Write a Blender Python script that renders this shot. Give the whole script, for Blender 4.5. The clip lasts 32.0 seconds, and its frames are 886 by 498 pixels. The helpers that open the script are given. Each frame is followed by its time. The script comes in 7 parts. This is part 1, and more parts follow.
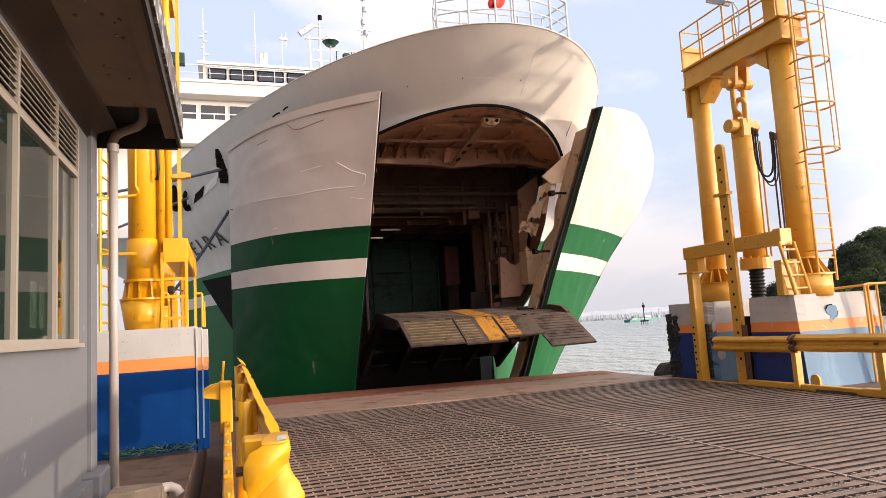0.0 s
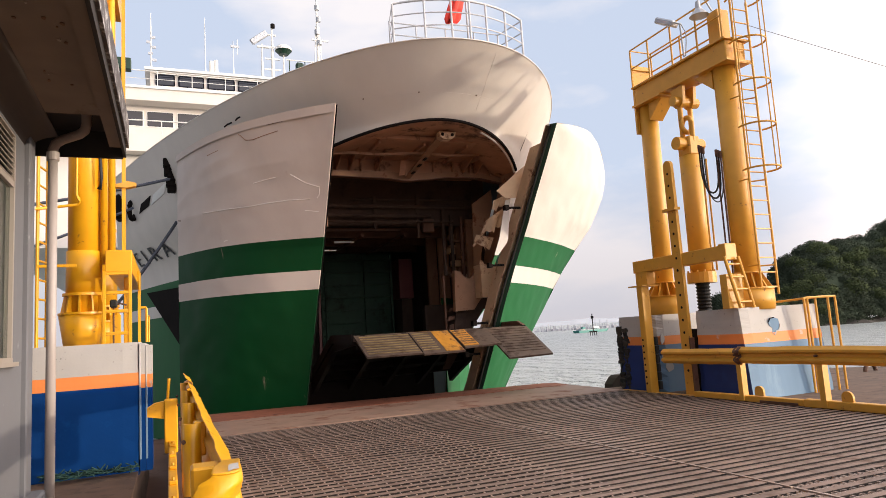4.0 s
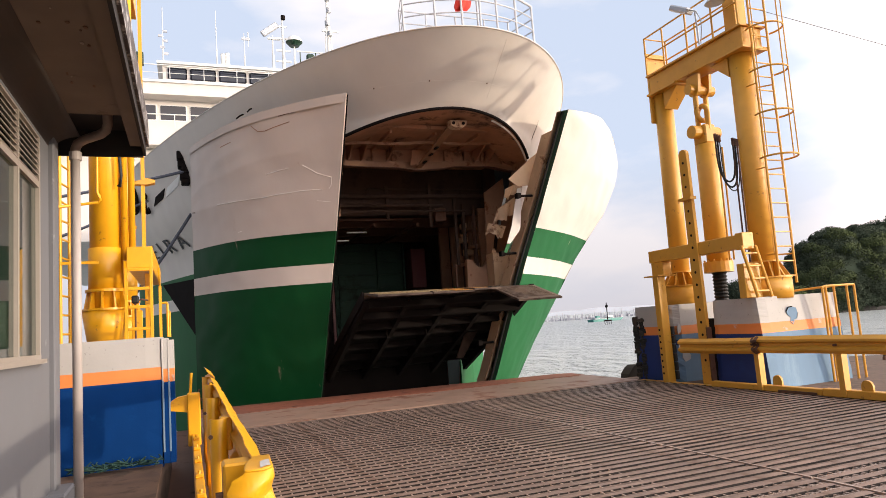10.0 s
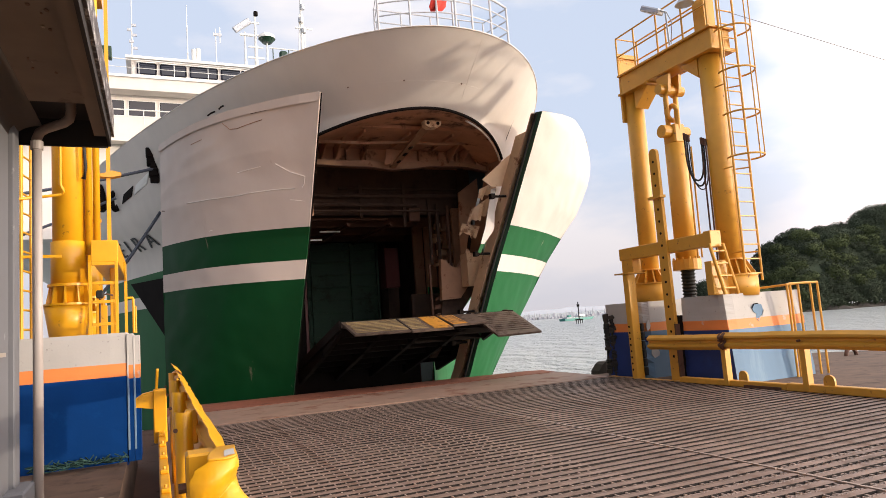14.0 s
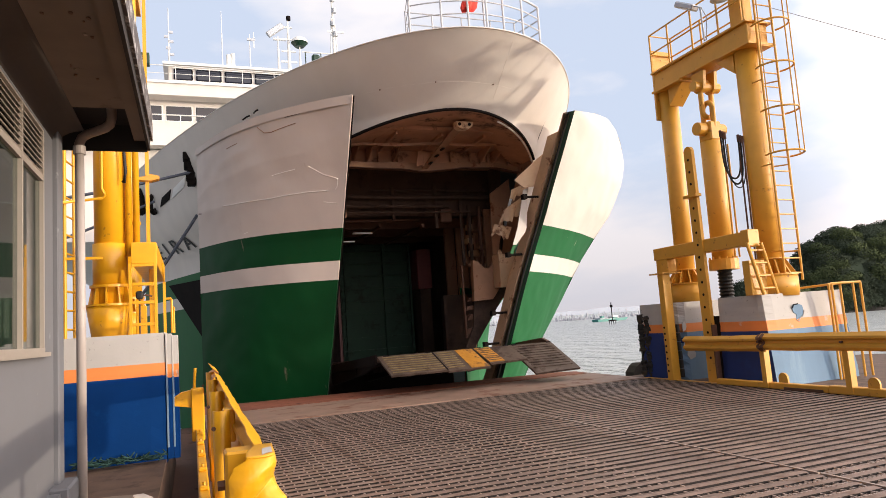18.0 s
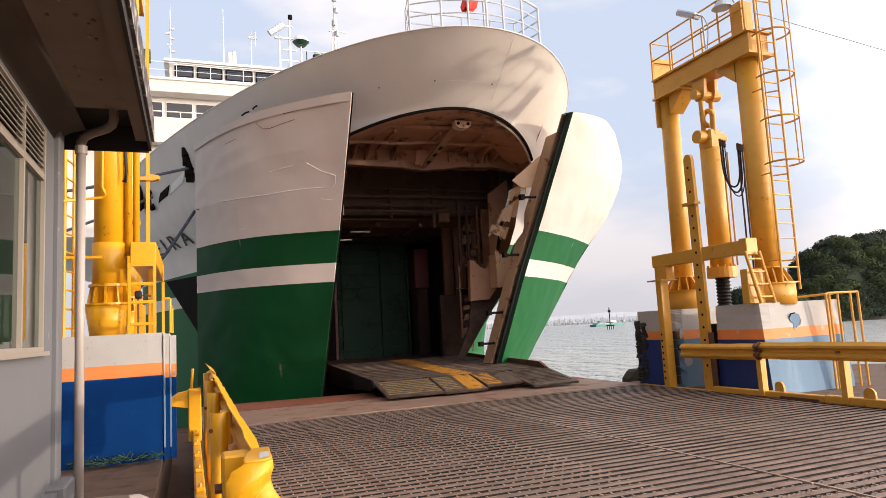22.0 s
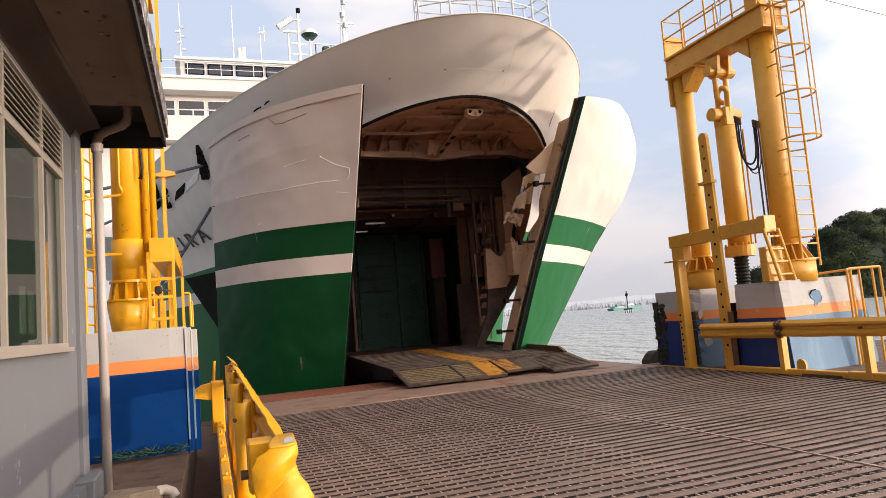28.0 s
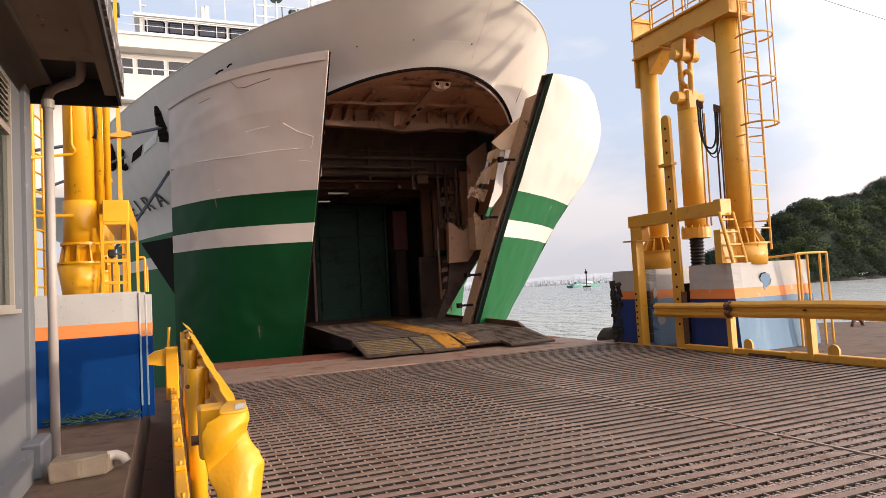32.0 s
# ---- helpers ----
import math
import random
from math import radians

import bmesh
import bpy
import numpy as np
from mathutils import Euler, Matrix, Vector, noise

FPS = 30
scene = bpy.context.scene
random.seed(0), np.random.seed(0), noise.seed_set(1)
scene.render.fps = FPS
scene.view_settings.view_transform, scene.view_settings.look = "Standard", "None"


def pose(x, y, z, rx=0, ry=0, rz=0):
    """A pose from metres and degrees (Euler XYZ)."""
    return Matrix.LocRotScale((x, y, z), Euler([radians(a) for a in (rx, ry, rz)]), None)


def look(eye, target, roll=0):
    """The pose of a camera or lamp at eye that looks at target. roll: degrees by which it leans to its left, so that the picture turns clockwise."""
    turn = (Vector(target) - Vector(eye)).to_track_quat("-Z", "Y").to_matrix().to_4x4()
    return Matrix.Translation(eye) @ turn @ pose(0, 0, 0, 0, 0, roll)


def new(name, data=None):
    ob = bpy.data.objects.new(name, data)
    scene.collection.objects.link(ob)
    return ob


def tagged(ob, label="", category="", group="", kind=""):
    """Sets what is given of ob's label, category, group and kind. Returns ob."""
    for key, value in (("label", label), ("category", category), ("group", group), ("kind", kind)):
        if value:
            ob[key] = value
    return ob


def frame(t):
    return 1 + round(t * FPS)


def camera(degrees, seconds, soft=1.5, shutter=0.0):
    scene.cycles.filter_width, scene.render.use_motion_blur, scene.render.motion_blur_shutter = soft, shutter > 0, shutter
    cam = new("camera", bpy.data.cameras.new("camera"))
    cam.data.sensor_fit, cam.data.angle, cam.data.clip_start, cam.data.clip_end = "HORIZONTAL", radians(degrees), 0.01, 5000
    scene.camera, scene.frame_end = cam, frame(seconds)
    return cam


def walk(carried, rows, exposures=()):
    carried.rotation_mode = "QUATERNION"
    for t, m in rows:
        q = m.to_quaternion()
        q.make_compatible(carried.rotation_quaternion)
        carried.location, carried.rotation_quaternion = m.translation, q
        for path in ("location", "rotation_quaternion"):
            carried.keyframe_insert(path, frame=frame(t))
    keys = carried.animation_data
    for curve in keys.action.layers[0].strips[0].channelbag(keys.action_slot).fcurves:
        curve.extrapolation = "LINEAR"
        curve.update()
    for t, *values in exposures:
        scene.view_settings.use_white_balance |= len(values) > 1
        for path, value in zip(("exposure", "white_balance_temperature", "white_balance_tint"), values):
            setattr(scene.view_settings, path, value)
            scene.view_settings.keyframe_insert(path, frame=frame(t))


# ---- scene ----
cam = camera(67.78, 32.0, soft=0.5)
PATH = [
    (0, pose(0.000, -0.000, 1.600, 96.490, 3.478, -18.091)),
    (0.5, pose(0.011, -0.013, 1.578, 97.500, 2.668, -20.072)),
    (1, pose(0.022, -0.020, 1.578, 98.171, 2.128, -20.576)),
    (1.5, pose(0.033, -0.017, 1.571, 97.978, 2.648, -20.652)),
    (2, pose(0.038, 0.003, 1.573, 98.062, 4.020, -21.410)),
    (2.5, pose(0.036, -0.009, 1.573, 97.604, 3.675, -22.053)),
    (4.5, pose(-0.039, 0.098, 1.670, 97.180, 3.615, -22.350)),
    (5, pose(-0.051, 0.104, 1.672, 96.744, 1.961, -23.831)),
    (5.5, pose(-0.042, 0.046, 1.699, 92.586, 6.141, -24.753)),
    (6, pose(-0.041, 0.036, 1.724, 95.497, 6.076, -22.056)),
    (6.5, pose(-0.049, 0.027, 1.707, 96.665, 4.991, -21.356)),
    (7, pose(-0.053, 0.049, 1.714, 95.354, 4.220, -21.445)),
    (7.5, pose(-0.062, 0.050, 1.715, 95.563, 4.603, -21.249)),
    (8, pose(-0.067, 0.050, 1.717, 95.644, 3.383, -20.369)),
    (8.5, pose(-0.066, 0.042, 1.720, 97.376, 4.151, -20.183)),
    (9, pose(-0.074, 0.049, 1.708, 96.963, 3.958, -20.148)),
    (9.5, pose(-0.081, 0.031, 1.694, 97.047, 4.948, -20.348)),
    (10, pose(-0.078, 0.046, 1.691, 96.421, 4.145, -21.067)),
    (10.5, pose(-0.075, 0.045, 1.687, 96.778, 4.176, -20.123)),
    (11, pose(-0.071, 0.044, 1.686, 98.220, 3.841, -20.283)),
    (11.5, pose(-0.057, 0.048, 1.675, 98.605, 3.931, -20.760)),
    (12, pose(-0.065, 0.040, 1.669, 98.971, 3.740, -20.437)),
    (12.5, pose(-0.070, 0.050, 1.664, 98.588, 3.518, -20.879)),
    (13, pose(-0.060, 0.062, 1.657, 96.713, 3.978, -22.781)),
    (13.5, pose(-0.054, 0.063, 1.634, 96.122, 4.130, -23.078)),
    (14, pose(-0.054, 0.065, 1.635, 96.183, 4.118, -23.416)),
    (14.5, pose(-0.057, 0.066, 1.629, 95.571, 3.576, -22.900)),
    (16.5, pose(-0.067, 0.058, 1.633, 96.590, 3.437, -20.934)),
    (17, pose(-0.070, 0.056, 1.632, 96.730, 3.377, -20.691)),
    (17.5, pose(-0.065, 0.065, 1.635, 96.519, 3.719, -20.611)),
    (18, pose(-0.066, 0.072, 1.633, 96.439, 4.067, -20.689)),
    (18.5, pose(-0.063, 0.058, 1.633, 97.113, 3.860, -21.001)),
    (19, pose(-0.064, 0.067, 1.636, 96.667, 3.465, -20.927)),
    (19.5, pose(-0.069, 0.055, 1.641, 96.873, 3.560, -20.666)),
    (20, pose(-0.070, 0.052, 1.644, 96.420, 3.157, -20.635)),
    (20.5, pose(-0.069, 0.046, 1.648, 96.206, 3.426, -20.497)),
    (21, pose(-0.071, 0.050, 1.652, 96.095, 3.067, -20.150)),
    (21.5, pose(-0.074, 0.042, 1.651, 95.557, 2.922, -20.295)),
    (22, pose(-0.076, 0.044, 1.657, 96.643, 3.210, -20.882)),
    (22.5, pose(-0.084, 0.051, 1.667, 96.068, 2.697, -20.830)),
    (23, pose(-0.082, 0.057, 1.666, 95.942, 2.473, -20.861)),
    (23.5, pose(-0.077, 0.061, 1.660, 95.767, 2.823, -21.046)),
    (24, pose(-0.074, 0.069, 1.656, 95.559, 2.699, -21.262)),
    (24.5, pose(-0.073, 0.079, 1.651, 95.597, 3.103, -20.469)),
    (25, pose(-0.070, 0.070, 1.649, 96.547, 3.318, -20.651)),
    (25.5, pose(-0.062, 0.056, 1.655, 96.299, 2.648, -21.157)),
    (27.5, pose(-0.075, 0.046, 1.625, 96.155, 5.454, -19.853)),
    (28, pose(-0.084, 0.048, 1.630, 95.755, 4.816, -19.407)),
    (28.5, pose(-0.072, 0.048, 1.620, 95.270, 4.826, -20.182)),
    (29, pose(-0.078, 0.043, 1.619, 95.757, 4.467, -20.541)),
    (29.5, pose(-0.068, 0.024, 1.615, 94.727, 3.372, -22.215)),
    (30, pose(-0.062, 0.040, 1.618, 94.561, 2.914, -23.371)),
    (30.5, pose(-0.057, 0.020, 1.606, 94.826, 3.164, -22.688)),
    (31, pose(-0.054, 0.023, 1.611, 94.697, 3.302, -22.671)),
    (31.5, pose(-0.059, 0.037, 1.622, 93.989, 3.248, -22.909)),
    (32, pose(-0.062, 0.029, 1.622, 93.192, 3.226, -22.734)),
]
walk(cam, PATH, [(0, 0.05), (1, -0.12), (2.5, -0.18), (5, -0.13), (6, -0.05), (9, -0.06), (11, -0.06), (14, -0.11), (17, -0.11), (23, -0.09), (25.5, -0.10), (28, -0.14), (30, -0.11), (32, -0.09)])

# ---- light ----
SUN_DIR = Vector((0.805, -0.592, 0.078)).normalized()
world = bpy.data.worlds.new("sky")
scene.world = world
world.use_nodes = True
wn, wl = world.node_tree.nodes, world.node_tree.links
sky = wn.new("ShaderNodeTexSky")
sky.sky_type = "NISHITA"
sky.sun_disc = False
sky.sun_elevation = math.asin(SUN_DIR.z)
sky.sun_rotation = math.atan2(SUN_DIR.x, SUN_DIR.y)
sky.dust_density = 1.5
bg = wn["Background"]
wtc = wn.new("ShaderNodeTexCoord")
wmap = wn.new("ShaderNodeMapping")
wmap.inputs["Scale"].default_value = (1.0, 1.0, 2.6)
wnoise = wn.new("ShaderNodeTexNoise")
wnoise.inputs["Scale"].default_value = 2.1
wnoise.inputs["Detail"].default_value = 7
wnoise.inputs["Roughness"].default_value = 0.5
wramp = wn.new("ShaderNodeValToRGB")
wramp.color_ramp.elements[0].position = 0.37
wramp.color_ramp.elements[1].position = 0.51
wmix = wn.new("ShaderNodeMixRGB")
wmix.inputs["Color2"].default_value = (8.5, 8.1, 8.3, 1)
whaze = wn.new("ShaderNodeMixRGB")
whaze.inputs["Fac"].default_value = 0.85
whaze.inputs["Color2"].default_value = (6.1, 6.9, 8.6, 1)
wl.new(wtc.outputs["Generated"], wmap.inputs["Vector"])
wl.new(wmap.outputs["Vector"], wnoise.inputs["Vector"])
wlean = wn.new("ShaderNodeMapRange")
wlean.inputs["From Min"].default_value = -0.1
wlean.inputs["From Max"].default_value = 0.75
wlean.inputs["To Min"].default_value = -0.12
wlean.inputs["To Max"].default_value = -0.005
wcov = wn.new("ShaderNodeMath")
wl.new(wnoise.outputs["Fac"], wcov.inputs[0])
wl.new(wlean.outputs["Result"], wcov.inputs[1])
wl.new(wcov.outputs[0], wramp.inputs["Fac"])
wl.new(sky.outputs["Color"], whaze.inputs["Color1"])
wl.new(whaze.outputs["Color"], wmix.inputs["Color1"])
wl.new(wramp.outputs["Color"], wmix.inputs["Fac"])
wsep = wn.new("ShaderNodeSeparateXYZ")
wl.new(wtc.outputs["Generated"], wsep.inputs["Vector"])
wl.new(wsep.outputs["X"], wlean.inputs["Value"])
wlow = wn.new("ShaderNodeMapRange")
wlow.inputs["From Min"].default_value = 0.0
wlow.inputs["From Max"].default_value = 0.22
wlow.inputs["To Min"].default_value = 0.85
wlow.inputs["To Max"].default_value = 0.0
wl.new(wsep.outputs["Z"], wlow.inputs["Value"])
wband = wn.new("ShaderNodeMixRGB")
wband.inputs["Color2"].default_value = (5.7, 5.3, 5.5, 1)
wl.new(wlow.outputs["Result"], wband.inputs["Fac"])
wside = wn.new("ShaderNodeMapRange")
wside.inputs["From Min"].default_value = -0.65
wside.inputs["From Max"].default_value = -0.1
wside.inputs["To Min"].default_value = 0.55
wside.inputs["To Max"].default_value = 1.0
wl.new(wsep.outputs["X"], wside.inputs["Value"])
wsun = wn.new("ShaderNodeMixRGB")
wsun.blend_type = "MULTIPLY"
wsun.inputs["Fac"].default_value = 1.0
wl.new(wmix.outputs["Color"], wsun.inputs["Color1"])
wl.new(wside.outputs["Result"], wsun.inputs["Color2"])
wl.new(wsun.outputs["Color"], wband.inputs["Color1"])
# thin haze glows round the low sun
wdot = wn.new("ShaderNodeVectorMath")
wdot.operation = "DOT_PRODUCT"
wdot.inputs[1].default_value = SUN_DIR
wl.new(wtc.outputs["Generated"], wdot.inputs[0])
wglow = wn.new("ShaderNodeMapRange")
wglow.interpolation_type = "SMOOTHSTEP"
wglow.inputs["From Min"].default_value = 0.15
wwarm = wn.new("ShaderNodeMixRGB")
wwarm.inputs["Color1"].default_value = (1, 1, 1, 1)
wwarm.inputs["Color2"].default_value = (5.9, 5.1, 4.3, 1)
wl.new(wglow.outputs["Result"], wwarm.inputs["Fac"])
wl.new(wdot.outputs["Value"], wglow.inputs["Value"])
whazy = wn.new("ShaderNodeMixRGB")
whazy.blend_type = "MULTIPLY"
whazy.inputs["Fac"].default_value = 1.0
wl.new(wband.outputs["Color"], whazy.inputs["Color1"])
wl.new(wwarm.outputs["Color"], whazy.inputs["Color2"])
wl.new(whazy.outputs["Color"], bg.inputs["Color"])
bg.inputs["Strength"].default_value = 0.13

sun = new("sun", bpy.data.lights.new("sun", "SUN"))
sun.data.energy = 3.0
sun.data.angle = radians(1.8)
sun.data.color = (1.0, 0.83, 0.63)
sun.matrix_world = look(SUN_DIR * 60, (0, 0, 0))


# ---- materials ----
def mat(name, color, rough=0.6, metal=0.0, var=0.12, scale=6.0, bump=0.15, bscale=40.0, stain=None, stain_amt=0.0, stain_scale=3.0, streak=False, random_amt=0.0, bdist=0.004):
    """A painted or raw surface: base colour, two scales of tone, stains or rust, fine relief."""
    m = bpy.data.materials.new(name)
    m.use_nodes = True
    n, l = m.node_tree.nodes, m.node_tree.links
    b = n["Principled BSDF"]
    b.inputs["Roughness"].default_value = rough
    b.inputs["Metallic"].default_value = metal
    tc = n.new("ShaderNodeTexCoord")
    mp = n.new("ShaderNodeMapping")
    l.new(tc.outputs["Object"], mp.inputs["Vector"])
    if streak:
        mp.inputs["Scale"].default_value = (1, 1, 0.12)
    na = n.new("ShaderNodeTexNoise")
    na.inputs["Scale"].default_value = scale
    na.inputs["Detail"].default_value = 6
    l.new(mp.outputs["Vector"], na.inputs["Vector"])
    nb = n.new("ShaderNodeTexNoise")
    nb.inputs["Scale"].default_value = scale * 0.17
    nb.inputs["Detail"].default_value = 3
    l.new(tc.outputs["Object"], nb.inputs["Vector"])
    add = n.new("ShaderNodeMath")
    add.operation = "ADD"
    l.new(na.outputs["Fac"], add.inputs[0])
    l.new(nb.outputs["Fac"], add.inputs[1])
    rng = n.new("ShaderNodeMapRange")
    rng.inputs["From Min"].default_value = 0.6
    rng.inputs["From Max"].default_value = 1.4
    rng.inputs["To Min"].default_value = 1 - var
    rng.inputs["To Max"].default_value = 1 + var
    l.new(add.outputs[0], rng.inputs["Value"])
    val = rng.outputs["Result"]
    if random_amt:
        oi = n.new("ShaderNodeObjectInfo")
        rr = n.new("ShaderNodeMapRange")
        rr.inputs["To Min"].default_value = 1 - random_amt
        rr.inputs["To Max"].default_value = 1 + random_amt
        l.new(oi.outputs["Random"], rr.inputs["Value"])
        mm = n.new("ShaderNodeMath")
        mm.operation = "MULTIPLY"
        l.new(val, mm.inputs[0])
        l.new(rr.outputs["Result"], mm.inputs[1])
        val = mm.outputs[0]
    mul = n.new("ShaderNodeMixRGB")
    mul.blend_type = "MULTIPLY"
    mul.inputs["Fac"].default_value = 1
    if callable(color):
        l.new(color(n, l, tc), mul.inputs["Color1"])
    else:
        mul.inputs["Color1"].default_value = (*color, 1)
    l.new(val, mul.inputs["Color2"])
    out = mul.outputs["Color"]
    if stain:
        ns = n.new("ShaderNodeTexNoise")
        ns.inputs["Scale"].default_value = stain_scale
        ns.inputs["Detail"].default_value = 8
        ns.inputs["Roughness"].default_value = 0.65
        l.new(mp.outputs["Vector"], ns.inputs["Vector"])
        cr = n.new("ShaderNodeValToRGB")
        cr.color_ramp.elements[0].position = 0.66 - 0.3 * stain_amt
        cr.color_ramp.elements[1].position = 0.74 - 0.2 * stain_amt
        l.new(ns.outputs["Fac"], cr.inputs["Fac"])
        mx = n.new("ShaderNodeMixRGB")
        mx.inputs["Color2"].default_value = (*stain, 1)
        l.new(cr.outputs["Color"], mx.inputs["Fac"])
        l.new(out, mx.inputs["Color1"])
        out = mx.outputs["Color"]
        rm = n.new("ShaderNodeMapRange")
        rm.inputs["To Min"].default_value = rough
        rm.inputs["To Max"].default_value = min(1, rough + 0.25)
        l.new(cr.outputs["Color"], rm.inputs["Value"])
        l.new(rm.outputs["Result"], b.inputs["Roughness"])
    l.new(out, b.inputs["Base Color"])
    nn = n.new("ShaderNodeTexNoise")
    nn.inputs["Scale"].default_value = bscale
    nn.inputs["Detail"].default_value = 5
    l.new(tc.outputs["Object"], nn.inputs["Vector"])
    bp = n.new("ShaderNodeBump")
    bp.inputs["Strength"].default_value = bump
    bp.inputs["Distance"].default_value = bdist
    l.new(nn.outputs["Fac"], bp.inputs["Height"])
    l.new(bp.outputs["Normal"], b.inputs["Normal"])
    return m


def bands(levels):
    """Paint in level bands: (height, colour above it) from the lowest up, in world metres."""
    def build(n, l, tc):
        geo = n.new("ShaderNodeNewGeometry")
        sep = n.new("ShaderNodeSeparateXYZ")
        l.new(geo.outputs["Position"], sep.inputs["Vector"])
        last = None
        for z, col in levels:
            mx = n.new("ShaderNodeMixRGB")
            mx.inputs["Color2"].default_value = (*col, 1)
            if last is None:
                mx.inputs["Color1"].default_value = (*col, 1)
            else:
                l.new(last, mx.inputs["Color1"])
            gt = n.new("ShaderNodeMath")
            gt.operation = "GREATER_THAN"
            gt.inputs[1].default_value = z
            l.new(sep.outputs["Z"], gt.inputs[0])
            l.new(gt.outputs[0], mx.inputs["Fac"])
            last = mx.outputs["Color"]
        return last
    return build


RUST = (0.16, 0.055, 0.022)
WHITE = (0.68, 0.635, 0.59)
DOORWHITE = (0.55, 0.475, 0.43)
GREEN = (0.005, 0.108, 0.028)
M_YEL = mat("yellow paint", (0.60, 0.30, 0.033), 0.45, 0, 0.10, 5, 0.12, 30, RUST, 0.12, 7)
M_YEL2 = mat("bright yellow paint", (0.70, 0.34, 0.008), 0.36, 0, 0.12, 4, 0.14, 30, RUST, 0.05, 5)
M_HULL = mat("hull paint", bands([(-20, GREEN), (2.96, WHITE), (3.44, GREEN), (4.24, WHITE)]), 0.58, 0, 0.07, 1.5, 0.5, 1.1, (0.52, 0.44, 0.36), -0.1, 1.2, True, bdist=0.03)
M_HULL.node_tree.nodes["Principled BSDF"].inputs["Specular IOR Level"].default_value = 0.3
# darker copy of GREEN: the port door's shade is put into this colour
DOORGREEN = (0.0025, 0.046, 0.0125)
M_DOOR = mat("dirty bow door paint darkened for shade", bands([(-20, DOORGREEN), (2.96, DOORWHITE), (3.44, DOORGREEN), (4.24, DOORWHITE)]), 0.50, 0, 0.10, 1.2, 0.5, 1.1, (0.40, 0.28, 0.22), 0.10, 1.0, True, bdist=0.03)
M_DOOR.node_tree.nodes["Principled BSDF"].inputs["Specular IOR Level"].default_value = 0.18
M_HULLW = mat("white ship paint", WHITE, 0.38, 0, 0.06, 1.5, 0.35, 1.2, (0.42, 0.30, 0.20), 0.03, 1.5, True, bdist=0.02)
M_WHITE = mat("white gloss paint", (0.78, 0.78, 0.76), 0.4, 0, 0.05, 2)
M_CREAM = mat("cream machinery paint", (0.55, 0.38, 0.24), 0.5, 0, 0.18, 3, 0.25, 20, RUST, 0.35, 3)
M_BROWN = mat("rusty brown steel", (0.105, 0.047, 0.028), 0.7, 0.1, 0.30, 3, 0.3, 20, (0.05, 0.022, 0.012), 0.3, 2)
M_BEAM = mat("faded beam paint", (0.29, 0.155, 0.09), 0.6, 0, 0.22, 3, 0.25, 20, RUST, 0.3, 3)
M_CEIL = mat("brown under-deck paint", (0.41, 0.21, 0.125), 0.65, 0, 0.3, 2, 0.25, 20, (0.07, 0.035, 0.02), 0.35, 1.5)
# the hold's shade is put into this brown, darker than M_BROWN
M_HOLDSHADE = mat("brown bulkhead with the hold's shade in it", (0.052, 0.029, 0.020), 0.85, 0, 0.35, 2, 0.25, 15, (0.03, 0.018, 0.014), 0.4, 1.2)
M_DKGREEN = mat("dark green deck paint", (0.004, 0.034, 0.017), 0.5, 0, 0.2, 2, 0.2, 12, (0.02, 0.03, 0.02), 0.3, 2)
# darker copy of M_DKGREEN, the inner door's shadow put into its colour
M_INNER = mat("grimy green inner door paint with shade in it", (0.002, 0.026, 0.013), 0.75, 0, 0.3, 2, 0.2, 12, (0.006, 0.010, 0.007), 0.4, 1.4)
M_RED = mat("dull red paint", (0.09, 0.012, 0.012), 0.5, 0, 0.2, 3)
M_DARK = mat("near-black steel", (0.010, 0.0075, 0.007), 0.95, 0, 0.3, 3)
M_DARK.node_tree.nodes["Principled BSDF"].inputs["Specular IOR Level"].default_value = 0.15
M_RUBBER = mat("black rubber", (0.012, 0.012, 0.012), 0.7, 0, 0.2, 8)
M_RAMP = mat("worn ramp steel", (0.085, 0.056, 0.040), 0.62, 0.1, 0.5, 2.2, 0.35, 25, (0.035, 0.016, 0.010), 0.5, 1.8)
M_RAMPY = mat("worn yellow stripe", (0.44, 0.19, 0.015), 0.6, 0, 0.4, 4, 0.3, 25, (0.13, 0.065, 0.03), 0.5, 3.5)
M_RAMPT = mat("rubbed tread steel", (0.26, 0.19, 0.09), 0.5, 0.2, 0.4, 3, 0.3, 25, (0.10, 0.06, 0.03), 0.5, 2)
M_SLAT = mat("worn deck steel", (0.222, 0.150, 0.115), 0.56, 0.25, 0.38, 7.0, 0.5, 40, (0.15, 0.088, 0.06), 0.50, 2.6, random_amt=0.10)
M_INFILL = mat("dirt between deck bars", (0.165, 0.112, 0.084), 0.8, 0, 0.45, 9.0, 0.5, 45, (0.07, 0.042, 0.03), 0.42, 2.5)
# near-black flanks paint the shade in the grooves between bars
M_SLATSIDE = mat("dirty slat flank with groove shade in it", (0.016, 0.011, 0.009), 0.9, 0, 0.3, 3.0)
M_TIE = mat("dull tie bar steel", (0.36, 0.27, 0.22), 0.5, 0.2, 0.3, 5)
M_PLATE = mat("rust-stained deck plate", (0.26, 0.165, 0.12), 0.6, 0.15, 0.28, 2, 0.3, 25, (0.17, 0.062, 0.032), 0.42, 1.2)
M_DECKRUST = mat("rusty deck edge", (0.22, 0.07, 0.035), 0.75, 0.1, 0.3, 4, 0.4, 25, (0.08, 0.03, 0.02), 0.3, 3)
M_BLUEC = mat("blue painted concrete", (0.001, 0.036, 0.165), 0.9, 0, 0.14, 2.5, 0.3, 30, (0.004, 0.055, 0.21), 0.2, 1.2)
M_BLUEC.node_tree.nodes["Principled BSDF"].inputs["Specular IOR Level"].default_value = 0.15
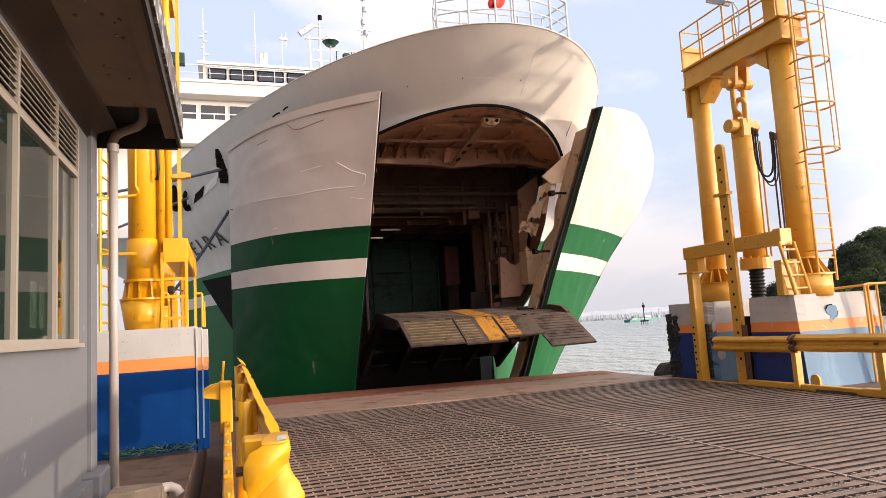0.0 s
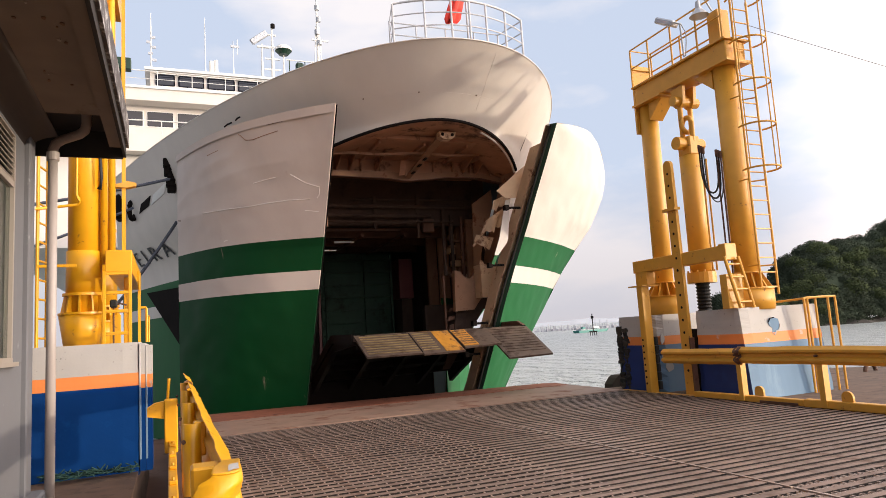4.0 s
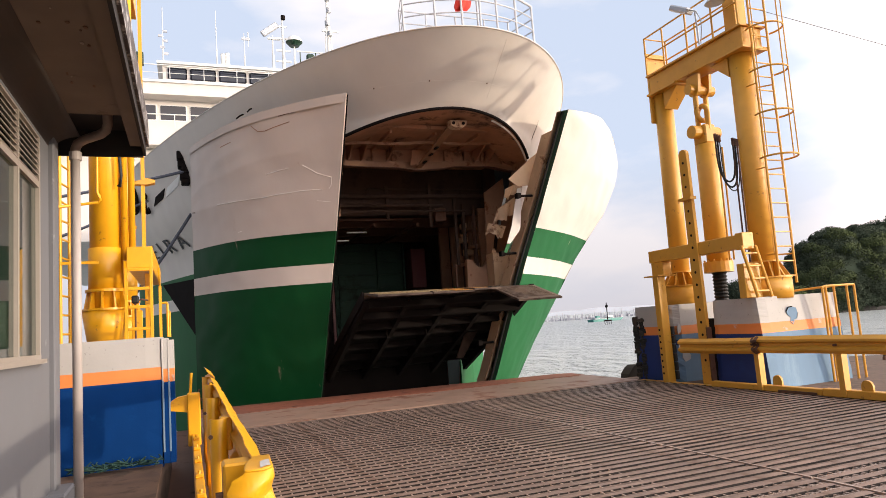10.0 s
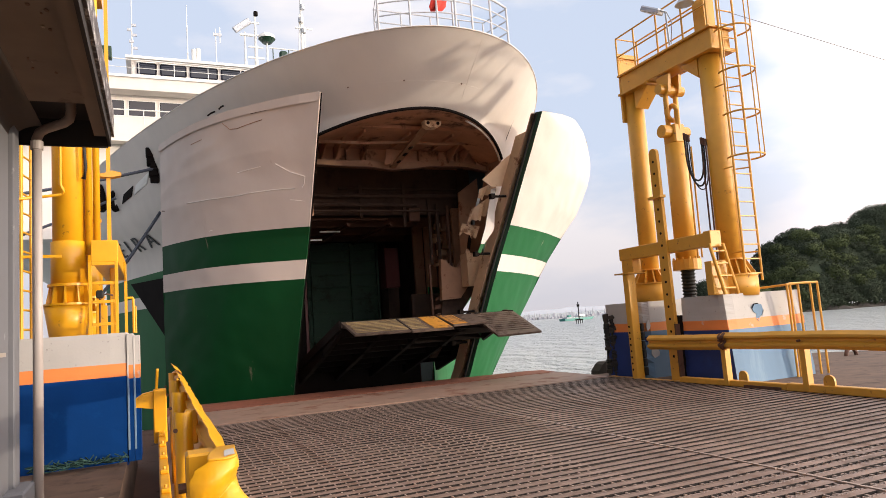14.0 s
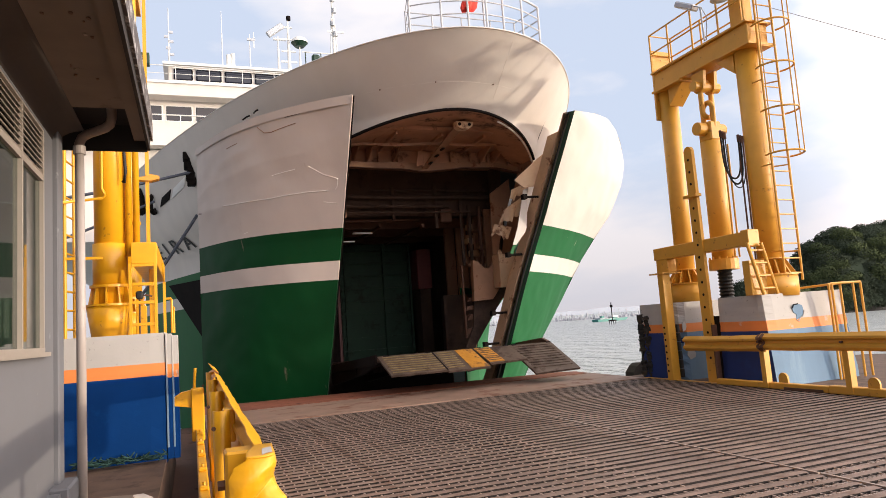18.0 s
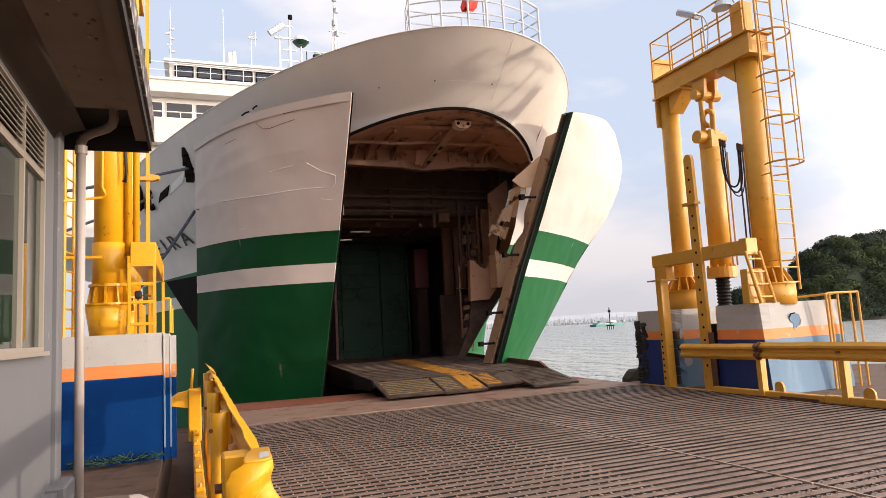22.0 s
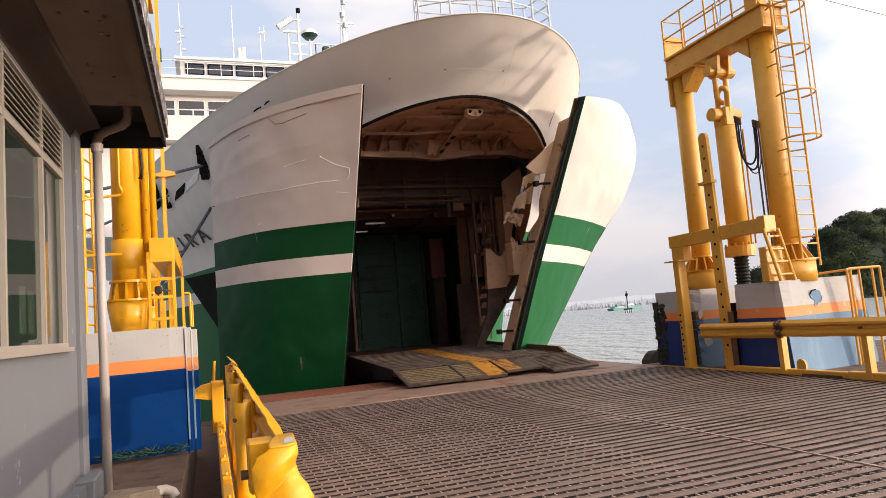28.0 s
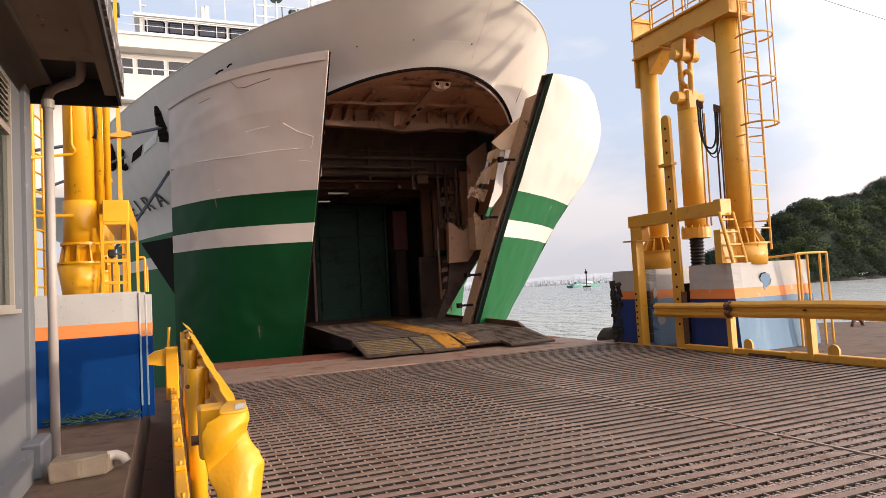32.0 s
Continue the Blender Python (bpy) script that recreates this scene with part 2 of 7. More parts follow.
M_NAVY = mat("navy painted concrete", (0.005, 0.026, 0.15), 0.7, 0, 0.15, 2.5, 0.3, 30, (0.02, 0.05, 0.20), 0.15, 1.5)
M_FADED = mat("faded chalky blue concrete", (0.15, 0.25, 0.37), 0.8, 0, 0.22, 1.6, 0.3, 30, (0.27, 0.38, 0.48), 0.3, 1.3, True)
M_ORANGE = mat("orange painted concrete", (0.72, 0.23, 0.055), 0.6, 0, 0.1, 2.5, 0.3, 30, (0.55, 0.45, 0.40), 0.1, 3)
M_GREYC = mat("grey painted concrete", (0.42, 0.405, 0.39), 0.65, 0, 0.1, 2.5, 0.3, 30, (0.16, 0.15, 0.14), 0.10, 14)
M_CONC = mat("old concrete", (0.098, 0.057, 0.036), 0.85, 0, 0.42, 3, 0.5, 30, (0.055, 0.034, 0.023), 0.42, 2.4)
M_KERB = mat("stained kerb concrete", (0.18, 0.14, 0.105), 0.85, 0, 0.3, 5, 0.5, 30, (0.12, 0.08, 0.055), 0.4, 4)
M_WALL = mat("grey rendered wall", (0.128, 0.132, 0.145), 0.85, 0, 0.06, 2, 0.2, 60, (0.32, 0.33, 0.34), 0.05, 2.5)
M_SOFFIT = mat("brown-grey plywood soffit", (0.14, 0.10, 0.077), 0.85, 0, 0.22, 2.5, 0.15, 20, (0.075, 0.052, 0.04), 0.12, 2.2)
# cove plaster is a darker brown than the soffit
M_COVE = mat("dark brown cove plaster", (0.055, 0.040, 0.033), 0.9, 0, 0.25, 2, 0.2, 20)
M_DKTRIM = mat("dark fascia paint", (0.020, 0.016, 0.015), 0.85, 0, 0.2, 3)
M_FASCIA = mat("dark peeling flashing", (0.07, 0.06, 0.06), 0.6, 0, 0.2, 3, 0.2, 30, (0.62, 0.61, 0.60), 0.45, 7)
M_ALU = mat("cream window frame", (0.30, 0.265, 0.23), 0.42, 0.1, 0.06, 4)
M_PVC = mat("grey plastic pipe", (0.36, 0.32, 0.30), 0.45, 0, 0.08, 4, 0.1, 30, (0.30, 0.22, 0.16), 0.1, 4)
M_PVCB = mat("brown-stained pipe", (0.20, 0.14, 0.11), 0.5, 0, 0.2, 6, 0.1, 30, (0.36, 0.30, 0.26), 0.2, 6)
M_RAIL = mat("grey rail paint", (0.52, 0.53, 0.56), 0.4, 0, 0.1, 6)
M_STEEL = mat("galvanised steel", (0.42, 0.42, 0.42), 0.4, 0.7, 0.1, 6)
M_NET = mat("green fishing net", (0.014, 0.05, 0.042), 0.9, 0, 0.3, 20)
M_FLAG = mat("red flag cloth", (0.78, 0.05, 0.03), 0.75, 0, 0.1, 5)
M_ROPE = mat("blue-grey mooring rope", (0.10, 0.11, 0.14), 0.9, 0, 0.25, 40, 0.6, 120)
M_TEXT = mat("black lettering paint", (0.02, 0.02, 0.022), 0.5, 0, 0.1, 4)
M_ROCK = mat("shore rock", (0.045, 0.038, 0.03), 0.9, 0, 0.3, 0.2, 0.5, 2)
M_DKGLASS = mat("dark window glass", (0.012, 0.014, 0.025), 0.08, 0, 0.1, 1, 0.0)
M_SHIPG = mat("sea green ship paint", (0.035, 0.22, 0.20), 0.5, 0, 0.1, 0.3)
# haze is mixed into the next two colours as pale blue-grey
M_FAR = mat("distant steel with haze in its colour", (0.46, 0.47, 0.52), 0.8, 0, 0.2, 0.02)
M_FARLAND = mat("distant hills with haze in their colour", (0.50, 0.54, 0.62), 0.95, 0, 0.1, 0.01)
M_LAMP = mat("lamp housing enamel", (0.45, 0.46, 0.48), 0.35, 0.4, 0.1, 5)


def glass_mat():
    m = bpy.data.materials.new("tinted window pane")
    m.use_nodes = True
    b = m.node_tree.nodes["Principled BSDF"]
    b.inputs["Base Color"].default_value = (0.12, 0.16, 0.135, 1)
    b.inputs["Roughness"].default_value = 0.03
    b.inputs["Transmission Weight"].default_value = 0.9
    b.inputs["IOR"].default_value = 1.45
    return m


M_GLASS = glass_mat()


def leaf_mat(name, col):
    m = mat(name, col, 0.95, 0, 0.5, 0.35, 0.0)
    m.node_tree.nodes["Principled BSDF"].inputs["Specular IOR Level"].default_value = 0.1
    return m


M_LEAF = leaf_mat("dark woodland leaves", (0.052, 0.066, 0.043))
# lighter leaf copy, with sunlight on the slope put into its colour
M_LEAF2 = leaf_mat("scrub leaves with a sunlit yellow-green", (0.075, 0.095, 0.042))


def water_mat():
    m = bpy.data.materials.new("harbour water")
    m.use_nodes = True
    n, l = m.node_tree.nodes, m.node_tree.links
    b = n["Principled BSDF"]
    b.inputs["Base Color"].default_value = (0.38, 0.405, 0.39, 1)
    b.inputs["Roughness"].default_value = 0.30
    b.inputs["IOR"].default_value = 1.33
    tc = n.new("ShaderNodeTexCoord")
    last = None
    for sc, st in ((0.35, 0.8), (1.3, 1.0), (3.2, 1.0)):
        mp = n.new("ShaderNodeMapping")
        mp.inputs["Rotation"].default_value = (0, 0, 0.45)
        mp.inputs["Scale"].default_value = (1.0, 0.5, 1)
        l.new(tc.outputs["Object"], mp.inputs["Vector"])
        no = n.new("ShaderNodeTexNoise")
        no.inputs["Scale"].default_value = sc
        no.inputs["Detail"].default_value = 4
        l.new(mp.outputs["Vector"], no.inputs["Vector"])
        bp = n.new("ShaderNodeBump")
        bp.inputs["Strength"].default_value = st
        bp.inputs["Distance"].default_value = 1.0 / sc
        l.new(no.outputs["Fac"], bp.inputs["Height"])
        if last:
            l.new(last, bp.inputs["Normal"])
        last = bp.outputs["Normal"]
    l.new(last, b.inputs["Normal"])
    return m


M_WATER = water_mat()


# ---- mesh helpers ----
def to_mesh(bm, material, smooth=False):
    me = bpy.data.meshes.new("mesh")
    bm.normal_update()
    bm.to_mesh(me)
    bm.free()
    for mm in (material if isinstance(material, (list, tuple)) else [material]):
        me.materials.append(mm)
    if smooth:
        for p in me.polygons:
            p.use_smooth = True
    return me


def part(name, bm, material, parent=None, label="", smooth=False):
    """Links a bmesh as one mesh object under a thing or a part. Coordinates are the thing's own."""
    ob = new(name, to_mesh(bm, material, smooth))
    if parent:
        ob.parent = parent
    if label:
        tagged(ob, label)
    return ob


def thing(name, x=0, y=0, z=0, rz=0, label="", category="", group="", kind=""):
    ob = new(name)
    ob.empty_display_size = 0.2
    ob.matrix_basis = pose(x, y, z, 0, 0, rz)
    return tagged(ob, label, category, group, kind)


def box(bm, x0, x1, y0, y1, z0, z1, bev=0.0, m=None):
    mtx = Matrix.Translation(((x0 + x1) / 2, (y0 + y1) / 2, (z0 + z1) / 2)) @ Matrix.Diagonal((abs(x1 - x0), abs(y1 - y0), abs(z1 - z0), 1))
    if m is not None:
        mtx = m @ mtx
    r = bmesh.ops.create_cube(bm, size=1, matrix=mtx)
    if bev:
        es = list({e for v in r["verts"] for e in v.link_edges})
        bmesh.ops.bevel(bm, geom=es, offset=bev, segments=1, affect="EDGES")
    return bm


def boxbm(*a, **k):
    return box(bmesh.new(), *a, **k)


def rod(bm, a, b, r, seg=10, r2=None, caps=True):
    a, b = Vector(a), Vector(b)
    d = b - a
    mtx = Matrix.Translation((a + b) / 2) @ d.to_track_quat("Z", "Y").to_matrix().to_4x4()
    bmesh.ops.create_cone(bm, cap_ends=caps, segments=seg, radius1=r, radius2=r if r2 is None else r2, depth=d.length, matrix=mtx)
    return bm


def rodbm(*a, **k):
    return rod(bmesh.new(), *a, **k)


def tube(pts, r, seg=8, closed=False):
    """A round bar along a line of points."""
    bm = bmesh.new()
    pts = [Vector(p) for p in pts]
    rings = []
    n = len(pts)
    up = Vector((0.13, 0.21, 0.97))
    for i, p in enumerate(pts):
        d = (pts[(i + 1) % n] - pts[i - 1]) if closed else (pts[min(i + 1, n - 1)] - pts[max(i - 1, 0)])
        d.normalize()
        s = d.cross(up)
        if s.length < 1e-3:
            s = d.cross(Vector((1, 0, 0)))
        s.normalize()
        u = s.cross(d)
        rings.append([bm.verts.new(p + s * (r * math.cos(2 * math.pi * k / seg)) + u * (r * math.sin(2 * math.pi * k / seg))) for k in range(seg)])
    for i in range(n if closed else n - 1):
        a, b = rings[i], rings[(i + 1) % n]
        for k in range(seg):
            bm.faces.new((a[k], a[(k + 1) % seg], b[(k + 1) % seg], b[k]))
    if not closed:
        bm.faces.new(rings[0])
        bm.faces.new(rings[-1][::-1])
    return bm


def arc(c, r, a0, a1, n, axis="z"):
    out = []
    for i in range(n + 1):
        a = radians(a0 + (a1 - a0) * i / n)
        ca, sa = r * math.cos(a), r * math.sin(a)
        out.append({"z": (c[0] + ca, c[1] + sa, c[2]), "x": (c[0], c[1] + ca, c[2] + sa), "y": (c[0] + ca, c[1], c[2] + sa)}[axis])
    return out


def prism(pts, h0, h1, axis="z"):
    """A plate cut to an outline of points in a plane and given thickness along axis."""
    bm = bmesh.new()
    def p3(p, h):
        return {"z": (p[0], p[1], h), "x": (h, p[0], p[1]), "y": (p[0], h, p[1])}[axis]
    a = [bm.verts.new(p3(p, h0)) for p in pts]
    b = [bm.verts.new(p3(p, h1)) for p in pts]
    n = len(pts)
    bm.faces.new(a[::-1])
    bm.faces.new(b)
    for i in range(n):
        bm.faces.new((a[i], a[(i + 1) % n], b[(i + 1) % n], b[i]))
    bmesh.ops.recalc_face_normals(bm, faces=bm.faces[:])
    return bm


def grid(fn, nu, nv, thick=0.0):
    """A sheet fn(u, v) over the unit square; with thickness it is closed."""
    bm = bmesh.new()
    vs = [[bm.verts.new(fn(i / nu, j / nv)) for j in range(nv + 1)] for i in range(nu + 1)]
    for i in range(nu):
        for j in range(nv):
            bm.faces.new((vs[i][j], vs[i + 1][j], vs[i + 1][j + 1], vs[i][j + 1]))
    if thick:
        bm.normal_update()
        bmesh.ops.solidify(bm, geom=bm.faces[:], thickness=thick)
    return bm


def wpart(name, bm, material, parent, label="", smooth=False):
    """A part whose mesh is drawn in world metres."""
    ob = part(name, bm, material, parent, label, smooth)
    p = parent
    if p.parent is None:
        ob.location = -p.location
    return ob


# ---- sea, ground and quay ----
def sea():
    bm = bmesh.new()
    bmesh.ops.create_grid(bm, x_segments=8, y_segments=8, size=4500)
    ob = part("water", bm, M_WATER)
    ob.location = (0, 0, -2.1)
    tagged(ob, "rippled grey-blue harbour water reaching the horizon", "water", kind="structure")


def slab(name, pts, z0, z1, material, label, cat="quay"):
    ob = part(name, prism(pts, z0, z1), material)
    tagged(ob, label, cat, kind="structure")
    return ob


sea()
slab("ground", [(-40, -60), (40, -60), (40, 1.5), (-0.45, 1.5), (-0.45, 15.5), (-6, 15.5), (-6, 11), (-40, 11)], -3.0, 0.0, M_CONC, "old brown concrete quay with stains", "ground")
slab("pavement", [(10.2, 1.52), (40, 1.52), (24, 5.5), (17.8, 12.4), (17.2, 13.2), (13.2, 14.4), (10.2, 14.4)], -3.0, -0.03, M_CONC, "brown concrete apron beside the lifting tower", "quay")
# slab added over the water so the gap reads dark
slab("pavement", [(-0.45, 1.52), (0.12, 1.52), (0.12, 21.5), (-2.4, 21.5), (-2.4, 15.52), (-0.45, 15.52)], -3.0, -0.9, M_BROWN, "brown slab added to keep the gap between quay and bridge dark", "gap")


# ---- movable bridge deck ----
PITCH = 0.177
BAR, GROOVE = 0.080, 0.032
ROWS = int((13.38 - 1.65) / PITCH)


def loose_boxes(name, boxes, material, label):
    """Many small open-bottomed blocks as one mesh."""
    verts, faces = [], []
    for x0, x1, y0, y1, z0, z1 in boxes:
        b = len(verts)
        verts += [(x0, y0, z1), (x1, y0, z1), (x1, y1, z1), (x0, y1, z1), (x0, y0, z0), (x1, y0, z0), (x1, y1, z0), (x0, y1, z0)]
        faces += [(b, b + 1, b + 2, b + 3), (b, b + 4, b + 5, b + 1), (b + 1, b + 5, b + 6, b + 2), (b + 3, b + 2, b + 6, b + 7), (b + 3, b + 7, b + 4, b)]
    me = bpy.data.meshes.new(name)
    me.from_pydata(verts, [], faces)
    me.materials.append(material)
    ob = new(name, me)
    ob.parent = deck
    ob.location = -deck.location
    tagged(ob, label, kind="stuff")


def bridge_deck():
    d = thing("link_span", 5.1, 9, -0.6, label="movable steel ferry bridge with slatted brown deck", category="ferry bridge", kind="structure")
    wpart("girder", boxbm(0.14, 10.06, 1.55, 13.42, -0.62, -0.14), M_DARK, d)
    wpart("plate", prism([(0.14, 13.42), (10.06, 13.42), (10.12, 15.9), (0.14, 15.9)], -0.35, 0.002), M_PLATE, d, "tan rust-stained steel landing plate")
    wpart("plate", prism([(0.14, 15.92), (10.12, 15.92), (10.2, 16.75), (9.9, 17.0), (0.14, 17.85)], -0.30, 0.0), M_DECKRUST, d, "red rusted lip plate")
    for x in (0.14, 3.5, 6.8):
        wpart("lip", boxbm(x, min(x + 3.26, 10.0), 15.86, 15.98, -0.02, 0.012), M_DECKRUST, d)
    wpart("side_girder", boxbm(10.06, 10.2, 1.55, 13.5, -0.5, 0.0), M_YEL, d)
    wpart("side_girder", boxbm(0.0, 0.135, 1.55, 17.0, -0.6, -0.02), M_BROWN, d)
    return d


deck = bridge_deck()


def deck_infill():
    """Dirt-packed bars a little below the wearing bars, and the ties that cross the open grooves."""
    rnd = random.Random(4)
    fill, ties = [], []
    for j in range(ROWS):
        y = 1.70 + PITCH * j
        y0, y1 = y - PITCH + BAR, y - GROOVE
        for xa, xb in ((0.19, 5.33), (5.39, 10.03)):
            x = xa
            while x < xb:
                w = min(rnd.uniform(0.3, 1.1), xb - x)
                swept = noise.noise(Vector((x * 0.45, y * 0.45, 1)))
                open_row = y < 5.6 and x > 1.9 and swept > -0.25
                z = -0.013 if open_row else -0.006 - 0.010 * max(0.0, swept) - rnd.uniform(0, 0.004)
                fill.append((x, x + w, y0 + rnd.uniform(0, 0.008), y1 + rnd.uniform(-0.006, 0.004), -0.06, z))
                if open_row:
                    q = x + 0.02
                    while q < x + w:
                        ties.append((q, q + 0.010, y0, y1, -0.05, -0.004 - rnd.uniform(0, 0.004)))
                        q += 0.059
                    ties.append((x, x + w, (y0 + y1) / 2 - 0.006, (y0 + y1) / 2 + 0.004, -0.05, -0.007))
                x += w
        x = 0.2 + rnd.random() * 0.03
        while x < 10:
            if abs(x - 5.36) > 0.05 and (x < 4.2 or y < 5.0) and rnd.random() < 0.96:
                ties.append((x, x + 0.014, y1 - 0.022, y + 0.004, -0.05, -0.003 - rnd.uniform(0, 0.006)))
            x += 0.118
    loose_boxes("infill_bar", fill, M_INFILL, "dirt-packed lower bars between the deck slats")
    loose_boxes("tie_bar", ties, M_TIE, "short tie bars across the open grooves")


deck_infill()


def deck_slats():
    meshes = []
    rnd = random.Random(9)
    for k in range(6):
        bm = boxbm(-2.5, 2.5, 0.0, BAR, -0.07, 0.0)
        bmesh.ops.subdivide_edges(bm, edges=[e for e in bm.edges if abs(e.verts[0].co.x - e.verts[1].co.x) > 1], cuts=10)
        for v in bm.verts:
            v.co.z += rnd.uniform(-0.002, 0.002)
            v.co.y += rnd.uniform(-0.003, 0.003)
        bm.normal_update()
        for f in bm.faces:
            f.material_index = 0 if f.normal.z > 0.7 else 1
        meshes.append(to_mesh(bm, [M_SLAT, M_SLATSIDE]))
    y = 1.62
    while y < 13.3:
        n = rnd.uniform(1.1, 2.6)
        wpart("seam_bar", boxbm(5.345 + rnd.uniform(-.004, .004), 5.372, y, min(y + n, 13.34) - 0.02, -0.06, 0.007), M_TIE, deck)
        y += n
    for j in range(ROWS):
        for cx, sx in ((2.755, 1.03), (7.71, 0.935)):
            ob = new("slat", meshes[rnd.randrange(6)])
            ob.parent = deck
            ob.location = Vector((cx, 1.70 + PITCH * j, rnd.uniform(-0.003, 0.002))) - deck.location
            ob.scale = (sx, 1, 1)


# ---- crash barriers ----
def wbeam(x, y0, y1, zc, side, n=16, wob=0.0, seed=1):
    """A W-section guard rail along y; side is the way its ridges face."""
    prof = [(-0.155, 0.0), (-0.13, 0.03), (-0.095, 0.075), (-0.055, 0.075), (-0.02, 0.012), (0.02, 0.012), (0.055, 0.075), (0.095, 0.075), (0.13, 0.03), (0.155, 0.0)]
    rnd = random.Random(seed)
    wob_a = [(rnd.uniform(-wob, wob), rnd.uniform(-wob, wob)) for _ in range(n + 1)]
    bm = bmesh.new()
    rings = []
    for i in range(n + 1):
        y = y0 + (y1 - y0) * i / n
        rings.append([bm.verts.new((x + side * d + wob_a[i][0], y, zc + h + wob_a[i][1])) for h, d in prof])
    for i in range(n):
        for k in range(len(prof) - 1):
            bm.faces.new((rings[i][k], rings[i][k + 1], rings[i + 1][k + 1], rings[i + 1][k]))
    bm.normal_update()
    bmesh.ops.solidify(bm, geom=bm.faces[:], thickness=0.006)
    return bm


def channel_post(x, y, z0, z1, w=0.13, d=0.10, t=0.012):
    bm = bmesh.new()
    box(bm, x - w / 2, x + w / 2, y - t / 2, y + t / 2, z0, z1)
    box(bm, x - w / 2, x - w / 2 + t, y + t / 2, y + d, z0, z1)
    box(bm, x + w / 2 - t, x + w / 2, y + t / 2, y + d, z0, z1)
    return bm


def lug(x, y, z):
    bm = prism([(y - 0.10, z), (y + 0.10, z), (y + 0.10, z + 0.08)] + [(y + 0.1 * math.cos(radians(a)), z + 0.08 + 0.1 * math.sin(radians(a))) for a in range(20, 180, 20)] + [(y - 0.10, z + 0.08)], x - 0.02, x + 0.02, "x")
    return bm


def right_barrier():
    g = thing("crash_barrier", 10.0, 5, 0, label="yellow steel crash barrier on the bridge edge, chipped and bent", category="barrier")
    wpart("rail", wbeam(9.9, 1.8, 9.66, 0.87, -1, 20, 0.008, 3), M_YEL, g)
    wpart("rail", wbeam(9.93, 9.60, 11.75, 0.83, -1, 8, 0.008, 5), M_YEL, g)
    for y in (2.2, 4.1, 6.0, 7.95, 9.66):
        p = wpart("post", channel_post(9.98, y, 0.02, 1.0), M_YEL, g)
        wpart("bolt", rodbm((9.86, y + 0.02, 0.87), (9.80, y + 0.02, 0.87), 0.02, 8), M_BROWN, p)
    wpart("kerb_beam", boxbm(9.93, 10.08, 1.6, 8.4, 0.0, 0.13, bev=0.012), M_YEL, g)
    wpart("kerb_beam", boxbm(9.96, 10.10, 8.42, 11.0, 0.0, 0.11, bev=0.012), M_YEL, g)
    for y in (3.3, 7.62, 9.35):
        wpart("lug", lug(10.0, y, 0.12), M_YEL, g)
    wpart("rust_patch", boxbm(9.915, 9.93, 8.5, 9.3, 0.0, 0.05), M_BROWN, g)
    # torn joint between the two rails
    wpart("torn_joint", wbeam(9.885, 9.55, 9.72, 0.85, -1, 3, 0.02, 14), M_BROWN, g, "rusty torn rail joint")
    return g


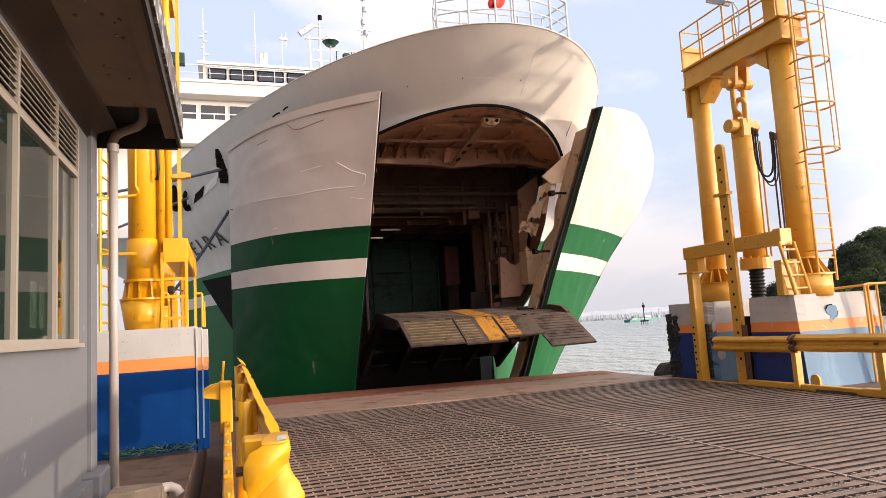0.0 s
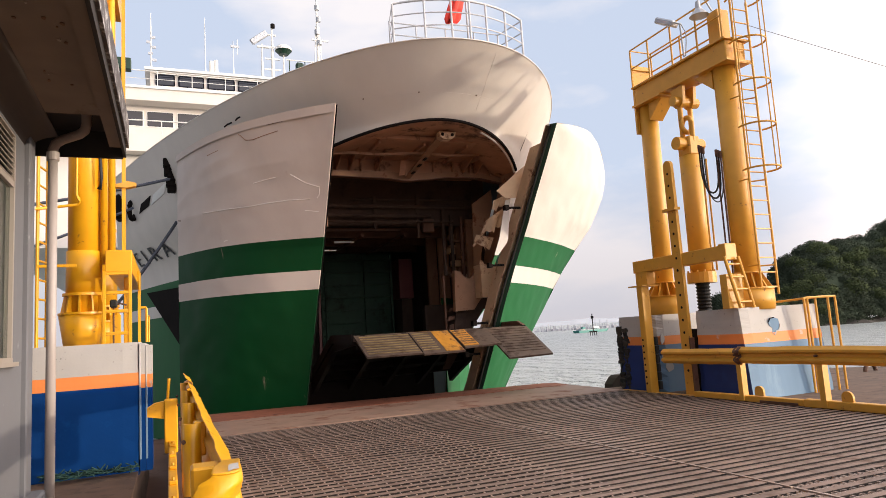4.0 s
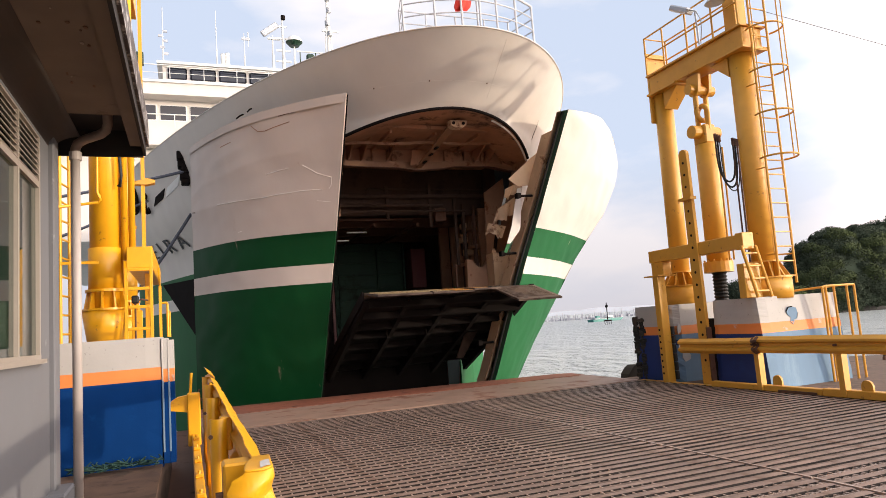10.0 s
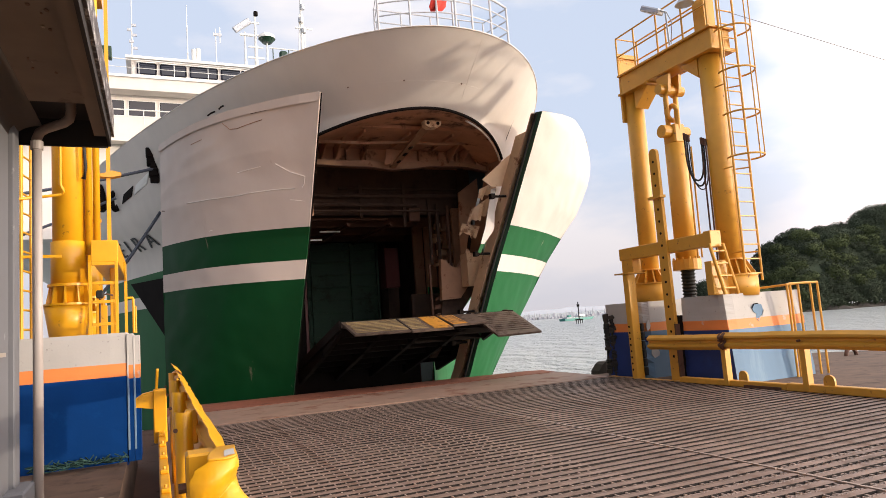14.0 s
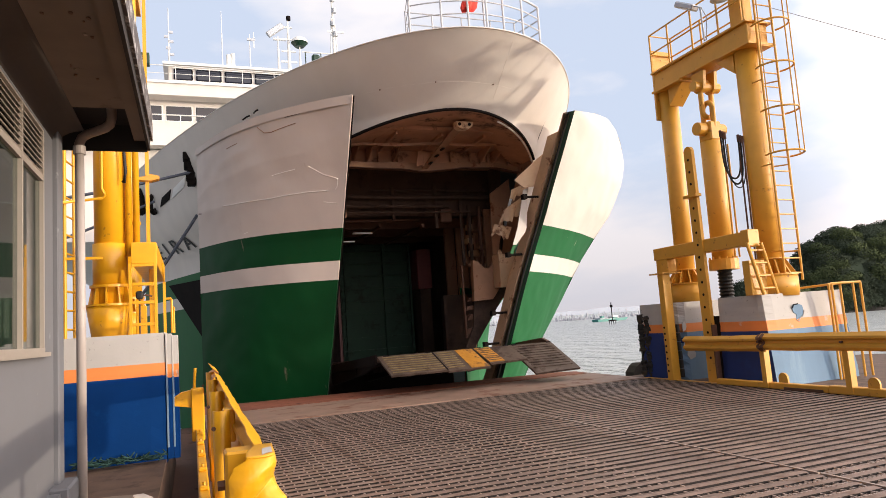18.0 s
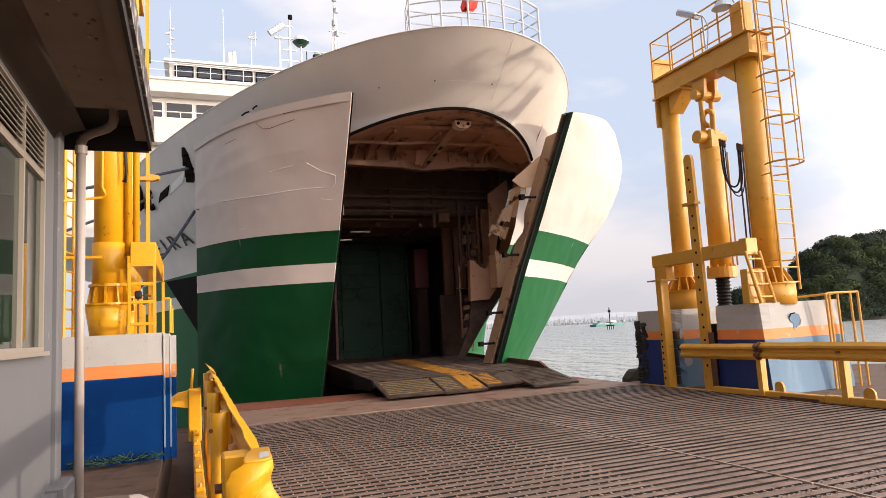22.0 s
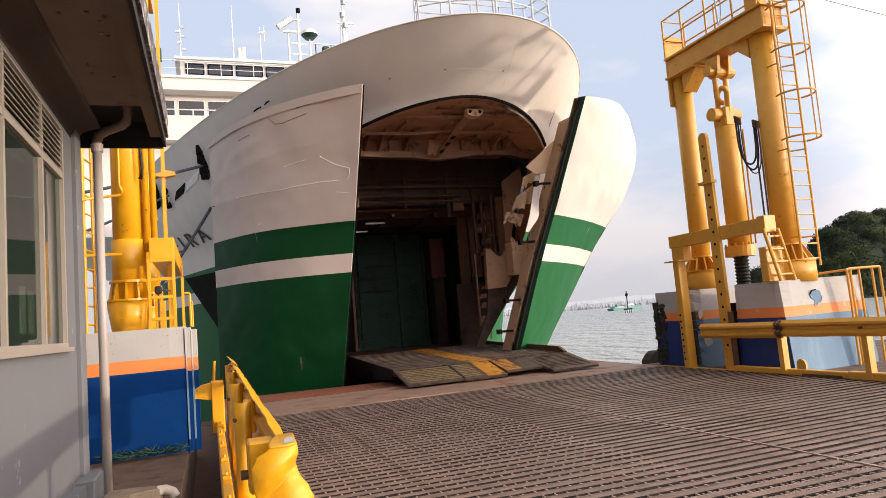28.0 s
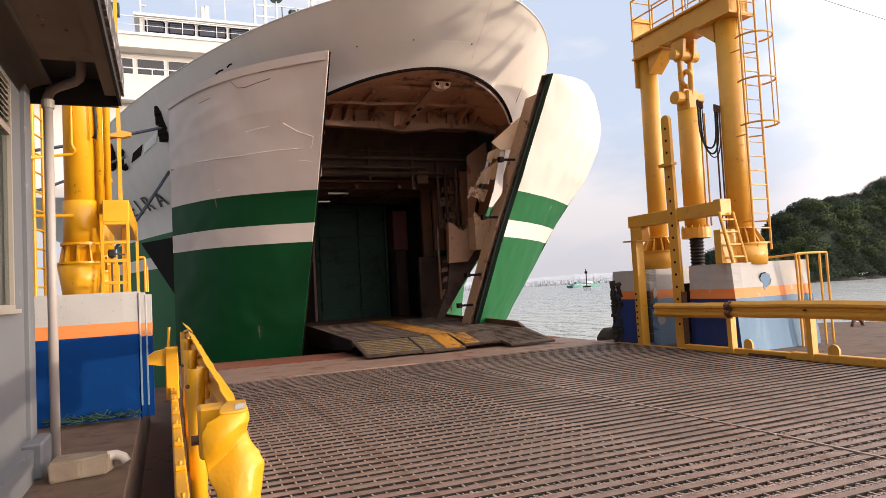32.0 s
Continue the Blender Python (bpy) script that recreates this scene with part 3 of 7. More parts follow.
def left_barrier():
    g = thing("crash_barrier", 0.12, 6, 0, label="bright yellow crash barrier with a crumpled curled end", category="barrier")
    bm = wbeam(0.20, 3.34, 9.2, 0.95, 1, 22, 0.006, 8)
    for v in bm.verts:
        v.co.z += 0.02 * (v.co.y - 3.35)
        v.co.x -= 0.004 * (v.co.y - 3.35)
    wpart("rail", bm, M_YEL2, g)
    bm = wbeam(0.16, 9.25, 11.4, 1.12, 1, 8, 0.008, 9)
    wpart("rail", bm, M_YEL2, g)
    # crumpled end sheet: two lobes with a fold between them
    edge_l = [(0.46, 0.20), (0.62, 0.155), (0.77, 0.113), (0.875, 0.079), (0.99, 0.059), (1.04, 0.057), (1.085, 0.078), (1.12, 0.135)]
    edge_r = [(0.46, 0.27), (0.62, 0.288), (0.742, 0.296), (0.80, 0.306), (0.882, 0.319), (0.931, 0.301), (0.982, 0.262), (1.009, 0.245), (1.042, 0.250), (1.085, 0.262), (1.12, 0.258)]

    def along(rows, z):
        for (a, p), (b, q) in zip(rows[:-1], rows[1:]):
            if z <= b:
                k = (z - a) / (b - a)
                return p + (q - p) * k * k * (3 - 2 * k)
        return rows[-1][1]

    def endfn(u, v):
        z = 0.46 + 0.66 * v
        xl, xr = along(edge_l, z), along(edge_r, z)
        x = xl + (xr - xl) * u
        fold = 1.005 - (0.22 - x) * 0.85
        w = (z - fold) / (1.13 - fold) if z > fold else (fold - z) / 0.62
        lobe = (0.070 if z > fold else 0.085) * math.sin(math.pi * min(1.0, max(0.0, w))) ** 0.75
        lip = math.sin(math.pi * (0.10 + 0.80 * u)) ** 0.6
        ripple = 0.003 * noise.noise(Vector((x * 18, z * 12, 5))) + 0.0008 * noise.noise(Vector((x * 70, z * 60, 2)))
        return (x, 3.09 - lobe * lip + 0.05 * u ** 5 + ripple, z)
    wpart("rail_end", grid(endfn, 60, 150, 0.006), M_YEL2, g, "dented curled end of the rail with a scraped edge", True)

    def cheek(u, v):
        x, y, z = endfn(1.0, 0.25 + 0.75 * v)
        return (x + (0.280 - x) * u ** 0.6, y + (3.5 - y) * u, z + (min(z, 1.105) - z) * u)
    wpart("rail_cheek", grid(cheek, 10, 50, 0.004), M_YEL2, g, "", True)

    def shoulder(u, v):
        x, y, z = endfn(v, 1.0)
        k = u * u * (3 - 2 * u)
        return (x + (0.198 + 0.082 * v - x) * k, y + (3.5 - y) * u, z + (1.108 - z) * k + 0.012 * math.sin(math.pi * u))
    wpart("rail_shoulder", grid(shoulder, 14, 20, 0.004), M_YEL2, g, "", True)

    def scraped(u, v):
        x, y, z = shoulder(0.04 + 0.30 * v + 0.05 * math.sin(3 * u), 0.55 + 0.38 * u)
        return (x, y, z + 0.007)
    wpart("scrape", grid(scraped, 8, 8), M_GREYC, g, "bare metal scrape", True)
    for y in (5.3, 7.0, 8.7, 10.3):
        def pipe(u, v, y=y):
            a = radians(180 + 180 * u)
            return (0.12 + 0.009 * (y - 5.3) + 0.062 * math.cos(a), y + 0.08 * math.sin(a), -0.1 + (1.215 + 0.012 * (y - 5.3)) * v)
        p = wpart("post", grid(pipe, 12, 2, 0.012), M_YEL2, g, "", True)
        wpart("block_out", boxbm(0.13, 0.215, y - 0.02, y + 0.12, 0.88, 1.12, bev=0.01), M_YEL2, p)
        wpart("bolt", rodbm((0.06, y - 0.10, 1.0), (0.06, y - 0.12, 1.0), 0.016, 8), M_BROWN, p)
    wpart("end_bracket", boxbm(0.065, 0.21, 3.50, 3.66, 0.84, 1.09, bev=0.012), M_YEL2, g)
    wpart("end_bolt", rodbm((0.07, 3.56, 0.93), (0.03, 3.56, 0.93), 0.024, 8), M_BROWN, g)
    b = wpart("kerb_beam", boxbm(-0.05, 0.03, 2.2, 9.6, 0.30, 0.50, bev=0.01), M_YEL2, g)
    for i in range(9):
        y = 2.4 + i * 0.8
        wpart("clip", boxbm(-0.045, 0.025, y, y + 0.1, 0.50, 0.535, bev=0.008), M_YEL2, b)
        wpart("bolt", rodbm((-0.01, y + 0.05, 0.53), (-0.01, y + 0.05, 0.56), 0.014, 6), M_YEL2, b)
    k = wpart("hinge_bracket", boxbm(-0.10, 0.06, 9.4, 9.62, 0.35, 1.02, bev=0.012), M_YEL2, g)
    wpart("arm", prism([(-0.10, 0.78), (-0.10, 1.0), (-0.22, 0.98), (-0.30, 0.93), (-0.30, 0.82)], 9.44, 9.58, "y"), M_YEL2, k)
    wpart("pin", rodbm((-0.06, 9.5, 1.0), (-0.04, 9.5, 1.28), 0.018, 8), M_YEL2, k)
    return g


right_barrier()
left_barrier()


# ---- lifting towers ----
def column(g, cx, cy, z0, z1, r, material):
    c = wpart("column", rodbm((cx, cy, z0 + 0.2), (cx, cy, z1), r, 28), material, g, smooth=False)
    for p in c.data.polygons:
        p.use_smooth = len(p.vertices) == 4
    bm = rodbm((cx, cy, z0), (cx, cy, z0 + 0.42), 0.49, 28)
    drum = wpart("base_drum", bm, material, g)
    for p in drum.data.polygons:
        p.use_smooth = len(p.vertices) == 4
    wpart("base_ring", rodbm((cx, cy, z0 + 0.42), (cx, cy, z0 + 0.45), 0.505, 28), material, drum)
    for i in range(12):
        a = 2 * math.pi * i / 12
        pts = [(r * 0.98, z0 + 0.45), (0.48, z0 + 0.45), (r + 0.06, z0 + 0.76), (r * 0.98, z0 + 0.76)]
        bm = prism(pts, -0.014, 0.014, "y")
        bmesh.ops.transform(bm, matrix=Matrix.Translation((cx, cy, 0)) @ Matrix.Rotation(a, 4, "Z"), verts=bm.verts[:])
        wpart("gusset", bm, material, drum)
    wpart("collar", rodbm((cx, cy, z0 + 0.76), (cx, cy, z0 + 0.79), r + 0.08, 28), material, c)
    return c


def ladder(g, base, top, across, width, step=0.3, r=0.02, material=None, name="ladder"):
    """A straight ladder of two stiles and round rungs, as one part with its rungs under it."""
    base, top, across = Vector(base), Vector(top), Vector(across).normalized()
    h = across * width / 2
    bm = bmesh.new()
    rod(bm, base - h, top - h, r * 1.2, 8)
    rod(bm, base + h, top + h, r * 1.2, 8)
    lad = wpart(name, bm, material, g)
    n = int((top - base).length / step)
    for i in range(1, n + 1):
        p = base + (top - base) * (i * step / (top - base).length) - (top - base).normalized() * step * 0.5
        wpart("rung", rodbm(p - h, p + h, r * 0.8, 6), material, lad)
    return lad


def railing(g, pts, h, levels, r=0.02, material=None, posts=None):
    """Posts at the points and rails at the given shares of the height."""
    pts = [Vector(p) for p in pts]
    up = Vector((0, 0, h))
    for p in (posts or pts):
        wpart("post", rodbm(Vector(p), Vector(p) + up, r, 8), material, g)
    for s in levels:
        wpart("rail", tube([p + up * s for p in pts], r * 0.9, 8), material, g)


def mirror_y_link(c, w, h, r, axis):
    """One oval chain link standing on end."""
    pts = []
    for a in range(0, 181, 20):
        pts.append((w * math.cos(radians(a)), h / 2 - w + w * math.sin(radians(a))))
    for a in range(180, 361, 20):
        pts.append((w * math.cos(radians(a)), -h / 2 + w + w * math.sin(radians(a))))
    if axis == "x":
        p3 = [(c[0], c[1] + p[0], c[2] + p[1]) for p in pts]
    else:
        p3 = [(c[0] + p[0], c[1], c[2] + p[1]) for p in pts]
    return tube(p3, r, 10, True)


def tower_right():
    X = 11.2
    YN, YF = 10.43, 12.95
    g = thing("lifting_tower", X, 11.6, 2.6, label="tall yellow steel lifting tower with hydraulic cylinder", category="lifting tower")
    g.rotation_euler = (0, radians(0.9), 0)
    column(g, X, YN, 1.70, 7.0, 0.24, M_YEL)
    column(g, X, YF, 1.73, 7.05, 0.22, M_YEL)
    # head beam
    bm = boxbm(X - 0.28, X + 0.28, 10.08, 13.08, 7.03, 7.47, bev=0.015)
    head = wpart("head_beam", bm, M_YEL, g)
    wpart("flange", boxbm(X - 0.36, X + 0.36, 10.02, 13.1, 7.47, 7.51), M_YEL, head)
    wpart("flange", boxbm(X - 0.36, X + 0.36, 10.0, 10.9, 6.98, 7.03), M_YEL, head)
    wpart("flange", boxbm(X - 0.36, X + 0.36, 12.1, 13.12, 6.98, 7.03), M_YEL, head)
    for y0, y1 in ((10.6, 11.1), (12.70, 12.2)):
        wpart("knee_plate", prism([(y0, 6.98), (y1, 6.98), (y0, 6.55)], X - 0.2, X + 0.2, "x"), M_YEL, head)
    wpart("end_plate", boxbm(X - 0.28, X + 0.28, 13.08, 13.14, 6.3, 8.12, bev=0.005), M_YEL, head)
    wpart("pillar", boxbm(X - 0.16, X + 0.16, 10.3, 10.62, 7.51, 8.3, bev=0.01), M_YEL, head)
    # yoke, chain, cylinder
    cy = 11.70
    for dx in (-0.16, 0.16):
        wpart("yoke", prism([(cy - 0.2, 7.0), (cy + 0.2, 7.0)] + [(cy + 0.17 * math.cos(radians(a)), 6.66 + 0.17 * math.sin(radians(a))) for a in range(0, -181, -30)], X + dx - 0.04, X + dx + 0.04, "x"), M_YEL, head)
    wpart("pin", rodbm((X - 0.36, cy, 6.66), (X + 0.36, cy, 6.66), 0.12, 16), M_YEL, head, smooth=False)
    wpart("chain_link", mirror_y_link((X, cy, 6.36), 0.15, 0.85, 0.062, "y"), M_YEL, g, smooth=True)
    wpart("chain_link", mirror_y_link((X, cy, 5.92), 0.15, 0.72, 0.062, "x"), M_YEL, g, smooth=True)
    cyl = wpart("cylinder", rodbm((X, cy, 2.55), (X, cy, 5.35), 0.235, 24), M_YEL, g)
    for p in cyl.data.polygons:
        p.use_smooth = len(p.vertices) == 4
    wpart("clevis", boxbm(X - 0.16, X + 0.16, cy - 0.2, cy + 0.2, 5.35, 5.8, bev=0.03), M_YEL, cyl)
    wpart("clevis_pin", rodbm((X - 0.38, cy, 5.64), (X + 0.38, cy, 5.64), 0.15, 16), M_YEL, cyl)
    wpart("gland", rodbm((X, cy, 2.38), (X, cy, 2.62), 0.32, 20), M_YEL, cyl)
    for i in range(12):
        a = 2 * math.pi * i / 12
        bx, by = X + 0.29 * math.cos(a), cy + 0.29 * math.sin(a)
        wpart("gland_bolt", rodbm((bx, by, 2.60), (bx, by, 2.67), 0.022, 6), M_YEL, cyl)
    def bellow(u, v):
        r = 0.13 + 0.035 * (round(v * 28) % 2)
        return (X + r * math.cos(2 * math.pi * u), cy + r * math.sin(2 * math.pi * u), 1.34 + 1.06 * v)
    wpart("bellows", grid(bellow, 18, 28), M_RUBBER, cyl, "black rubber bellows")
    wpart("rod_foot", boxbm(X - 0.3, X + 0.3, cy - 0.3, cy + 0.3, -0.03, 1.36, bev=0.02), M_DARK, g)
    # hoses and pipes
    for k, off in enumerate((0.0, 0.06, 0.12)):
        p0 = Vector((X - 0.25, 11.14 - off, 5.34 - 0.04 * k))
        p1 = Vector((X - 0.25, 10.66 - off * 0.9, 5.10 - 0.03 * k))
        pts = []
        for i in range(17):
            a = math.pi * i / 16
            m = p0.lerp(p1, (1 - math.cos(a)) / 2)
            m.z -= (0.92 + 0.10 * (k % 2) + (0.16 if k == 2 else 0)) * math.sin(a) ** 0.45
            pts.append(m)
        wpart("hose", tube(pts, 0.020 if k < 2 else 0.012, 8), M_RUBBER, g, "black hydraulic hose", True)
        for p in (p0, p1):
            wpart("hose_end", rodbm(p + Vector((0, 0, -0.05)), p + Vector((0, 0, 0.10)), 0.03, 8), M_BROWN, g)
    for yy in (10.66, 10.55):
        wpart("pipe", rodbm((X - 0.25, yy, 1.9), (X - 0.25, yy, 5.05), 0.018, 8), M_BROWN, g)
    for yy in (11.14, 11.02):
        wpart("pipe", rodbm((X - 0.2, yy, 2.6), (X - 0.2, yy, 5.1), 0.02, 8), M_YEL, cyl)
    # top platform rails
    yb = [(X - 0.33, 13.06, 7.51), (X - 0.33, 12.4, 7.51), (X - 0.33, 11.6, 7.51), (X - 0.33, 10.8, 7.51), (X - 0.33, 10.08, 7.51)]
    railing(g, yb, 0.98, (0.5, 1.0), 0.022, M_YEL)
    railing(g, [(X + 0.33, 13.06, 7.51), (X + 0.33, 12.0, 7.51), (X + 0.33, 10.8, 7.51)], 0.98, (0.5, 1.0), 0.022, M_YEL)
    railing(g, [(X - 0.33, 13.06, 7.51), (X + 0.33, 13.06, 7.51)], 0.98, (0.5, 1.0), 0.018, M_YEL)
    # caged ladder on the column
    lx, ly = X + 0.12, YN - 0.44
    lad = ladder(g, (lx, ly, 2.0), (lx, ly, 8.35), (1, 0, 0), 0.46, 0.30, 0.02, M_YEL, "ladder")
    for z in (4.58, 5.5, 6.43, 7.35, 8.3):
        wpart("cage_hoop", tube(arc((lx, ly - 0.12, z), 0.37, -205, 25, 14), 0.02, 6), M_YEL, lad)
    for a in (-170, -130, -90, -50, -10):
        x, y = lx + 0.37 * math.cos(radians(a)), ly - 0.12 + 0.37 * math.sin(radians(a))
        wpart("cage_bar", rodbm((x, y, 4.58), (x, y, 8.3), 0.013, 6), M_YEL, lad)
    for z in (2.6, 4.4, 6.2):
        for dx in (-0.23, 0.23):
            wpart("bracket", rodbm((lx + dx, ly, z), (X + dx * 0.6, YN - 0.2, z), 0.016, 6), M_YEL, lad)
    return g


def bridge_hoist():
    """The bridge's own cross beam, posts and pin bar that hang in the tower."""
    g = thing("bridge_hoist", 10.35, 11.5, 0, label="yellow cross beam and posts that carry the bridge edge", category="steel frame")
    bx = 10.42
    b = wpart("cross_beam", boxbm(bx - 0.13, bx + 0.13, 10.2, 12.95, 2.75, 3.03, bev=0.01), M_YEL, g)
    wpart("end_box", boxbm(bx - 0.15, bx + 0.15, 10.03, 10.22, 2.72, 3.06, bev=0.012), M_YEL, b)
    p = wpart("post", boxbm(10.0, 10.22, 12.36, 12.54, -0.02, 2.40, bev=0.01), M_YEL, g)
    for i in range(8):
        wpart("slot", rodbm((9.995, 12.47, 0.2 + 0.14 * i), (9.985, 12.47, 0.2 + 0.14 * i), 0.025, 8), M_DARK, p)
    wpart("cap_plate", boxbm(9.98, 10.5, 12.3, 12.8, 2.40, 2.43), M_YEL, p)
    wpart("stub", boxbm(10.3, 10.55, 12.5, 12.9, 2.44, 2.75, bev=0.01), M_YEL, g)
    # pin bar with holes
    hb = wpart("pin_bar", prism([(11.26, -0.02), (11.54, -0.02), (11.52, 4.95)] + [(11.40 + 0.12 * math.cos(radians(a)), 5.0 + 0.12 * math.sin(radians(a))) for a in range(15, 170, 25)] + [(11.28, 4.95)], 10.25, 10.33, "x"), M_YEL, g)
    for i in range(17):
        z = 0.5 + i * 0.27
        wpart("hole", rodbm((10.244, 11.40, z), (10.336, 11.40, z), 0.03, 10), M_DARK, hb)
    wpart("stop", boxbm(10.16, 10.32, 11.2, 11.6, 3.98, 4.04), M_YEL, hb)
    wpart("brace", boxbm(10.2, 10.32, 11.2, 11.24, -0.02, 1.2), M_BROWN, g)
    lad = ladder(g, (10.615, 9.97, 1.75), (10.34, 9.97, 2.78), (1, 0, 0), 0.36, 0.26, 0.028, M_YEL, "step_ladder")
    wpart("bracket_box", boxbm(10.24, 10.66, 10.06, 10.24, 1.75, 2.44, bev=0.01), M_YEL, g)
    return g


def base_block(x0, x1, y0, y1, z1, taper, levels, label, chips=0.02, seed=1, batter=0.0):
    """A concrete block in painted courses: levels are (height, course name, paint) from the foot up."""
    g = thing("concrete_base", (x0 + x1) / 2, (y0 + y1) / 2, 0, label=label, category="concrete base", group="tower bases")
    cx, cy = (x0 + x1) / 2, (y0 + y1) / 2
    for (za, name, m), zb in zip(levels, [l[0] for l in levels[1:]] + [z1]):
        bm = boxbm(x0, x1, y0, y1, za, zb)
        bmesh.ops.subdivide_edges(bm, edges=bm.edges[:], cuts=8, use_grid_fill=True)
        for v in bm.verts:
            ex = min(abs(v.co.x - x0), abs(v.co.x - x1)) < 0.02
            ey = min(abs(v.co.y - y0), abs(v.co.y - y1)) < 0.02
            p = v.co.copy()
            nz = noise.noise(Vector((p.x * 0.7, p.y * 0.7, p.z * 3.1 + seed * 7)))
            nf = noise.noise(Vector((p.x, p.y, p.z * 9 + seed * 3)))
            s = (z1 - p.z) / z1 * taper
            v.co.x += s * (p.x - cx) / (x1 - x0) * 2
            v.co.y += s * (p.y - cy) / (y1 - y0) * 2
            if p.y < cy:
                v.co.y -= batter * (z1 - p.z) / z1 * (cy - p.y) / (cy - y0)
            if ex and ey:
                k = chips * (1 + nz + 0.6 * nf)
                v.co.x += (0.5 if p.x < cx else -0.5) * k
                v.co.y += (0.5 if p.y < cy else -0.5) * k
            elif ex or ey:
                v.co.x += 0.004 * nf
                v.co.y += 0.004 * nz
        if isinstance(m, list):
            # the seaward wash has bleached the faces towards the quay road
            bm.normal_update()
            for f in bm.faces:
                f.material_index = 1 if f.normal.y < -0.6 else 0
        wpart(name, bm, m, g)
    return g


def right_bases():
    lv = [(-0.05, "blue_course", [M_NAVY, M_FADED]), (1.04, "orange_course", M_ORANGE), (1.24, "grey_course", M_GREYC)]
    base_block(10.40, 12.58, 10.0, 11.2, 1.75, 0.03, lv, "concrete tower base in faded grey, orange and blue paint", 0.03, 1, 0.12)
    base_block(10.3, 12.2, 12.35, 13.85, 1.73, 0.03, lv, "broken-edged concrete tower base with peeling blue paint", 0.20, 2)
    # torn fender on the broken edge
    rnd = random.Random(5)
    f = thing("dock_fender", 10.28, 13.6, 0, label="torn black rubber fender on the broken concrete edge", category="fender")
    for i in range(6):
        z = 0.05 + i * 0.2
        bm = boxbm(10.23, 10.31, 12.30 + rnd.uniform(-.02, .03), 12.42, z, z + 0.19, bev=0.015)
        wpart("rubber_block", bm, M_RUBBER, f)
    for i in range(26):
        z = 0.02 + 0.055 * i
        for y in (13.50, 13.72):
            w = rnd.uniform(0.05, 0.16)
            bm = boxbm(10.275 - 0.03 * rnd.random(), 10.40, y - w, y + w * 0.6, z - 0.04, z + rnd.uniform(0.04, 0.10), bev=0.02)
            for v in bm.verts:
                v.co += Vector((rnd.uniform(-.02, .02), rnd.uniform(-.03, .03), rnd.uniform(-.02, .02)))
            wpart("torn_rubber", bm, M_RUBBER if rnd.random() < 0.75 else M_ROCK, f)
    # broken concrete where the faded paint has come away
    pp = thing("broken_concrete", 10.5, 12.3, 0.6, label="pale broken concrete patch on the tower base", category="concrete chip")
    for cx, cz, rx, rz in ((10.45, 0.80, 0.10, 0.16), (10.55, 0.55, 0.12, 0.14), (10.42, 1.18, 0.06, 0.14)):
        pts = [(cx + rx * rnd.uniform(.6, 1.15) * math.cos(k * 0.7), cz + rz * rnd.uniform(.6, 1.15) * math.sin(k * 0.7)) for k in range(9)]
        wpart("chip", prism(pts, 12.31, 12.33, "y"), M_GREYC, pp)
    q = thing("peeled_patch", 11.26, 9.98, 1.35, label="torn pale blue patch in the concrete paint", category="paint patch")
    pts = [(11.11, 1.44), (11.16, 1.51), (11.27, 1.52), (11.38, 1.49), (11.41, 1.38), (11.37, 1.27), (11.30, 1.25), (11.24, 1.17), (11.18, 1.22), (11.21, 1.31), (11.13, 1.36)]
    wpart("patch", prism(pts, 9.955, 9.985, "y"), M_FADED, q)
    wpart("torn_rim", tube([(x, 9.952, z) for x, z in pts[4:9]], 0.012, 5), M_GREYC, q, "", True)
    wpart("torn_rim", tube([(x, 9.952, z) for x, z in pts[0:3]], 0.012, 5), M_DARK, q, "", True)
    r = thing("stone_block", 10.6, 14.8, -0.4, label="dark weathered stone at the end of the quay", category="stone")
    bm = prism([(10.5, -1.0), (11.6, -1.0), (11.6, 0.25), (10.84, 0.24), (10.74, 0.18), (10.6, 0.02)], 14.6, 14.95, "y")
    wpart("stone", bm, M_ROCK, r)
    h = thing("handrail", 12.7, 9.8, 0, label="yellow tubular handrail beside the tower base", category="handrail")
    for (x, y, top) in ((11.93, 9.75, 1.86), (12.02, 9.75, 1.88), (12.38, 9.85, 1.88), (12.62, 9.75, 1.88), (12.84, 9.75, 1.88), (11.7, 11.0, 1.80)):
        wpart("post", rodbm((x, y, -0.03), (x, y, top), 0.024, 8), M_YEL, h)
    wpart("rail", tube([(11.7, 11.0, 1.80), (11.93, 9.75, 1.86), (12.02, 9.75, 1.88), (12.84, 9.75, 1.88)], 0.024, 8), M_YEL, h)
    wpart("rail", tube([(12.02, 9.75, 1.86), (12.38, 9.85, 1.88)], 0.024, 8), M_YEL, h)
    bo = thing("mooring_ring", 16.5, 11.8, -0.03, label="rusty mooring ring on the quay edge", category="mooring ring")
    wpart("ring", tube(arc((16.5, 11.8, -0.04), 0.2, 0, 180, 10, "y"), 0.05, 8), M_BROWN, bo)


tower_right()
bridge_hoist()
right_bases()


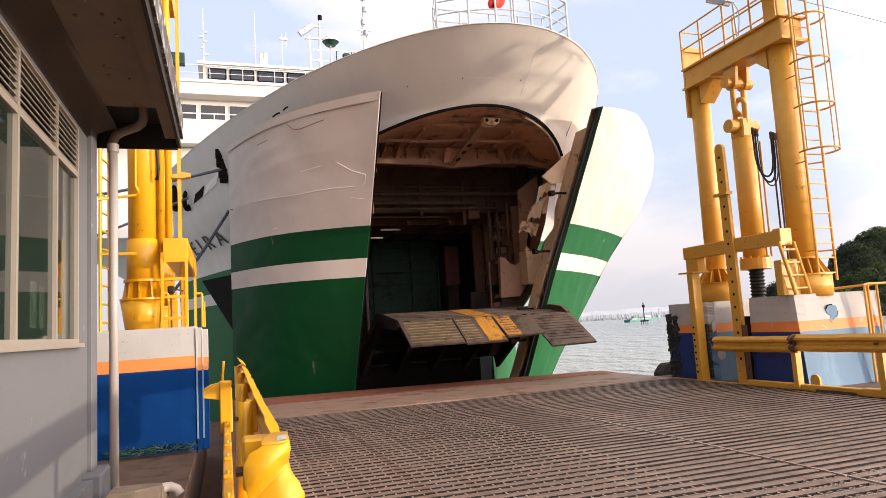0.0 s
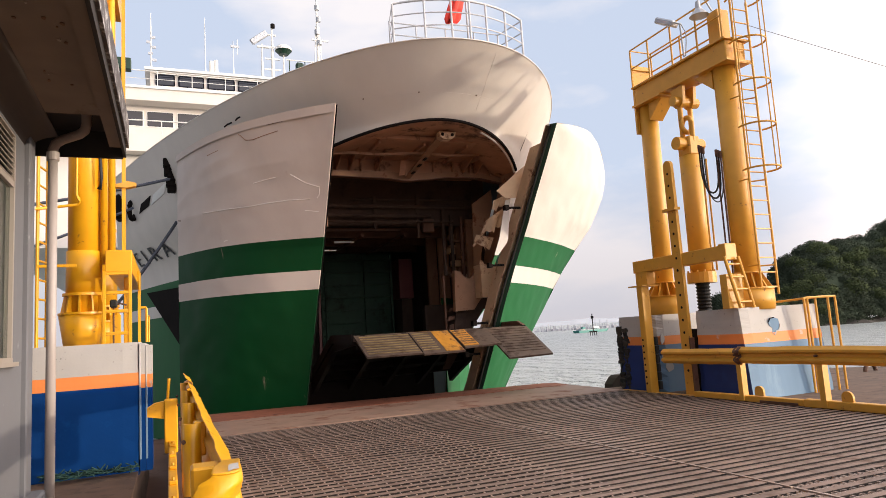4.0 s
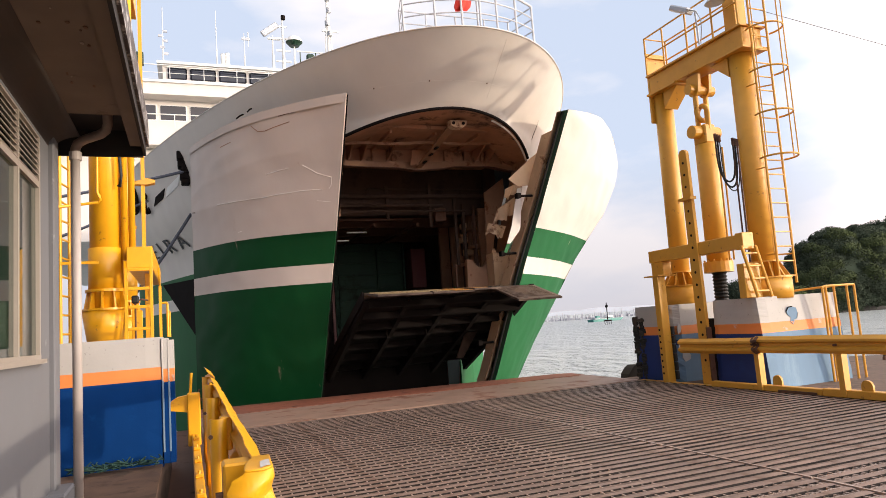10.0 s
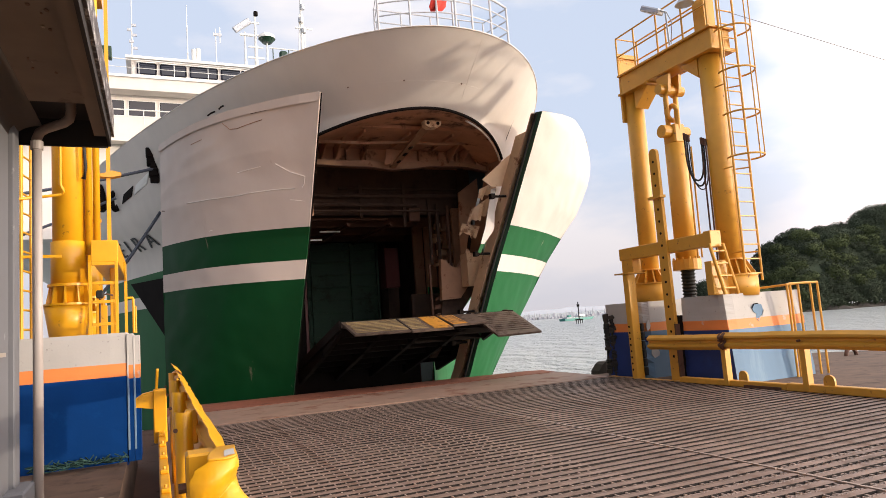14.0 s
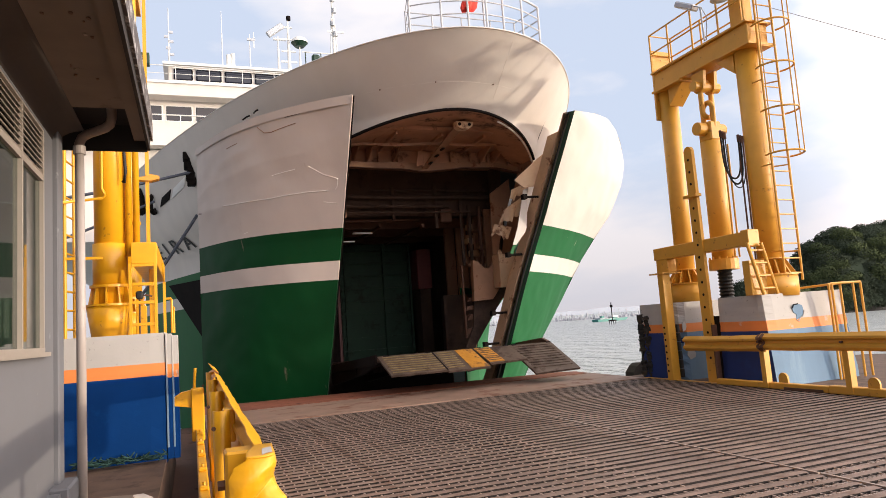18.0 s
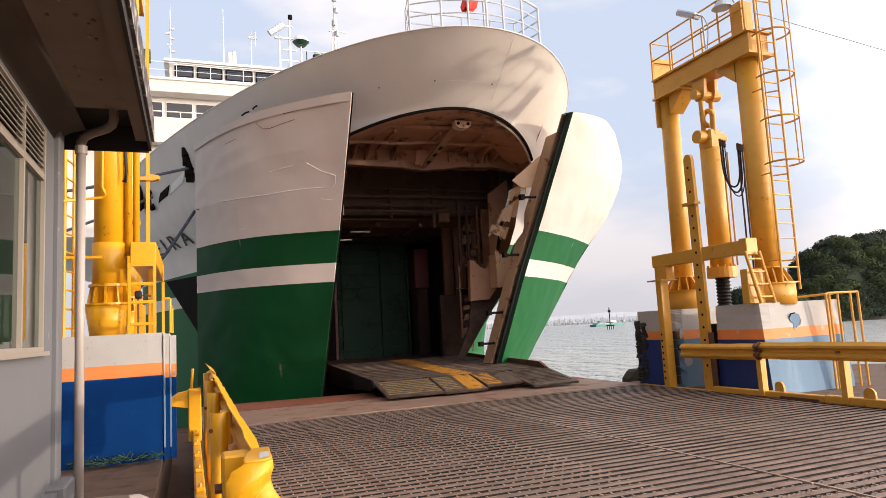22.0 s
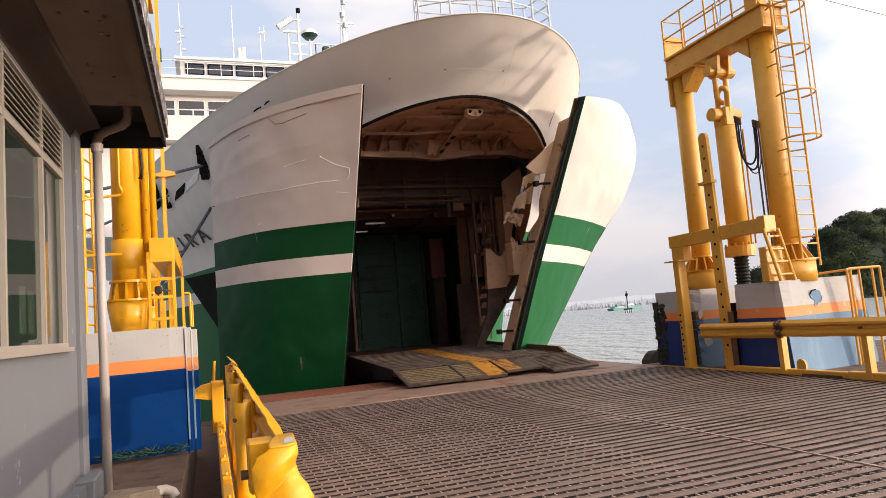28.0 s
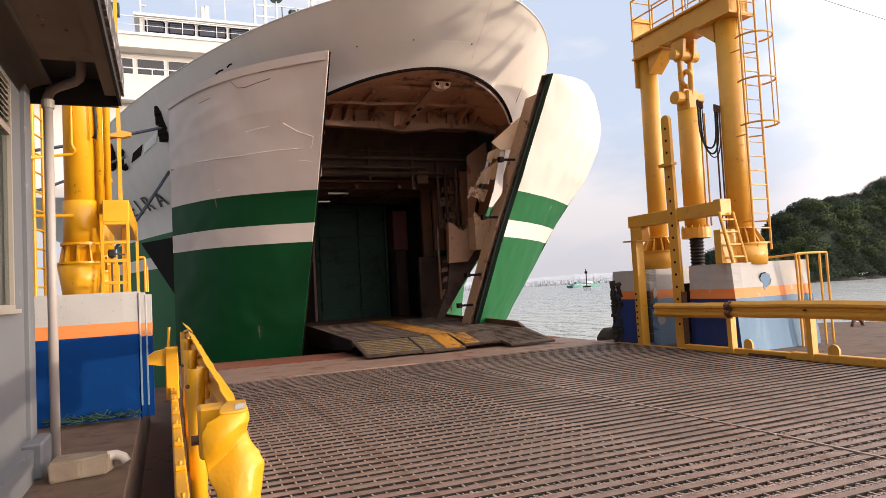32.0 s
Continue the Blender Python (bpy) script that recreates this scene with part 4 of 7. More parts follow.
def tower_lamps():
    f = thing("flood_light", 10.85, 11.87, 7.5, label="grey flood light on a thin pole", category="lamp")
    wpart("pole", rodbm((10.85, 11.12, 7.51), (10.85, 11.14, 8.32), 0.02, 8), M_STEEL, f)
    bm = boxbm(-0.13, 0.13, -0.27, 0.27, -0.07, 0.07, bev=0.03)
    bmesh.ops.transform(bm, matrix=pose(10.8, 11.50, 8.50, 32, 0, 12), verts=bm.verts[:])
    wpart("housing", bm, M_LAMP, f)
    wpart("arm", rodbm((10.85, 11.14, 8.30), (10.8, 11.30, 8.42), 0.018, 8), M_STEEL, f)
    wpart("cable", tube([(10.86, 11.12, 8.3), (10.9, 11.04, 8.05), (10.86, 11.02, 7.8), (10.88, 11.10, 7.52)], 0.012, 6), M_STEEL, f)
    d = thing("yard_lamp", 10.9, 10.9, 7.5, label="enamelled dome yard lamp above the head beam", category="lamp")
    wpart("shade", rodbm((10.85, 10.55, 8.20), (10.85, 10.55, 8.36), 0.21, 20, 0.08), M_LAMP, d)
    wpart("cap", rodbm((10.85, 10.55, 8.36), (10.85, 10.55, 8.54), 0.07, 14, 0.05), M_LAMP, d)
    wpart("arm", tube([(10.85, 10.55, 8.53), (10.86, 10.52, 8.6), (10.98, 10.46, 8.56), (11.1, 10.42, 8.3)], 0.02, 8), M_STEEL, d)


tower_lamps()


def tower_left():
    X, Y = -1.21, 11.3
    g = thing("lifting_tower", X, 12.4, 1.78, label="bright yellow lifting tower behind the hut", category="lifting tower")

    def round_part(name, bm, parent, label=""):
        ob = wpart(name, bm, M_YEL2, parent, label)
        for p in ob.data.polygons:
            p.use_smooth = len(p.vertices) == 4
        return ob
    for y in (Y, 14.4):
        c = round_part("column", rodbm((X, y, 1.9), (X, y, 8.6), 0.22, 28), g)
        round_part("sleeve", rodbm((X, y, 2.56), (X, y, 3.2), 0.245, 28), c)
        d = round_part("base_drum", rodbm((X - 0.02, y, 1.79), (X - 0.03, y, 2.25), 0.25, 28, 0.31), g)
        wpart("base_ring", rodbm((X - 0.02, y, 2.25), (X - 0.02, y, 2.28), 0.325, 28), M_YEL2, d)
        wpart("collar", rodbm((X, y, 2.53), (X, y, 2.57), 0.29, 28), M_YEL2, d)
        for i in range(10):
            a = 2 * math.pi * i / 10 + 0.2
            bm = prism([(0.215, 2.28), (0.31, 2.28), (0.265, 2.53), (0.215, 2.53)], -0.012, 0.012, "y")
            bmesh.ops.transform(bm, matrix=Matrix.Translation((X, y, 0)) @ Matrix.Rotation(a, 4, "Z"), verts=bm.verts[:])
            wpart("gusset", bm, M_YEL2, d)
    for x, y in ((-0.935, 11.2), (-0.83, 11.22)):
        round_part("pipe", rodbm((x, y, 3.0), (x, y, 8.6), 0.05, 14), g)
    for z in (3.5, 4.9, 6.3):
        wpart("clamp", boxbm(-1.0, -0.77, 11.26, 11.30, z, z + 0.05), M_YEL2, g)
    wpart("head_beam", boxbm(X - 0.3, X + 0.3, 10.95, 14.8, 8.6, 9.05), M_YEL2, g)
    wpart("hose", tube([(-0.985, 11.08, 5.6), (-0.98, 11.05, 4.7), (-0.955, 11.05, 4.3), (-0.975, 11.06, 4.12), (-1.0, 11.08, 4.15)], 0.022, 8), M_RUBBER, g, "black hose", True)
    wpart("cross_beam", boxbm(-0.88, -0.53, 10.75, 14.0, 2.83, 3.15, bev=0.008), M_YEL2, g)
    # step ladder of flat bars under the beam
    lad = wpart("step_ladder", boxbm(-0.915, -0.87, 10.70, 10.74, 1.79, 2.83, bev=0.004), M_YEL2, g)
    wpart("stile", boxbm(-0.575, -0.53, 10.70, 10.74, 1.79, 2.83, bev=0.004), M_YEL2, lad)
    for z in (1.91, 2.23, 2.50, 2.78):
        wpart("rung", boxbm(-0.868, -0.577, 10.695, 10.745, z, z + 0.045, bev=0.004), M_YEL2, lad)
    wpart("side_plate", prism([(10.76, 2.83), (11.3, 2.83), (11.3, 2.58), (11.0, 2.58), (10.8, 2.7)], -0.46, -0.44, "x"), M_YEL2, g)
    wpart("stand", boxbm(-0.47, -0.43, 11.18, 11.22, 1.79, 2.58), M_YEL2, g)
    wpart("panel", boxbm(-0.85, -0.70, 11.10, 11.16, 1.79, 2.22, bev=0.006), M_YEL2, g)
    wpart("panel", boxbm(-0.67, -0.58, 11.30, 11.36, 1.79, 2.80, bev=0.006), M_YEL2, g)
    wpart("handrail", tube([(-0.45, 11.2, 2.32), (-0.36, 11.2, 2.32), (-0.35, 11.2, 2.30), (-0.35, 11.2, 1.79)], 0.018, 8), M_YEL2, g)
    wpart("handrail", tube([(-0.35, 11.2, 2.2), (-0.33, 11.6, 2.2), (-0.33, 11.6, 1.79)], 0.016, 8), M_YEL2, g)
    wpart("valve", boxbm(-0.84, -0.74, 10.95, 11.08, 2.32, 2.44, bev=0.02), M_RUBBER, g, "dark valve with thin pipes")
    wpart("thin_pipe", tube([(-0.79, 11.0, 1.79), (-0.79, 11.0, 2.35), (-0.70, 11.0, 2.38), (-0.62, 11.05, 2.36)], 0.014, 6), M_BROWN, g)
    up = wpart("upright", boxbm(-0.70, -0.645, 11.4, 11.45, 3.15, 7.6), M_YEL2, g)
    wpart("arm", prism([(-0.82, 4.24), (-0.62, 4.23), (-0.50, 4.26), (-0.49, 4.31), (-0.62, 4.34), (-0.72, 4.30), (-0.82, 4.28)], 11.36, 11.50, "y"), M_YEL, up, "orange-yellow pointed arm")
    wpart("pipe", tube([(-1.28, 11.0, 6.0), (-1.285, 11.0, 4.02), (-1.25, 10.99, 3.96), (-1.24, 10.99, 3.91), (-1.27, 10.99, 3.87), (-1.53, 10.98, 3.83), (-1.80, 10.95, 3.79)], 0.022, 8), M_YEL2, g, "", True)
    cage = ladder(g, (-1.745, 11.2, 1.79), (-1.745, 11.2, 8.8), (0.16, 1, 0), 0.40, 0.28, 0.02, M_YEL2, "ladder")
    wpart("bracket", boxbm(-1.78, -1.28, 10.98, 11.02, 2.94, 2.98), M_YEL2, cage)
    lv = [(-0.05, "blue_course", M_BLUEC), (1.18, "orange_course", M_ORANGE), (1.36, "grey_course", M_GREYC)]
    base_block(-2.35, -0.43, 10.52, 11.75, 1.79, 0.0, lv, "concrete tower base painted grey, orange and blue", 0.02, 4)
    base_block(-2.35, -0.43, 13.6, 15.2, 1.79, 0.0, lv, "rear concrete tower base painted grey, orange and blue", 0.02, 6)
    # guard strips beside the block's corner
    fs = thing("guard_strip", -0.36, 10.7, 0, label="narrow painted guard strips beside the tower base", category="guard strip")
    for x0, x1, y, zt in ((-0.428, -0.350, 10.524, 1.77), (-0.346, -0.265, 10.53, 1.74)):
        for za, zb, m in ((0.0, 1.14, M_BLUEC), (1.14, 1.33, M_ORANGE), (1.33, zt, M_GREYC)):
            wpart("strip", boxbm(x0, x1, y, y + 0.5, za, zb), m, fs)
        # strips paler than the paint stand in for sunlit corner facets
        wpart("lit_edge", boxbm(x0 - 0.004, x0 + 0.016, y - 0.012, y - 0.002, 1.16, zt - 0.01, bev=0.003), M_GREYC, fs, "pale strip painted as the sunlit edge")
        wpart("lit_edge", boxbm(x0 - 0.004, x0 + 0.022, y - 0.012, y - 0.002, 0.16, 1.155, bev=0.003), M_FADED, fs, "pale blue strip painted as the sunlit edge")
    # chips in the grey paint
    rnd = random.Random(17)
    ch = thing("rope_heap", -0.95, 10.3, 0, label="heap of tangled green net at the tower base", category="net")
    for i in range(34):
        a = rnd.uniform(0, 6.28)
        c = Vector((-1.0 + rnd.uniform(-0.5, 0.45), 10.38 + rnd.uniform(-0.15, 0.10), 0.03 + 0.06 * rnd.random()))
        pts = [c + Vector((0.16 * math.cos(a + k * 0.9) * rnd.uniform(.5, 1), 0.09 * math.sin(a + k * 0.9), 0.02 * k * rnd.random())) for k in range(6)]
        wpart("strand", tube(pts, 0.009, 5), M_NET, ch)


tower_left()


# ---- hut ----
WX = -1.36


def hut():
    h = thing("building", -4, 3, 0, label="grey rendered quay hut with louvred windows and deep eaves", category="building")
    sill, head, louv, top = 1.64, 3.28, 3.76, 3.96
    jam0, jam1 = 1.0, 7.22
    th = 0.18
    wpart("wall", boxbm(WX - th, WX, -4, 7.9, 0.3, sill - 0.02), M_WALL, h)
    wpart("wall", boxbm(WX - th, WX, jam1, 7.78, sill - 0.018, top), M_WALL, h)
    wpart("wall", boxbm(WX - th, WX, -4, jam0, sill - 0.018, top), M_WALL, h)
    wpart("wall", boxbm(WX - th, WX, jam0, jam1, louv + 0.002, top), M_WALL, h)
    wpart("corner_pier", boxbm(WX - 0.16, WX + 0.05, 7.66, 7.93, 0.3, 3.92, bev=0.012), M_WALL, h)
    wpart("wall", boxbm(-7, WX - th - 0.002, 7.7, 7.9, 0.0, top), M_WALL, h)
    wpart("wall", boxbm(-7.2, -7.02, -4, 7.9, 0.0, top), M_WALL, h)
    wpart("wall", boxbm(-7, WX - th - 0.002, -4.2, -4.0, 0.0, top), M_WALL, h)
    wpart("floor", boxbm(-7, WX - th - 0.002, -4, 7.7, 0.3, 0.7), M_CONC, h)
    wpart("plinth", boxbm(WX - th, WX + 0.10, -4, 7.4, 0.0, 0.30), M_WALL, h)
    wpart("pier_base", boxbm(WX - 0.2, WX + 0.17, 7.42, 8.02, 0.0, 0.34, bev=0.02), M_WALL, h)
    # eaves
    e = wpart("soffit", boxbm(WX - th, -0.58, -4, 7.1, 3.975, 4.03), M_SOFFIT, h)
    def cove(u, v):
        a = radians(90 * v)
        return (WX + 0.003 + 0.26 * (1 - math.cos(a)), -4 + 11.9 * u, 3.80 + 0.172 * math.sin(a))
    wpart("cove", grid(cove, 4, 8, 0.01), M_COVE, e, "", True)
    rnd = random.Random(41)
    for i in range(14):
        cx, cy, r = rnd.uniform(-1.0, -0.66), rnd.uniform(4.2, 7.0), rnd.uniform(0.006, 0.020)
        pts = [(cx + r * rnd.uniform(.6, 1.1) * math.cos(k * 0.9), cy + 1.6 * r * rnd.uniform(.6, 1.1) * math.sin(k * 0.9)) for k in range(7)]
        wpart("paint_flake", prism(pts, 3.966, 3.972), M_PVCB if i % 3 == 0 else M_BROWN, e)
    wpart("edge_board", boxbm(-0.62, -0.50, -4, 8.05, 3.93, 3.974), M_SOFFIT, e)
    wpart("fascia", boxbm(-0.50, -0.47, -4, 8.36, 3.90, 4.22), M_DKTRIM, e)
    wpart("flashing", boxbm(-0.468, -0.44, -4, 8.38, 4.02, 4.34), M_FASCIA, e)
    wpart("end_board", boxbm(WX - 0.4, -0.50, 8.33, 8.36, 3.88, 4.22), M_DKTRIM, e)
    wpart("recess_top", boxbm(WX - 0.4, -0.62, 7.1, 8.33, 4.19, 4.21), M_DKTRIM, e)
    wpart("roof", boxbm(-7.5, -0.47, -4.4, 8.38, 4.24, 4.36), M_FASCIA, h)
    # window: frame, mullions, panes, louvres
    w = wpart("window", boxbm(WX - 0.05, WX + 0.01, jam0, jam1, sill - 0.016, sill + 0.03), M_ALU, h, "cream-framed sliding window with louvres over it")
    wpart("sill", boxbm(WX + 0.012, WX + 0.05, jam0 - 0.05, jam1 + 0.05, sill - 0.05, sill - 0.01), M_ALU, w)
    wpart("head", boxbm(WX - 0.05, WX + 0.006, jam0, jam1, head - 0.03, head + 0.03), M_ALU, w)
    wpart("top_rail", boxbm(WX - 0.05, WX + 0.006, jam0, jam1, louv - 0.02, louv), M_ALU, w)
    ys = [jam0 + 0.03, 2.6, 4.0, 5.2, 6.34, jam1 - 0.03]
    for y in ys:
        wpart("mullion", boxbm(WX - 0.05, WX + 0.008, y - 0.024, y + 0.024, sill + 0.03, louv - 0.02), M_ALU, w)
    for a, b in zip(ys[:-1], ys[1:]):
        pane = wpart("pane", boxbm(WX - 0.03, WX - 0.025, a + 0.024, b - 0.024, sill + 0.03, head - 0.03), M_GLASS, w)
        pane.visible_shadow = False
        for i in range(8):
            z = head + 0.058 + i * 0.053
            bm = boxbm(-0.004, 0.004, a + 0.024, b - 0.024, -0.022, 0.022)
            bmesh.ops.transform(bm, matrix=Matrix.Translation((WX - 0.014, 0, z)) @ Matrix.Rotation(radians(-50), 4, "Y"), verts=bm.verts[:])
            wpart("slat", bm, M_ALU, w)
    wpart("louvre_back", boxbm(WX - 0.16, WX - 0.14, jam0, jam1, head, louv), M_DARK, w)
    # sliding sash stiles
    for y in (6.25, 6.46, 7.12):
        wpart("sash", boxbm(WX - 0.06, WX - 0.034, y - 0.014, y + 0.014, sill + 0.03, head - 0.03), M_ALU, w)
    # rain pipe
    p = thing("rain_pipe", -1.16, 7.9, 0, label="grey plastic rain pipe from the eaves to the ground", category="pipe")
    wpart("elbow", tube([(-0.80, 7.6, 4.2), (-0.80, 7.61, 4.04), (-0.82, 7.64, 3.98), (-0.88, 7.71, 3.955), (-1.06, 7.90, 3.945), (-1.13, 7.97, 3.92), (-1.16, 8.0, 3.86), (-1.16, 8.0, 3.76)], 0.05, 12), M_PVCB, p, "brown-stained pipe elbow", True)
    d = wpart("downpipe", rodbm((-1.16, 8.0, 0.0), (-1.16, 8.0, 3.80), 0.047, 16), M_PVC, p)
    for q in d.data.polygons:
        q.use_smooth = len(q.vertices) == 4
    wpart("socket", rodbm((-1.16, 8.0, 3.74), (-1.16, 8.0, 3.83), 0.062, 16), M_PVC, d)
    k = thing("kerb_stone", -0.85, 7.3, 0, label="low broken concrete kerb with a white pipe end", category="kerb")
    kb = prism([(-1.12, 7.16), (-0.86, 7.18), (-0.64, 7.26), (-0.58, 7.44), (-0.82, 7.52), (-1.10, 7.54)], 0, 0.19)
    bmesh.ops.bevel(kb, geom=kb.edges[:], offset=0.018, segments=2, affect="EDGES")
    for v in kb.verts:
        v.co += Vector((0.02 * noise.noise(v.co * 9), 0.02 * noise.noise(v.co * 7 + Vector((3, 0, 0))), 0.018 * noise.noise(v.co * 8)))
    wpart("kerb", kb, M_KERB, k)
    wpart("pipe_end", tube([(-0.64, 7.36, 0.15), (-0.56, 7.37, 0.15), (-0.50, 7.36, 0.12), (-0.47, 7.35, 0.07)], 0.05, 10), M_PVC, k, "", True)
    # furniture seen through the glass
    wpart("notice_sheet", boxbm(WX - 0.048, WX - 0.044, 5.72, 5.90, 1.76, 2.12), M_WHITE, w, "pale notice sheet behind the glass")
    wpart("notice_sheet", boxbm(WX - 0.048, WX - 0.044, 5.98, 6.14, 1.76, 2.10), M_WHITE, w, "pale notice sheet behind the glass")


hut()


# ---- unseen block behind the hut, added to cut skylight off the port door ----
sky_block = thing("sky_block", -10, 10, 0, label="unseen dark block behind the hut, added against skylight", category="building")
wpart("wall", boxbm(-14, -5.4, 8.6, 10.9, 0, 8.0), M_CONC, sky_block)
wpart("roof", boxbm(-14.2, -5.2, 8.5, 11.0, 8.004, 8.2), M_DKTRIM, sky_block)


# ---- ferry ----
XC = 6.5
BASE = Vector((XC, 22.0, -2.2))
ferry = thing("ferry", *BASE, label="white and green car ferry with open bow doors", category="ferry")


def stem(z):
    """Where the bow's centre line lies at a height."""
    pts = [(-2.3, 19.4), (0, 18.8), (4.2, 17.0), (7.05, 15.0), (8.42, 13.2)]
    for (z0, y0), (z1, y1) in zip(pts[:-1], pts[1:]):
        if z <= z1:
            return y0 + (y1 - y0) * (z - z0) / (z1 - z0)
    return pts[-1][1]


def hull_point(off, z):
    """The plating; on the sides it turns in below a knuckle."""
    side = min(1.0, max(0.0, (abs(off) - 4.7) / 0.9))
    tuck = 1.7 * min(1.1, max(0.0, 6.05 + 0.1 * max(0.0, abs(off) - 6) - z)) * side
    if off > 0:
        tuck += 2.3 * min(1.0, max(0.0, (3.3 - z) / 1.5)) * min(1.0, max(0.0, (off - 1.3) / 1.5))
    return Vector((XC + off, stem(z) + (off / (2.2 if off < 0 else 2.3)) ** 2 + tuck, z))


def arch(off):
    return 7.09 - 0.052 * off * off


def sheer(off):
    return 8.42 + 0.012 * max(0, abs(off) - 3)


def hull():
    offs = [-8.6 + 17.2 * i / 86 for i in range(87)]
    offs = sorted(set([round(o, 3) for o in offs] + [-3.3, 3.3]))
    bm = bmesh.new()
    nz = 22
    cols = []
    for o in offs:
        lo = arch(o) if abs(o) <= 3.301 else -2.3
        cols.append([bm.verts.new(hull_point(o, lo + (sheer(o) - lo) * j / nz)) for j in range(nz + 1)])
    for i in range(len(offs) - 1):
        a_in, b_in = abs(offs[i]) <= 3.301, abs(offs[i + 1]) <= 3.301
        if a_in != b_in:
            # the strip beside the opening takes a full-height column at its inner edge
            o = offs[i] if a_in else offs[i + 1]
            full = [bm.verts.new(hull_point(o, -2.3 + (sheer(o) + 2.3) * j / nz)) for j in range(nz + 1)]
            l, r = (full, cols[i + 1]) if a_in else (cols[i], full)
            for j in range(nz):
                bm.faces.new((l[j], r[j], r[j + 1], l[j + 1]))
            continue
        for j in range(nz):
            bm.faces.new((cols[i][j], cols[i + 1][j], cols[i + 1][j + 1], cols[i][j + 1]))
    for s in (0, -1):
        last = cols[s]
        far = [bm.verts.new((v.co.x, 75, v.co.z)) for v in last]
        for j in range(nz):
            bm.faces.new((last[j], last[j + 1], far[j + 1], far[j]))
    # strips beside the opening
    bmesh.ops.recalc_face_normals(bm, faces=bm.faces[:])
    h = wpart("hull", bm, M_HULL, ferry, "white and green hull plating", True)
    for sgn in (-1, 1):
        def jamb(u, v, sgn=sgn):
            z = -2.3 + (arch(3.3) + 2.3) * v
            p = hull_point(3.3 * sgn, z)
            q = hull_point(3.5 * sgn, z)
            return p.lerp(q, u)
        wpart("side_strip", grid(jamb, 1, 12, 0.02), M_HULL, h)
        def reveal(u, v, sgn=sgn):
            z = -2.3 + (arch(3.3) + 2.3) * v
            p = hull_point(3.3 * sgn, z)
            return p + Vector((-0.02 * sgn, 0.9 * u, 0))
        wpart("side_reveal", grid(reveal, 2, 12, 0.03), M_BEAM, h)
    # rim of the arch
    rim = [hull_point(-3.3 + 6.6 * i / 40, arch(-3.3 + 6.6 * i / 40)) + Vector((0, 0.02, -0.02)) for i in range(41)]
    wpart("arch_rim", tube(rim, 0.042, 8), M_DARK, h, "dark rubber seal round the bow opening", True)
    wpart("arch_lip", tube([p + Vector((0, 0.12, -0.06)) for p in rim[27:]], 0.028, 8), M_HULLW, h, "", True)
    def under(u, v):
        o = -3.3 + 6.6 * u
        p = hull_point(o, arch(o))
        return (p.x, p.y + 0.02 + 1.6 * v, p.z - 0.03 + 0.05 * v)
    wpart("arch_soffit", grid(under, 40, 3, 0.02), M_CEIL, h)
    top = [hull_point(o, sheer(o)) + Vector((0, 0, 0.0)) for o in offs]
    wpart("bulwark_cap", tube(top, 0.016, 6), M_HULLW, h, "", True)
    def deckfn(u, v):
        o = -8.4 + 16.8 * u
        p = hull_point(o, 7.75)
        y = max(p.y + 0.05, 13.9)
        return (p.x, y + (75 - y) * v, 7.75)
    wpart("foredeck", grid(deckfn, 40, 2, 0.03), M_DKGREEN, h)
    return h


HULL = hull()


def seam_lines():
    """Weld seams and draught marks on the bow plating."""
    for o0, o1, z0, z1 in ((0.75, 0.75, 7.3, 8.3), (-2.2, 1.2, 7.55, 7.55), (-4.5, -2.2, 7.5, 7.55)):
        pts = [hull_point(o0 + (o1 - o0) * i / 12, z0 + (z1 - z0) * i / 12) + Vector((0.003, -0.004, 0)) for i in range(13)]
        wpart("weld_seam", tube(pts, 0.0022, 5), M_HULLW, HULL)
    for o in (-2.1, -0.9, 0.6):
        p = hull_point(o, 7.55)
        wpart("stud", rodbm(p, p + Vector((0, -0.02, 0)), 0.018, 8), M_BROWN, HULL)


seam_lines()


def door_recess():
    """Dark plate on the hull, painting the shaded cut-out the port door swung from."""
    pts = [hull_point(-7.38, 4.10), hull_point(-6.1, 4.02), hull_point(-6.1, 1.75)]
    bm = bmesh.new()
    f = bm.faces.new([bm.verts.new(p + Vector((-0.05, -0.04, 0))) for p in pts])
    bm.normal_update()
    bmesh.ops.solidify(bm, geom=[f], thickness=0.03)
    wpart("door_recess", bm, M_DARK, HULL, "dark plate painted as the shaded recess in the hull side")


door_recess()


def lead_edge(z, side=-1):
    pts = [(-1.5, 4.92, 18.9), (0, 4.42, 18.3), (2.95, 3.91, 17.1), (4.2, 3.60, 16.65), (7.15, 3.34, 14.75)] if side > 0 else [(-1.5, 3.12, 18.75), (-0.05, 3.28, 18.3), (4.1, 3.55, 16.65), (7.15, 3.56, 14.72)]
    for (z0, x0, y0), (z1, x1, y1) in zip(pts[:-1], pts[1:]):
        if z <= z1:
            s = (z - z0) / (z1 - z0)
            return x0 + (x1 - x0) * s, y0 + (y1 - y0) * s
    return pts[-1][1:]


